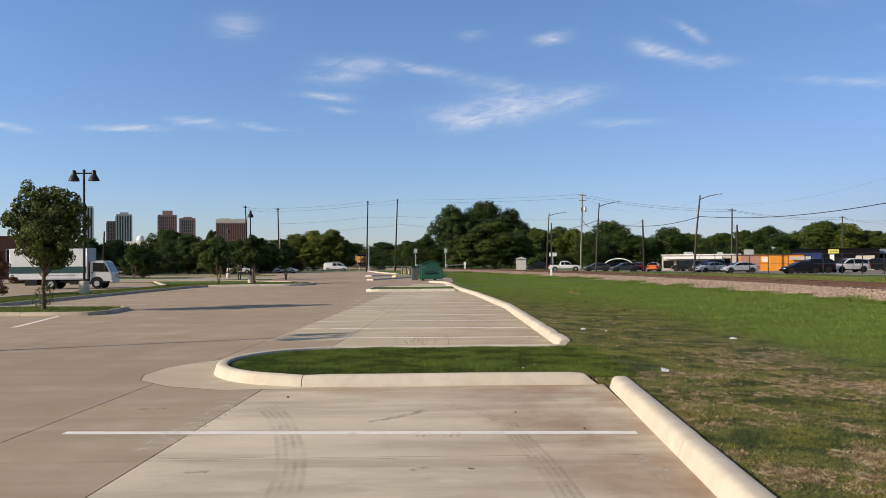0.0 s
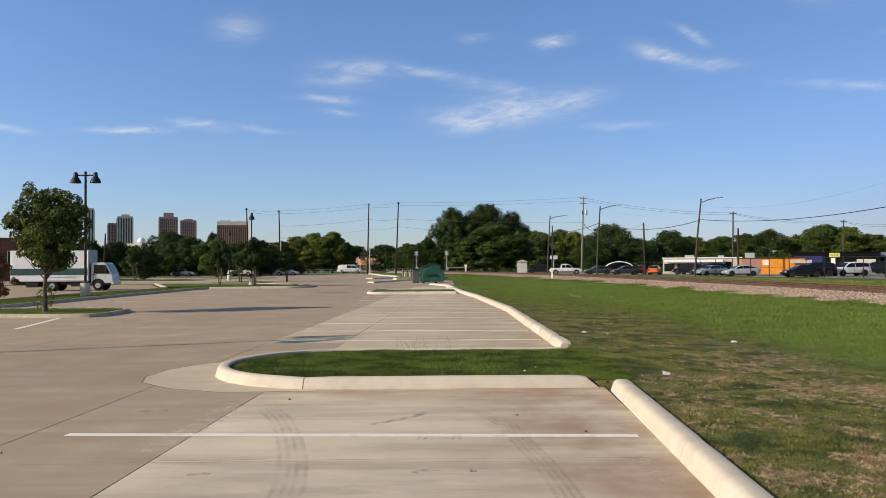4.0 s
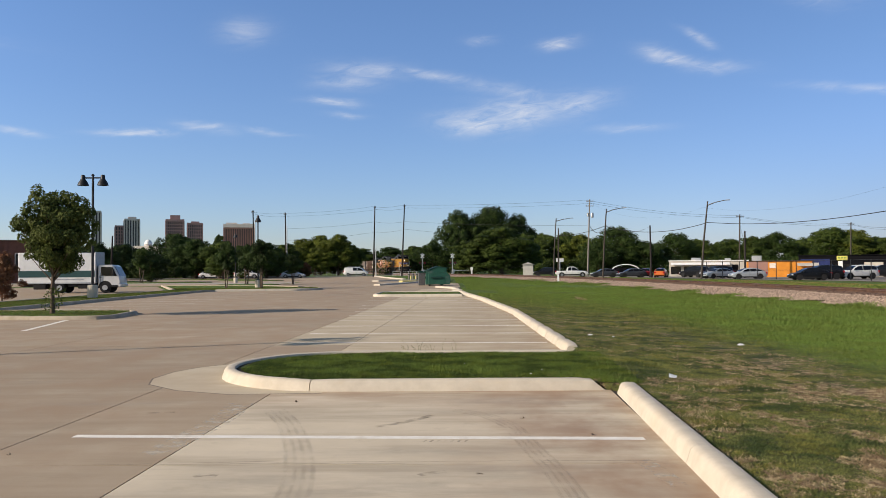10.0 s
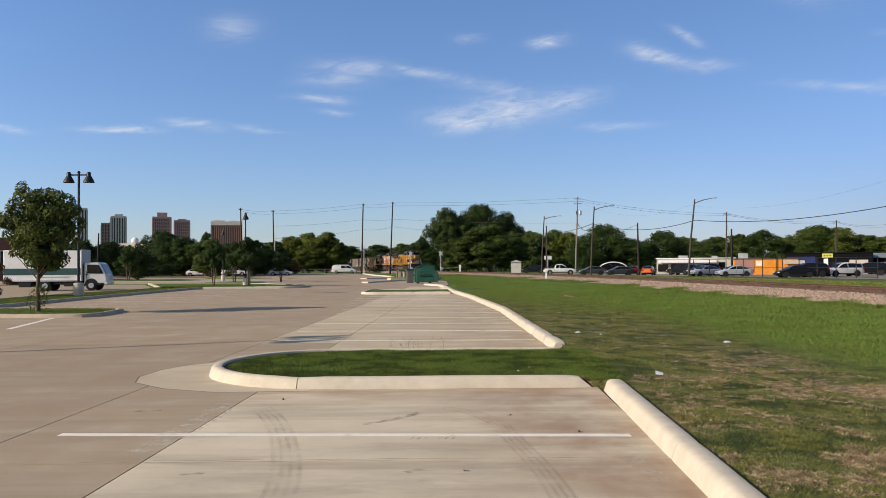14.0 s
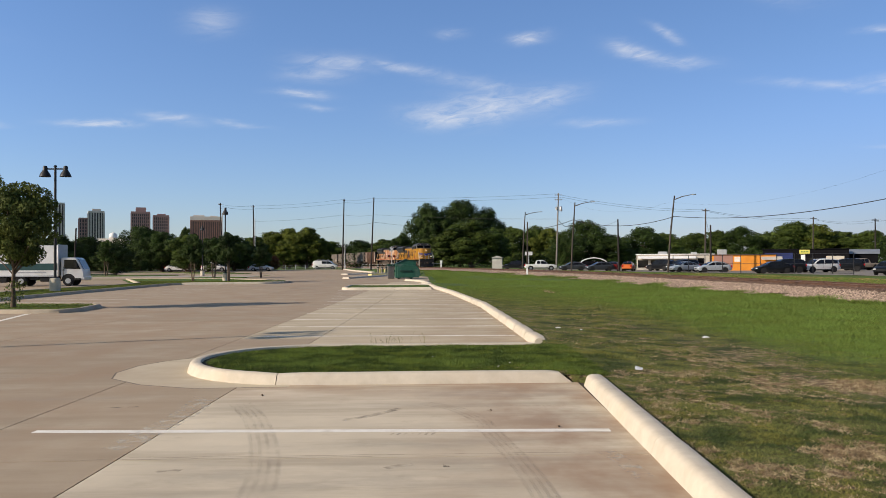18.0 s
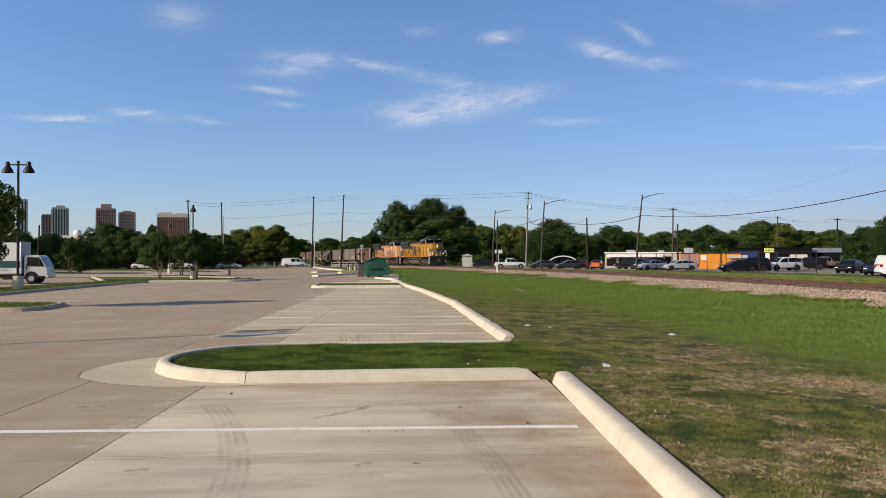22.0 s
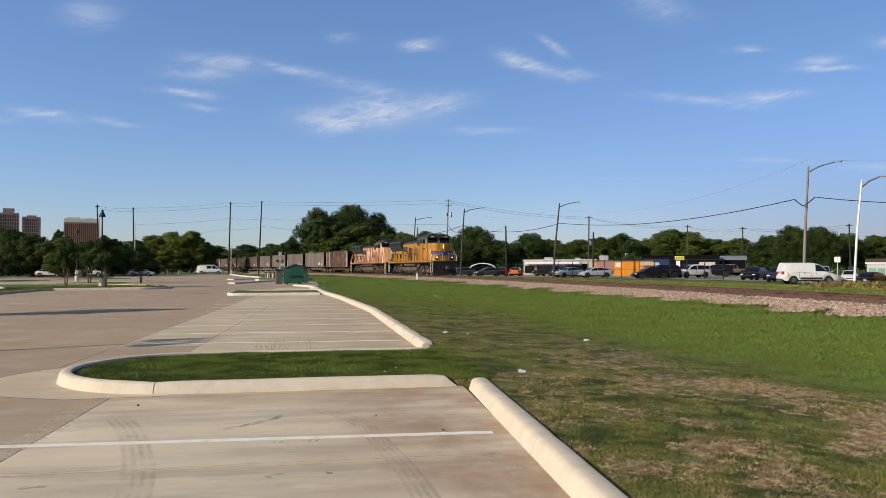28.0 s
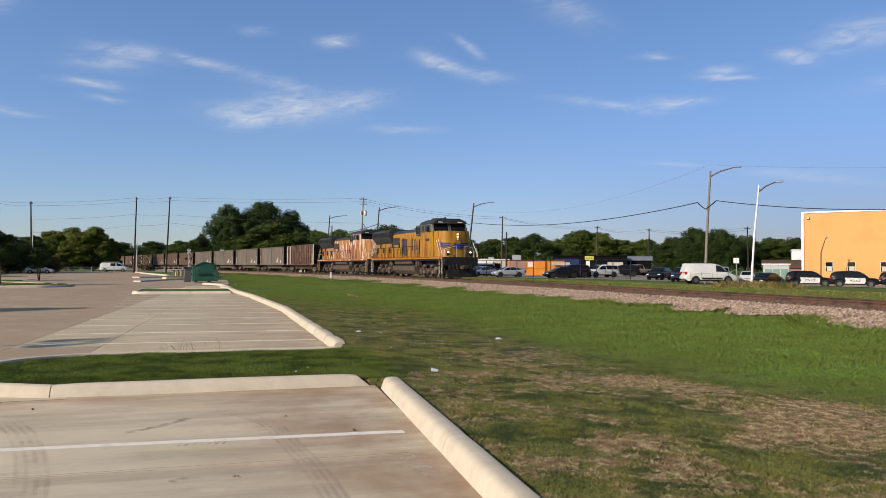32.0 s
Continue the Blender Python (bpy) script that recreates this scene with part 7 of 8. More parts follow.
for x, y, h, w, turn in ((-18.9, 67.4, 0.86, 0.72, 0), (-21.8, 85.6, 0.95, 0.95, 50), (-15.75, 66.6, 0.88, 0.95, 100), (-17.3, 88.0, 0.72, 0.9, 150)):
    copy_thing(SMALL, pose(x, y, 0.1 if y < 80 else 0.0, 0, 0, turn) @ Matrix.Diagonal((w, w, h, 1)))
put(SMALL, -39.9, 103.2, 30, 0.02)
BUSH.matrix_basis = pose(-24.3, 43.2, 0) @ Matrix.Diagonal((0.85, 0.85, 0.88, 1))
copy_thing(BUSH, pose(-31.1, 172, 0, 0, 0, 60) @ Matrix.Diagonal((1.5, 1.5, 1.2, 1)))


# ---------------------------------------------------------------- lamps, poles and wires
def twin_lamp():
    t = thing("lamp_post", "black twin-headed lamp post on a concrete base", "lamp post", "lamp posts in the lot")
    part("base", Shape().lathe([(0.02, 0), (0.28, 0.0), (0.28, 0.68), (0.26, 0.72), (0.02, 0.76)], n=24), KERB, t, "round concrete base")
    part("base_plate", Shape().box(0, 0, 0.75, 0.36, 0.36, 0.05, 0.01), BLACK_PAINT, t)
    part("pole", Shape().tube([(0, 0, 0.74), (0, 0, 6.9)], [0.075, 0.062], 12).lathe([(0.02, 0), (0.09, 0.0), (0.09, 0.05), (0.03, 0.1)], 0, 0, 6.9, 12), BLACK_PAINT, t)
    part("cross_arm", Shape().tube([(-0.54, 0, 6.78), (0.54, 0, 6.78)], 0.04, 8), BLACK_PAINT, t)
    for sgn in (-1, 1):
        sh = part("shade", Shape().lathe([(0.02, 0.50), (0.08, 0.49), (0.12, 0.42), (0.12, 0.28), (0.16, 0.2), (0.26, 0.04), (0.31, -0.11), (0.295, -0.11), (0.24, 0.03), (0.02, 0.1)], 0.56 * sgn, 0, 6.46, 20), BLACK_PAINT, t)
        part("lens", Shape().lathe([(0.01, -0.09), (0.2, -0.08), (0.22, 0.0), (0.02, 0.02)], 0.56 * sgn, 0, 6.47, 16), CLEAR_LENS, sh)
    return t


lamp = twin_lamp()
put(lamp, -20.15, 44.9, 0, 0.1)
copy_thing(lamp, pose(-16.6, 69.0, 0.1, 0, 0, 104) @ Matrix.Diagonal((0.85, 0.85, 0.895, 1)))
copy_thing(lamp, pose(-16.3, 12.3, 0.1, 0, 0, 85))
copy_thing(lamp, pose(-26.6, 99, 0.05, 0, 0, 105) @ Matrix.Diagonal((0.85, 0.85, 0.885, 1)))

POLE_TOPS = {}


def utility_pole(key, x, y, h, mat, label, lean=(0, 0), arms=1, can=False, r=0.17, span=1.3, conduit=0.0):
    t = thing("utility_pole", label, "utility pole", "utility poles", m=pose(x, y, 0))
    part("shaft", Shape().tube([(0, 0, -0.1), (lean[0] * 0.5, lean[1] * 0.5, h * 0.5), (lean[0], lean[1], h)], [r, r * 0.85, r * 0.65], 10), mat, t)
    for k in range(arms):
        a = part("cross_arm", Shape().box(lean[0], lean[1], h - 0.35 - 0.9 * k, span, 0.1, 0.12, 0.015), mat, t)
        for u in (-0.45 * span, -0.18 * span, 0.18 * span, 0.45 * span):
            part("insulator", Shape().lathe([(0.02, 0), (0.05, 0.02), (0.03, 0.08), (0.05, 0.13), (0.01, 0.18)], lean[0] + u, lean[1], h - 0.29 - 0.9 * k, 8), STEEL_GREY, a)
    if can:
        part("transformer", Shape().lathe([(0.02, 0), (0.25, 0.02), (0.27, 0.1), (0.27, 0.8), (0.2, 0.9), (0.02, 0.95)], lean[0] + 0.42, lean[1], h - 3.4, 14), STEEL_GREY, t, "grey transformer can")
        part("transformer", Shape().lathe([(0.02, 0), (0.2, 0.02), (0.2, 0.6), (0.02, 0.7)], lean[0] - 0.38, lean[1], h - 3.2, 14), STEEL_GREY, t, "grey transformer can")
    if conduit:
        part("conduit", Shape().tube([(0.3 + lean[0] * 0.5, -0.1, 0), (0.3 + lean[0] * 0.7, -0.1, h * conduit)], 0.09, 6), STEEL_GREY, t, "pale service conduit")
    POLE_TOPS[key] = (x + lean[0], y + lean[1], h)
    return t


def street_light(key, x, y, h, mat, label, arm, lean=(0, 0), r=0.16, steel=False):
    t = thing("street_light", label, "street light", "street lights", m=pose(x, y, 0))
    top = (lean[0], lean[1], h)
    part("shaft", Shape().tube([(0, 0, -0.1), (lean[0] * 0.4, lean[1] * 0.4, h * 0.5), top], [r, r * 0.85, r * 0.6], 10), mat, t)
    arm_end = (top[0] + arm[0], top[1] + arm[1], h - 0.1 + arm[2])
    a = part("arm", Shape().tube([(top[0], top[1], h - 0.55), (top[0] + arm[0] * 0.4, top[1] + arm[1] * 0.4, h - 0.3 + arm[2] * 0.6), arm_end], [0.075, 0.065, 0.05], 8), STEEL_DULL, t)
    hd = Shape()
    d = math.degrees(math.atan2(arm[1], arm[0]))
    hd.box(0.25, 0, 0, 0.62, 0.26, 0.13, 0.05, pose(*arm_end, 0, 0, d))
    part("lamp_head", hd, STEEL_GREY, a)
    POLE_TOPS[key] = (x + lean[0], y + lean[1], h)
    return t


def wire(points, sag, r=0.014, label="overhead cable", n=18):
    """Cables hung from point to point."""
    s = Shape()
    for a, b in zip(points, points[1:]):
        a, b = Vector(a), Vector(b)
        pts = [a.lerp(b, i / n) - Vector((0, 0, 4 * sag * (i / n) * (1 - i / n))) for i in range(n + 1)]
        s.tube(pts, r, 4, caps=False)
    return solo("cable", s, WIRE, label, "cable", "overhead cables", smooth=True, fix=False)


utility_pole("A", -16.4, 171.2, 15.2, POLE_DARK, "tall dark leaning utility pole", (0.40, 0.03), 1, False, span=0.5, conduit=0.40)
utility_pole("B", -10.1, 167.7, 15.2, POLE_DARK, "tall dark utility pole beside the crossing", (0.65, 0.03), 1, False, span=0.5, conduit=0.00)
utility_pole("C", 25.4, 147.8, 14.3, POLE_GREY, "weathered utility pole with grey transformers", (0.52, -0.09), 2, True, span=1.4, conduit=0.00)
utility_pole("D", -39.2, 160.3, 13.6, POLE_DARK, "dark utility pole among trees", (-0.33, -0.08), 1, False, span=0.7, conduit=0.85)
utility_pole("E", -34.5, 168.5, 13.7, POLE_DARK, "dark utility pole above the trees", (-0.23, -0.04), 1, False, span=0.7, conduit=0.80)
utility_pole("F", 31.9, 127.0, 8.3, POLE_DARK, "short dark pole by the street", (-0.10, 0.03), 0, False, span=1.4, conduit=0.00)
utility_pole("G", 54.3, 150.5, 11.5, POLE_WOOD, "slim utility pole behind low shops", (0.22, -0.08), 1, False, span=1.4, conduit=0.00)
utility_pole("H", 44.2, 120.1, 7.0, POLE_DARK, "short dark pole by an orange wall", (0.03, -0.01), 0, False, span=1.4, conduit=0.00)
utility_pole("I", 84.8, 170.0, 10.9, POLE_WOOD, "utility pole before distant trees", (0.22, -0.12), 1, False, span=1.4, conduit=0.00)
utility_pole("J", 90.3, 155.7, 9.8, POLE_DARK, "dark utility pole before distant trees", (0.02, -0.01), 1, False, span=1.4, conduit=0.00)
utility_pole("K", 101.3, 136.6, 9.5, POLE_DARK, "dark utility pole behind a forecourt", (-0.14, 0.10), 1, False, span=1.4, conduit=0.00)
utility_pole("M", 21.5, 158.6, 9.5, POLE_WOOD, "slim brown pole by a street light", (0.07, -0.01), 0, False, span=1.4, conduit=0.00)
utility_pole("N", -54.8, 128.8, 7.3, POLE_DARK, "leaning dark pole among trees", (0.21, 0.09), 0, False, span=1.4, conduit=0.00)
street_light("L1", 34.7, 110.7, 10.7, POLE_WOOD, "leaning wooden street light with a long arm", (2.2, -0.8, 0.2), (0.92, -0.29), r=0.15)
street_light("L2", 24.0, 125.7, 10.9, POLE_WOOD, "wooden street light with a long arm", (2.5, -0.5, 0.2), (0.64, -0.13), r=0.15)
street_light("L3", 19.5, 150.8, 11.0, POLE_WOOD, "wooden street light near the woods", (2.6, -0.4, 0.1), (0.60, -0.07), r=0.15)
street_light("P1", 45.7, 68.2, 10.9, POLE_GREY, "tall weathered wooden street light", (1.9, -1.3, 0.4), (0.44, -0.30), r=0.15)
street_light("W1", 42.2, 56.5, 8.3, WHITE_PAINT, "leaning white-painted steel street light", (1.0, -0.8, 0.3), (0.51, -0.39), r=0.10)


def top(key, drop=0.2, dx=0.0):
    x, y, z = POLE_TOPS[key]
    return x + dx, y, z - drop


for dx in (-0.5, 0.5):
    wire([top("D", 0.45 + 0.6 * dx, dx), top("E", 0.45 + 0.6 * dx, dx), top("A", 0.45 + 0.6 * dx, dx), top("B", 0.45 + 0.6 * dx, dx), top("C", 0.45 + 0.6 * dx, dx)], 0.3, 0.02, "thin power line between tall poles")
wire([top("E", 3.4), top("A", 3.4), top("B", 3.6), top("C", 4.8)], 0.3, 0.022, "telephone cable between tall poles")
wire([top("E", 6.0), top("A", 5.6), top("B", 5.2), (24.0, 190.0, 8.2)], 0.3, 0.02, "low telephone cable between poles")
for dx in (-0.5, 0.5):
    wire([top("C", 0.45 + 0.6 * dx, dx), top("G", 0.4 + 0.4 * dx, dx), top("I", 0.4 + 0.4 * dx, dx), top("J", 0.4 + 0.4 * dx, dx), top("K", 0.4 + 0.4 * dx, dx)], 0.7, 0.022, "thin power line over the street")
wire([top("C", 5.0), top("L2", 2.8), top("L1", 2.9), (45.66, 69.37, 7.91)], 1.1, 0.05, "thick black cable between street lights")
wire([(45.66, 69.37, 7.91), (45.72, 68.13, 7.17), (44.84, 65.10, 7.75)], 0.04, 0.048, "thick black cable looped at a pole")
wire([(44.84, 65.10, 7.75), (49.27, 49.80, 5.99), (78.0, 20.0, 8.6)], 0.25, 0.048, "thick black cable between street lights")
wire([top("L3", 3.2), top("L2", 2.6)], 0.5, 0.048, "thick black cable between street lights")
wire([top("C", 0.6), (38.0, 120.0, 10.6), top("P1", -0.6), (90.0, 20.0, 13.0)], 2.2, 0.006, "thin high wire above the street")
wire([top("F", 0.2), top("L2", 4.4)], 0.4, 0.02, "slack service wire between poles")
wire([top("G", 2.0), (62.0, 168.0, 6.0)], 0.2, 0.02, "slack service wire between poles")


# ---------------------------------------------------------------- buildings
BRICK_RED = material("red_brick_far", (0.28, 0.165, 0.14), (0.23, 0.135, 0.113), 0.6, 0.85, spots=(0.3, 0.165, 0.13), spot_scale=0.1)
TOWER_PALE = material("pale_tower_stone", (0.60, 0.545, 0.50), (0.53, 0.48, 0.44), 0.3, 0.8)
TOWER_BRICK = material("pale_red_brick_tower", (0.40, 0.255, 0.235), (0.34, 0.21, 0.195), 0.3, 0.85)
TOWER_DARK = material("tower_dark_glazing", (0.085, 0.07, 0.07), (0.06, 0.05, 0.05), 0.4, 0.45)
ORANGE_WALL = material("orange_stucco", (0.65, 0.325, 0.118), (0.62, 0.31, 0.112), 1.2, 0.85, bump=0.2, bump_scale=30, spots=(0.60, 0.30, 0.108), spot_scale=0.35)
ORANGE_DEEP = material("deep_orange_paint", (0.62, 0.24, 0.03), (0.5, 0.19, 0.025), 1.0, 0.8)
DARK_WALL = material("dark_shop_front", (0.006, 0.006, 0.008), (0.004, 0.004, 0.005), 1.0, 0.8, spec=0.08)
BLUE_WALL = material("blue_shop_front", (0.018, 0.03, 0.12), (0.012, 0.02, 0.08), 1.0, 0.7)
BEIGE = material("beige_roller_door", (0.48, 0.44, 0.38), (0.40, 0.37, 0.32), 1.0, 0.7)
BROWN_ROOF = material("brown_shingle_roof", (0.12, 0.075, 0.055), (0.09, 0.055, 0.04), 2, 0.9)
GREY_ROOF = material("grey_metal_roof", (0.25, 0.26, 0.27), (0.2, 0.21, 0.22), 1, 0.5)


def tower(x, y, w, d, h, fins, wall, glaze, label, turn=0, band=None, crown=0.0):
    """A slab tower: a core of glazing bands behind upright piers, with floors between."""
    t = thing("tower", label, "tower block", "distant towers", m=pose(x, y, 0, 0, 0, turn))
    part("core", Shape().box(0, 0, h / 2, w - 1.2, d - 1.2, h - 0.5), glaze, t)
    step = w / fins
    for i in range(fins + 1):
        for sgn in (-1, 1):
            part("pier", Shape().box(-w / 2 + step * i, sgn * (d / 2 - 0.4), h / 2, step * 0.46, 0.9, h), wall, t)
    nd = max(2, int(d / step))
    for i in range(nd + 1):
        for sgn in (-1, 1):
            part("pier", Shape().box(sgn * (w / 2 - 0.4), -d / 2 + d / nd * i, h / 2, 0.9, step * 0.46, h), wall, t)
    for k in range(int(h / 3.4)):
        part("floor_band", Shape().box(0, 0, 3.4 * k + 3.0, w - 0.6, d - 0.6, 0.9), band or wall, t)
    part("parapet", Shape().box(0, 0, h + 0.6, w + 0.4, d + 0.4, 1.8), wall, t)
    if crown:
        part("plant_room", Shape().box(w * 0.02, 0, h + 1.5 + crown / 2, w * 0.55, d * 0.6, crown), wall, t)
    return t


tower(-364.9, 822.7, 8.5, 14, 62, 3, TOWER_PALE, TOWER_DARK, "narrow dark tower beyond trees", 24, TOWER_DARK)
tower(-334.5, 838, 15, 13, 54.5, 6, TOWER_PALE, TOWER_DARK, "pale ribbed tower block", 24, TOWER_DARK, crown=2.2)
tower(-347, 836, 8, 12, 47.5, 3, TOWER_BRICK, TOWER_DARK, "lower brown wing of a ribbed tower", 24)
tower(-293.5, 851, 18.5, 13, 54.5, 9, TOWER_BRICK, TOWER_DARK, "red-brown brick tower block", 20, crown=4.5)
tower(-274, 857, 15.5, 13, 51, 8, TOWER_BRICK, TOWER_DARK, "shorter red-brown brick tower block", 20, crown=1.5)
t = tower(-178.7, 677, 25, 16, 36.5, 17, BRICK_RED, TOWER_DARK, "wide red-brick block with upright ribs and a pale top", 14, TOWER_DARK)
part("pale_top_band", Shape().box(0, 0, 38.9, 25.6, 16.6, 3.0), TOWER_PALE, t)
part("roof_plant", Shape().box(-6, 0, 41.0, 9, 6, 1.4).box(6, 1, 40.8, 6, 6, 1.1), TOWER_PALE, t)
dome = thing("domed_building", "white dome on a pale drum above trees", "domed building", m=pose(-283, 748, 0))
part("drum", Shape().box(0, 0, 12.4, 24, 12, 24.8).lathe([(3.6, 24), (3.6, 26), (3.0, 26.4)], n=20), TOWER_PALE, dome)
part("dome", Shape().lathe([(3.6, 26.4), (3.55, 27.2), (3.1, 28.7), (2.1, 29.9), (0.8, 30.5), (0.25, 30.6), (0.2, 31.3), (0.05, 31.4)], n=20), WHITE_PAINT, dome)


def shed(name, label, x, y, w, d, h, turn, wall, roof=None, category="building", rise=0.0, base=0.0):
    t = thing(name, label, category, m=pose(x, y, base, 0, 0, turn))
    part("wall", Shape().box(0, 0, h / 2, w, d, h, 0.02), wall, t)
    if rise:
        part("roof", Shape().prism([(-d / 2 - 0.3, h), (d / 2 + 0.3, h), (0, h + rise)], -w / 2 - 0.3, w / 2 + 0.3, "x"), roof, t)
    else:
        part("roof", Shape().box(0, 0, h + 0.06, w + 0.3, d + 0.3, 0.14, 0.02), roof or wall, t)
    return t


def window_in(parent, x, y, z, w, h, frame_mat=None):
    f = part("window", Shape().box(x, y, z, w, 0.06, h, 0.01), frame_mat or WHITE_PAINT, parent)
    for sgn in (-1, 1):
        part("pane", Shape().box(x, y - 0.03, z + sgn * h / 4, w - 0.12, 0.03, h / 2 - 0.08), GLASS_DARK, f)
    return f


# low shops beyond the parked cars
white = shed("shop", "low cream flat-roofed shop", 46.0, 143.0, 13, 8, 2.7, -17, BEIGE, WHITE_PAINT, "shop")
part("awning", Shape().prism([(-4.1, 2.3), (-5.2, 2.0), (-5.2, 2.1), (-4.1, 2.45)], -6.2, 3.5, "x"), WHITE_PAINT, white)
part("red_sign", Shape().box(1.8, -4.05, 2.2, 1.6, 0.06, 0.5), LOGO_RED, white)
for x in (-5.4, -3.2, -1.0):
    part("shop_window", Shape().box(x, -4.03, 1.1, 1.7, 0.06, 1.3), GLASS_DARK, white)
part("door", Shape().box(4.4, -4.03, 1.05, 1.0, 0.08, 2.0), DARK_WALL, white)
part("roof_unit", Shape().box(-2.0, 0.5, 3.0, 1.6, 1.2, 0.6, 0.04).box(3.4, 1.0, 2.95, 1.0, 1.0, 0.5, 0.04), STEEL_GREY, white)
orange = shed("shop", "low orange-fronted shop with a stone-grey roof unit", 52.2, 127.5, 9.4, 7, 2.45, -21, ORANGE_DEEP, BROWN_ROOF, "shop")
part("brown_front", Shape().box(-3.0, -3.53, 1.4, 2.8, 0.05, 2.0), BRICK_RED, orange)
part("roof_unit", Shape().box(-3.2, 1, 2.95, 1.5, 1.3, 0.95, 0.05), STEEL_GREY, orange)
part("shop_sign", Shape().box(-0.9, -3.55, 1.8, 0.9, 0.05, 0.8), LOGO_WHITE, orange)
part("awning", Shape().prism([(-3.5, 2.05), (-4.7, 1.7), (-4.7, 1.78), (-3.5, 2.2)], 2.6, 5.6, "x"), BEIGE, orange)
dark = shed("shop", "dark single-storey shop with a blue end and a beige roller door", 63.65, 129.95, 12.6, 9, 3.3, -27, DARK_WALL, DARK_WALL, "shop")
part("blue_front", Shape().box(-3.9, -4.53, 1.5, 4.2, 0.06, 2.6), BLUE_WALL, dark)
part("roller_door", Shape().box(4.3, -4.54, 1.15, 2.6, 0.08, 2.2), BEIGE, dark)
part("shop_window", Shape().box(0.6, -4.53, 1.2, 3.4, 0.06, 1.5), GLASS_DARK, dark)
grey = shed("shed", "low dark shed with grey metal roof", 72.9, 133.0, 8, 7, 2.6, -30, DARK_WALL, GREY_ROOF, "shed", rise=0.8)
sign = thing("shop_sign", "yellow shop sign on a pole with a white panel", "sign", m=pose(53.5, 109.5, 0, 0, 0, -22) @ Matrix.Diagonal((0.7, 1, 1, 1)))
part("post", Shape().tube([(0, 0, 0), (0, 0, 2.5)], 0.07, 8), STEEL_GREY, sign)
BIN_GREEN_SIGN = material("green_sign_paint", (0.10, 0.22, 0.06), rough=0.6)
YELLOW = material("yellow_sign_paint", (0.58, 0.54, 0.12), rough=0.5)
part("panel", Shape().box(0, 0, 2.75, 1.9, 0.16, 0.62, 0.03), YELLOW, sign)
part("lower_panel", Shape().box(-0.3, 0, 1.9, 0.8, 0.14, 0.9, 0.03), WHITE_PAINT, sign)
for k in range(3):
    part("letter_bar", Shape().box(-0.55 + 0.5 * k, -0.09, 2.78, 0.3, 0.02, 0.16), BIN_GREEN_SIGN, sign)

# the large orange hall
hall = thing("hall", "large flat orange-yellow stucco hall with small windows", "building", m=pose(73.1, 87.5, -0.7, 0, 0, -54.8))
part("wall", Shape().box(20, 12, 4.6, 40, 24, 9.2, 0.02), ORANGE_WALL, hall)
part("parapet_cap", Shape().box(20, 12, 9.28, 40.2, 24.2, 0.22, 0.03), WHITE_PAINT, hall)
part("corner_trim", Shape().box(0.06, -0.02, 4.6, 0.3, 0.3, 9.2, 0.02), WHITE_PAINT, hall)
for x in (3.2, 5.8, 9.5, 14, 19):
    f = window_in(hall, x, -0.02, 2.27, 0.95, 1.25, TOWER_PALE)
    part("blind", Shape().box(x + 0.05, -0.075, 2.02, 0.62, 0.012, 0.6), BEIGE, f)
part("wall_lamp", Shape().box(0.75, -0.15, 8.55, 0.32, 0.3, 0.34, 0.06), STEEL_GREY, hall)
prop = thing("leaning_pole", "leaning rusty pole with a small lamp before the hall", "pole", m=pose(70.3, 81.0, -0.6))
part("pole", Shape().tube([(0, 0, 0), (0.05, 0, 3.9), (0.45, -0.3, 5.6)], [0.07, 0.06, 0.04], 8), RUST, prop)
part("lamp_head", Shape().box(0.5, -0.35, 5.7, 0.3, 0.25, 0.22, 0.05), STEEL_GREY, prop)
shed("shed", "white flat-roofed shed behind the hall", 98.3, 116.1, 5.5, 8, 5.0, -38, WHITE_PAINT, WHITE_PAINT, "shed", base=-0.66)
shed("house", "low house with a brown shingled roof", 88.0, 105.6, 11, 7, 2.0, -38, BRICK_RED, BROWN_ROOF, "house", rise=1.3, base=-0.66)
cont = shed("store", "pale frame shelter with green doors", 62.8, 79.5, 2.8, 3, 2.3, -40, STEEL_GREY, WHITE_PAINT, "store", base=-0.5)
GREEN_DOOR = material("pale_green_door", (0.18, 0.30, 0.24), rough=0.6)
for k in range(3):
    part("door", Shape().box(-0.85 + 0.85 * k, -1.53, 0.95, 0.7, 0.05, 1.7), GREEN_DOOR, cont)
BRICK_DEEP = material("deep_red_brick", (0.17, 0.080, 0.058), (0.12, 0.058, 0.044), 1.5, 0.9, bump=0.2, spots=(0.10, 0.05, 0.04), spot_scale=0.5)
mill = shed("brick_building", "long low red-brick building with upright windows", -66, 108, 24, 10, 5.7, 28, BRICK_DEEP, BROWN_ROOF, "building")
for k in range(7):
    w = part("window", Shape().box(-10.2 + 3.4 * k, -5.03, 3.0, 1.3, 0.10, 2.2, 0.02), TOWER_PALE, mill)
    part("pane", Shape().box(-10.2 + 3.4 * k, -5.09, 3.0, 1.1, 0.03, 2.0), GLASS_DARK, w)
    part("pier", Shape().box(-8.5 + 3.4 * k, -5.06, 2.85, 0.5, 0.14, 5.7, 0.02), BRICK_DEEP, mill)
HUT_GREY = material("pale_grey_hut_paint", (0.46, 0.44, 0.40), (0.39, 0.37, 0.335), 1.2, 0.7)
hut = shed("relay_hut", "small pale metal railway hut", 18.2, 186, 2.3, 2.3, 2.5, 82, HUT_GREY, HUT_GREY, "hut", rise=0.5)
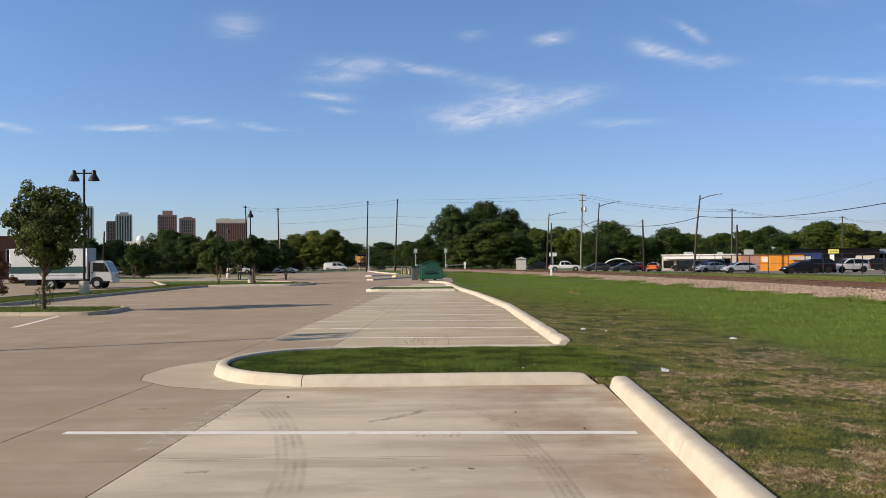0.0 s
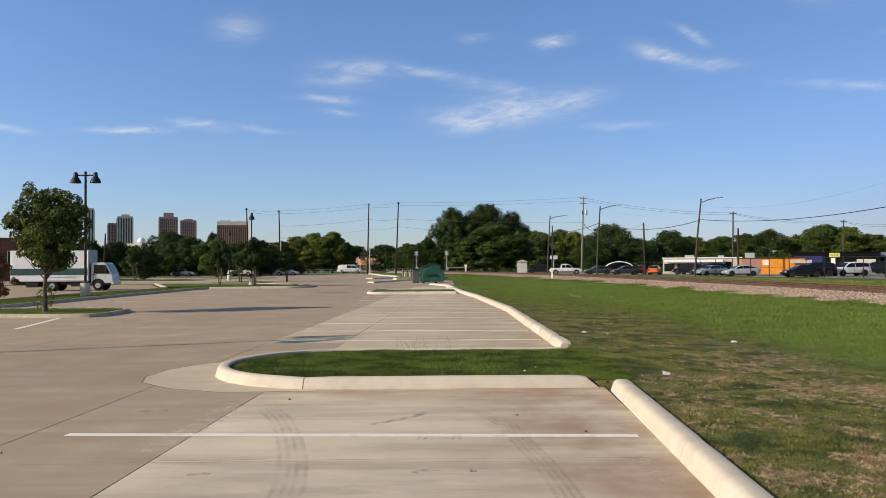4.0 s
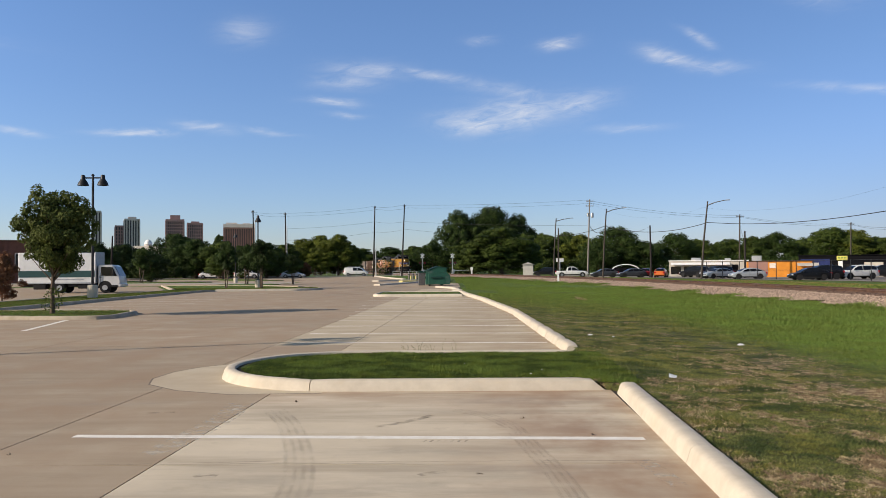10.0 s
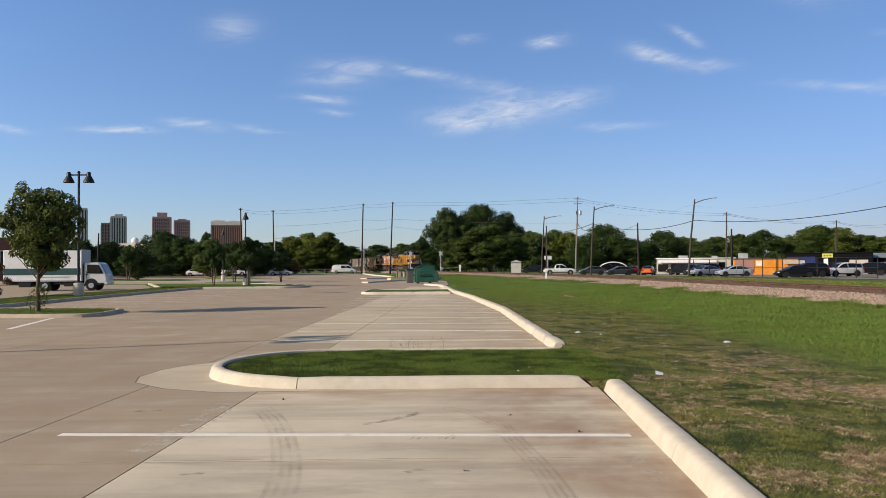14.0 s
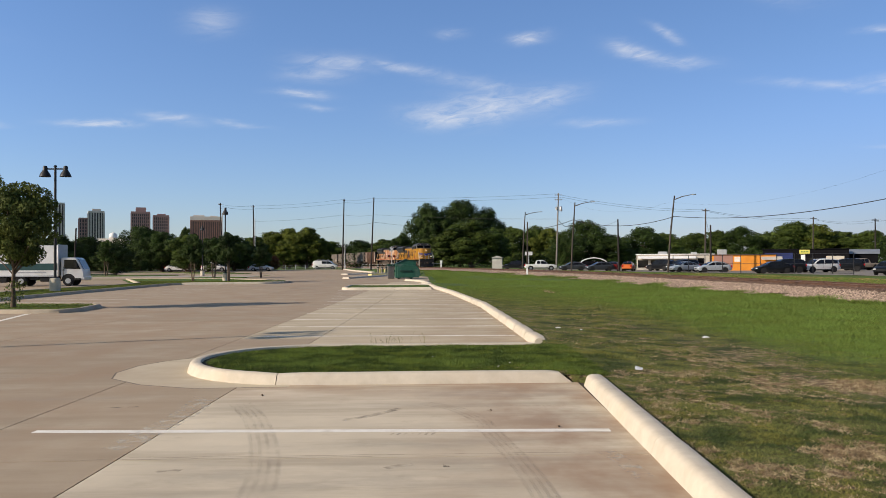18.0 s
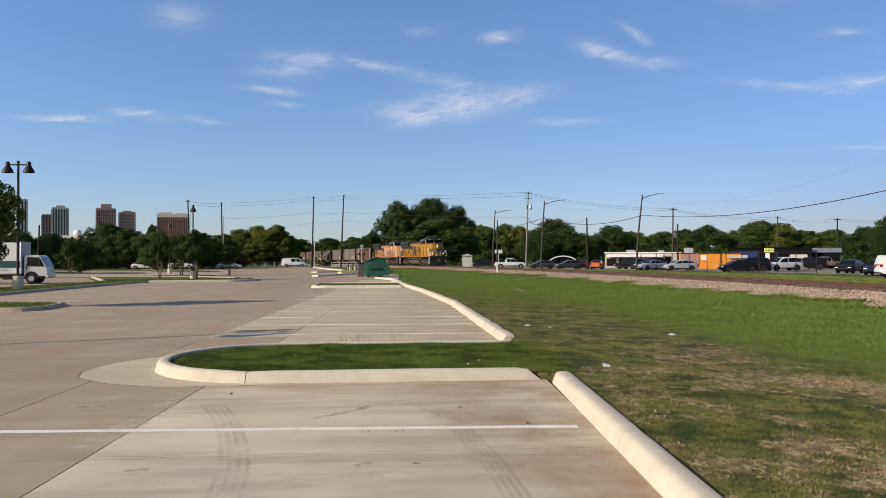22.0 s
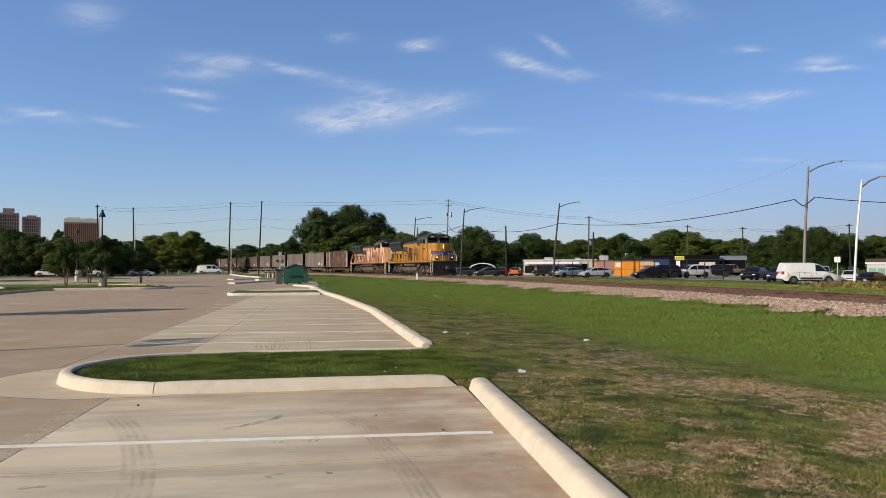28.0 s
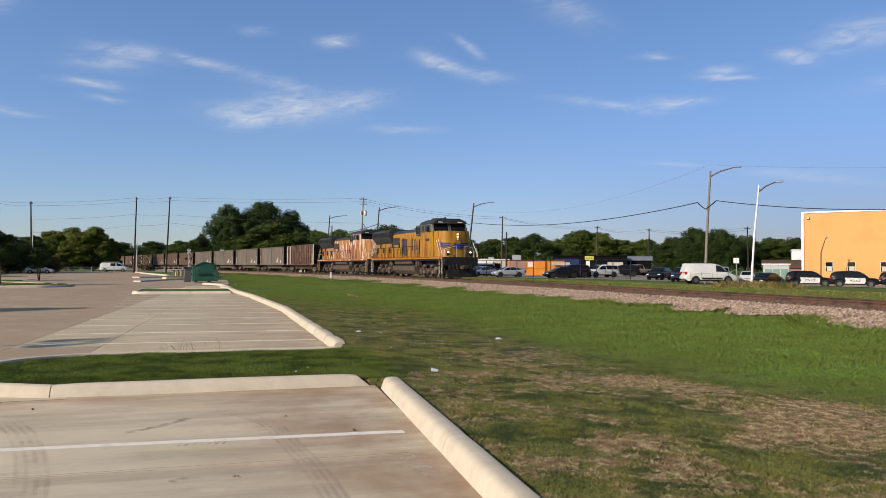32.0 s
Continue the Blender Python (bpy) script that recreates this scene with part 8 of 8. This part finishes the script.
cottage = shed("cottage", "small grey gabled cottage half hidden by trees", -39.6, 184, 4.2, 5, 1.6, -80, GREY_ROOF, GREY_ROOF, "house", rise=1.4)
arch = thing("arched_gate", "white arched gate frame behind parked cars", "gate", m=pose(34.3, 156.3, 0, 0, 0, -13))
part("arch", Shape().tube([(-2.6, 0, 0)] + [(-2.6 + 5.2 * i / 12, 0, 1.3 + 0.95 * math.sin(math.pi * i / 12) ** 0.6) for i in range(13)] + [(2.6, 0, 0)], 0.1, 6), WHITE_PAINT, arch)
part("infill", Shape().box(0, 0.1, 0.85, 5.0, 0.05, 1.5), DARK_WALL, arch)
bill = thing("notice_board", "small white notice on a post", "sign", m=pose(47.2, 65.4, 0, 0, 0, -38))
part("post", Shape().tube([(0, 0, 0), (0, 0, 2.4)], 0.03, 6), STEEL_GREY, bill)
part("panel", Shape().box(0, 0, 2.15, 0.5, 0.03, 0.5, 0.01), WHITE_PAINT, bill)
bill2 = copy_thing(bill, pose(23.5, 171, 0, 0, 0, 0) @ Matrix.Diagonal((3.2, 1, 1.55, 1)))
bill2["label"] = "white board on a post before dark trees"

# ---------------------------------------------------------------- bin, hydrant, signals, markers
BIN_GREEN = material("green_bin_paint", (0.020, 0.085, 0.058), (0.014, 0.062, 0.043), 2.5, 0.5, spots=(0.05, 0.09, 0.075), spot_scale=1.5, spot_lo=0.55, spot_hi=0.7)
BIN_DARK = material("dark_green_lid", (0.012, 0.045, 0.035), rough=0.5)


def skip():
    t = thing("dumpster", "dark green steel dumpster with sloping lid", "dumpster", m=pose(-1.42, 77.0, 0.02, 0, 0, 4) @ Matrix.Diagonal((0.98, 1.0, 0.92, 1)))
    part("body", Shape().prism([(-0.95, 0.12), (0.75, 0.12), (1.0, 0.6), (1.0, 1.35), (-0.95, 1.6), (-0.95, 0.12)][:5], -1.25, 0.75, "y", 0.03), BIN_GREEN, t)
    part("hopper", Shape().prism([(-0.75, 0.15), (1.32, 0.15), (1.42, 0.5), (1.38, 1.05), (1.1, 1.35), (-0.75, 1.35)], -1.3, -0.2, "y", 0.03), BIN_GREEN, t)
    part("lid", Shape().prism([(-1.2, 1.45), (0.1, 2.05), (1.15, 1.85), (1.15, 1.78), (0.1, 1.97), (-1.2, 1.38)], -1.0, 1.0, "y"), BIN_DARK, t)
    part("upper_body", Shape().prism([(-1.1, 1.3), (1.05, 1.3), (1.05, 1.8), (0.1, 1.98), (-1.1, 1.42)], -0.95, 0.95, "y", 0.02), BIN_GREEN, t)
    part("lift_pocket", Shape().box(0.05, -1.33, 0.85, 1.1, 0.14, 0.2, 0.03), BIN_DARK, t)
    part("lift_pocket", Shape().box(-1.0, -0.6, 0.85, 0.16, 0.7, 0.2, 0.03), BIN_DARK, t)
    for x in (-0.6, 0.6):
        for y in (-0.9, 0.5):
            part("caster", Shape().lathe([(0.02, -0.04), (0.1, -0.04), (0.1, 0.04), (0.02, 0.04)], x, y, 0.1, 10, "y"), UNDER, t)
    return t


skip()
box = thing("utility_box", "small grey-green utility box beside a dumpster", "utility box", m=pose(-2.78, 78.4, 0.02, 0, 0, 6))
part("body", Shape().box(0, 0, 0.62, 0.62, 0.8, 1.24, 0.03), STEEL_DULL, box)
part("cap", Shape().prism([(-0.36, 1.24), (0.36, 1.24), (0.36, 1.36), (-0.36, 1.44)], -0.45, 0.45, "y"), BIN_DARK, box)
YELLOW_KERB = material("yellow_kerb_paint", (0.62, 0.52, 0.20), (0.55, 0.46, 0.2), 4, 0.7)
kerb([(-5.6, 94.6), (-3.8, 95.8)], "yellow-painted kerb end by the bin pad", w=0.9, h=0.25, seg=8, name="yellow_kerb", mat=YELLOW_KERB)


def backflow(x, y):
    t = thing("backflow_valve", "pale pipework of a backflow valve with yellow bollards", "valve", m=pose(x, y, 0.05) @ Matrix.Scale(0.62, 4))
    for k in range(3):
        part("pipe", Shape().tube([(-0.9 + 0.9 * k, 0, 0), (-0.9 + 0.9 * k, 0, 1.15), (-0.7 + 0.9 * k, 0, 1.3)], 0.16, 8), POLE_GREY, t)
        part("valve_wheel", Shape().lathe([(0.02, 0), (0.3, 0.0), (0.3, 0.14), (0.02, 0.2)], -0.9 + 0.9 * k, 0, 1.3, 12), BIN_DARK, t)
    part("bollard", Shape().tube([(-0.4, -1.0, 0), (-0.4, -1.0, 1.0)], 0.12, 10), YELLOW_KERB, t)
    part("bollard", Shape().tube([(0.7, -1.0, 0), (0.7, -1.0, 1.0)], 0.12, 10), YELLOW_KERB, t)
    return t


backflow(-5.2, 112)


def signal(x, y, turn):
    t = thing("crossing_signal", "railway crossing signal mast with red lamps", "crossing signal", "crossing signals", m=pose(x, y, 0, 0, 0, turn))
    part("base", Shape().box(0, 0, 0.3, 0.5, 0.5, 0.6, 0.05), STEEL_GREY, t)
    part("mast", Shape().tube([(0, 0, 0.5), (0, 0, 5.3)], 0.09, 8), STEEL_GREY, t)
    cb = part("crossbuck", Shape().box(0, -0.1, 4.6, 1.2, 0.03, 0.22, 0.0, pose(0, 0, 4.6, 0, 45, 0) @ pose(0, 0, -4.6)).box(0, -0.12, 4.6, 1.2, 0.03, 0.22, 0.0, pose(0, 0, 4.6, 0, -45, 0) @ pose(0, 0, -4.6)), WHITE_PAINT, t)
    part("cross_arm", Shape().tube([(-0.75, -0.08, 3.0), (0.75, -0.08, 3.0)], 0.05, 6), STEEL_GREY, t)
    for sgn in (-1, 1):
        part("lamp_disc", Shape().lathe([(0.02, 0), (0.3, 0), (0.3, -0.05), (0.02, -0.06)], 0.6 * sgn, -0.12, 3.0, 14, "y"), BLACK_PAINT, t)
        part("lamp_lens", Shape().lathe([(0.02, 0), (0.12, 0), (0.02, -0.05)], 0.6 * sgn, -0.19, 3.0, 10, "y"), RED_LENS, t)
    part("gate_arm", Shape().tube([(0.2, -0.3, 1.2), (4.5, -0.3, 1.3)], [0.06, 0.03], 6), WHITE_PAINT, t)
    part("gate_box", Shape().box(0.1, -0.25, 1.1, 0.6, 0.5, 0.8, 0.05), STEEL_GREY, t)
    return t


signal(-6.4, 186, 14)
signal(0.6, 186, 14)


def marker(x, y, h, r, label, name="marker_post"):
    t = thing(name, label, "post", m=pose(x, y, 0))
    part("post", Shape().box(0, 0, h / 2, r * 2, r * 0.7, h, 0.02), WHITE_PAINT, t)
    part("cap", Shape().box(0, 0, h + 0.02, r * 2.2, r * 0.9, 0.05, 0.01), STEEL_GREY, t)
    return t


marker(12.1, 89.5, 0.85, 0.10, "white marker post in the grass")
m2 = marker(4.5, 165, 1.7, 0.16, "white sign on a post by the track")
part("panel", Shape().box(0, -0.1, 1.6, 0.5, 0.05, 0.65, 0.02), WHITE_PAINT, m2)


def fence(pts, h, label, step, name="fence", mat=BLACK_PAINT):
    """A steel fence: posts, rails and wires between."""
    t = thing(name, label, "fence")
    run = []
    for a, b in zip(pts, pts[1:]):
        a, b = Vector((*a, 0)), Vector((*b, 0))
        n = max(1, round((b - a).length / step))
        run += [a.lerp(b, i / n) for i in range(n)]
    run.append(Vector((*pts[-1], 0)))
    for p in run:
        part("fence_post", Shape().tube([(p.x, p.y, 0), (p.x, p.y, h)], 0.05, 6), mat, t)
    for z in (h - 0.06, h * 0.5, 0.15):
        part("fence_rail", Shape().tube([(p.x, p.y, z) for p in run], 0.022, 5), mat, t)
    return t


fence([(36.5, 114), (42.5, 98.5), (46.6, 84.5)], 2.4, "dark steel post fence before the shops", 3.2)
fence([(-36, 188), (-17.5, 190)], 1.1, "low white rail fence by the crossing", 2.4, mat=STEEL_GREY)
fence([(-14, 196), (-6, 192)], 1.1, "low pale rail fence by the track", 2.4, mat=STEEL_GREY)

# litter on the grass and lot
for x, y, w, turn in ((5.85, 16.25, 0.15, 20), (2.98, 10.85, 0.2, 70), (3.05, 17.6, 0.12, 10), (3.5, 17.3, 0.08, 50), (1.1, 11.2, 0.035, 0), (1.3, 11.6, 0.03, 40), (0.2, 12.4, 0.03, 80)):
    s = Shape()
    s.v = [(-w / 2, -w / 4, 0.03), (w / 2, -w / 4, 0.033), (w / 2, w / 4, 0.03 + w * 0.15), (0, w / 4, 0.03 + w * 0.22), (-w / 2, w / 5, 0.035)]
    s.f = [(0, 1, 2, 3), (0, 3, 4)]
    o = solo("litter", s, PAPER, "crumpled white paper litter on the grass", "litter")
    o.matrix_basis = pose(x, y, 0.12 if y < 15 and x < 2 else swell(x, y) + 0.015, 0, 0, turn)
for x, y in ((-1.9, 9.75), (0.75, 8.6), (-5.6, 9.0), (0.2, 6.3), (1.35, 7.75), (-3.9, 7.0)):
    s = Shape()
    leaf_cloud(s, [(0, 0, 0.008, 0.025, 0.006)], 4, 0.016, random.Random(x))
    o = solo("dead_leaf", s, BARK, "small dry leaf litter on the concrete", "leaf", smooth=False, fix=False)
    o.matrix_basis = pose(x, y, LOT_Z)

# ---------------------------------------------------------------- grass
GRASS = grassmat("grass_blades", (0.195, 0.202, 0.062), (0.070, 0.096, 0.031), (0.154, 0.232, 0.047), (0.50, 0.40, 0.24), (0.24, 0.165, 0.095), -0.035, island=0.28, trans=0.25)
TURF = grassmat("island_turf", (0.125, 0.175, 0.036), (0.055, 0.082, 0.020), (0.125, 0.175, 0.036), (0.28, 0.21, 0.12), (0.11, 0.08, 0.045), -0.10, island=0.32, trans=0.25)


def inside(x, y, poly):
    c = False
    for (ax, ay), (bx, by) in zip(poly, poly[1:] + poly[:1]):
        if (ay > y) != (by > y) and x < ax + (y - ay) / (by - ay) * (bx - ax):
            c = not c
    return c


def blades(name, label, n, place, size, mat, seed):
    rnd = random.Random(seed)
    V, F = [], []
    while len(F) < n:
        p = place(rnd)
        if p is None:
            continue
        x, y, z = p
        h = size(x, y) * rnd.uniform(0.5, 1.35)
        a, lean = rnd.uniform(0, 6.283), rnd.uniform(0.5, 2.2) * h
        w = 0.0022 + h * 0.04 + 0.00028 * math.hypot(x, y)
        c, s_ = math.cos(a), math.sin(a)
        i = len(V)
        b = rnd.uniform(0, 6.283)
        V += [(x - c * w, y - s_ * w, z), (x + c * w, y + s_ * w, z), (x + math.cos(b) * lean, y + math.sin(b) * lean, z + h)]
        F.append((i, i + 1, i + 2))
    s = Shape()
    s.v, s.f = V, F
    return solo(name, s, mat, label, "grass", kind="stuff", smooth=False, fix=False)


def field(rnd):
    r = 4.2 + 46 * rnd.random() ** 1.9
    a = radians(rnd.uniform(2, 50))
    x, y = r * math.sin(a), r * math.cos(a)
    if x < kx(y) + (0.27 if y < 10.5 or y > 15.2 else -3 if y > 14.4 else 0.1) or x > 16.9 or y > 52:
        return None
    if 10.5 < y < 14.4 and x < 2.25:
        return None
    dry = noise.noise((x * 0.42, y * 0.42, 2.0))
    if rnd.random() < 0.25 + 0.5 * max(0, dry):
        return None
    return x, y, swell(x, y)


def island_spot(rnd):
    x, y = rnd.uniform(-3.5, 2.6), rnd.uniform(10.42, 14.4)
    if not inside(x, y, isle) or (x < -2.0 and math.hypot(x + 1.55, y - 12.52) > 1.67 + 0.05 * noise.noise((x * 9, y * 9, 1))):
        return None
    return x, y, 0.11


def left_spot(rnd):
    poly = inset_poly(ISLE_A, 0.20) if rnd.random() < 0.5 else inset_poly(ISLE_B, 0.22)
    x, y = rnd.uniform(-24, -9), rnd.uniform(24, 68)
    if not inside(x, y, poly):
        return None
    return x, y, 0.12


def tuft_size(x, y):
    return 0.014 + 0.034 * max(0, noise.noise((x * 0.8, y * 0.8, 8.0))) + 0.05 * min(1.0, max(0.0, (x - 6.5 + (y - 14) * 0.25) / 6))


blades("field_grass", "rough green and straw-coloured grass", 470000, field, tuft_size, GRASS, 1)


def far_field(rnd):
    x, y = rnd.uniform(-3, 17), 44 + 90 * rnd.random() ** 1.4
    if x < kx(min(y, 63)) + 0.6 or x > on_track(y + 60)[0] - 2.2 or (y > 92 and x < -3 + 0):
        return None
    if 64 < y < 90 and x < 1.4:
        return None
    return x, y, 0.0


def verge(rnd):
    """Rough tufts over the toe of the ballast and along the street."""
    d = 68 + 150 * rnd.random() ** 1.3
    x, y, h = on_track(d)
    if rnd.random() < 0.7:
        u = -toe(y) - rnd.uniform(-0.5, 0.9)
        if noise.noise((y * 0.9, 9, 2)) + 0.45 < rnd.random() * 0.6:
            return None
    else:
        u = 2.6 + 14 * rnd.random()
    return x + u * math.cos(radians(h)), y - u * math.sin(radians(h)), 0.0


blades("distant_grass", "bright green grass running to the track", 130000, far_field, lambda x, y: 0.05, GRASS, 6)
blades("verge_grass", "taller rough grass along the ballast", 120000, verge, lambda x, y: 0.10 + 0.26 * max(0, noise.noise((x * 0.4, y * 0.4, 4))), GRASS, 7)
blades("island_grass", "thick dark green island turf", 95000, island_spot, lambda x, y: 0.030 + 0.025 * max(0, noise.noise((x * 1.5, y * 1.5, 6))), TURF, 2)
LAWN = grassmat("mown_lawn", (0.125, 0.158, 0.036), (0.085, 0.110, 0.026), (0.125, 0.162, 0.036), (0.30, 0.23, 0.12), (0.14, 0.10, 0.055), 0.30, island=0.2, trans=0.25)
blades("far_island_grass", "mown green grass on far islands", 60000, left_spot, lambda x, y: 0.026, LAWN, 3)


def weeds():
    rnd = random.Random(4)
    s = Shape()
    for i in range(26):
        x, y, h = rnd.uniform(-0.9, 0.15), rnd.uniform(14.45, 14.9), rnd.uniform(0.08, 0.24)
        s.tube([(x, y, 0.1), (x + rnd.uniform(-0.03, 0.03), y, 0.1 + h * 0.6), (x + rnd.uniform(-0.08, 0.08), y, 0.1 + h)], [0.0022, 0.0016, 0.002], 3)
    solo("weeds", s, GRASS, "thin dry weed stalks along the kerb", "weeds", kind="stuff", fix=False)


DRY = grassmat("dry_verge", (0.20, 0.20, 0.055), (0.12, 0.12, 0.036), (0.19, 0.19, 0.055), (0.46, 0.33, 0.14), (0.30, 0.21, 0.095), 0.46, island=0.35, trans=0.2)


def verge_weeds(rnd):
    k = 0.2 + 0.5 * rnd.random()
    return 37.2 + 3.4 * k + rnd.gauss(0, 0.6), 55.5 - 9 * k + rnd.gauss(0, 0.8), 0.0


blades("verge_weeds", "tall dry yellow weeds beside the street", 1500, verge_weeds, lambda x, y: 0.45, DRY, 11)


def street_verge(rnd):
    """The dry strip between the track and the street."""
    d = 85 + 75 * rnd.random() ** 1.2
    x, y, h = on_track(d)
    u = 3.2 + 17 * rnd.random()
    px_, py_ = x + u * math.cos(radians(h)), y - u * math.sin(radians(h))
    if math.hypot(px_, py_) > lerp(math.degrees(math.atan2(px_, py_)), EDGE) - 0.9:
        return None
    return px_, py_, 0.0


blades("street_verge_grass", "dry olive grass between track and street", 60000, street_verge, lambda x, y: 0.06, DRY, 12)
weeds()
ballast_stones()
slabs()
motions()
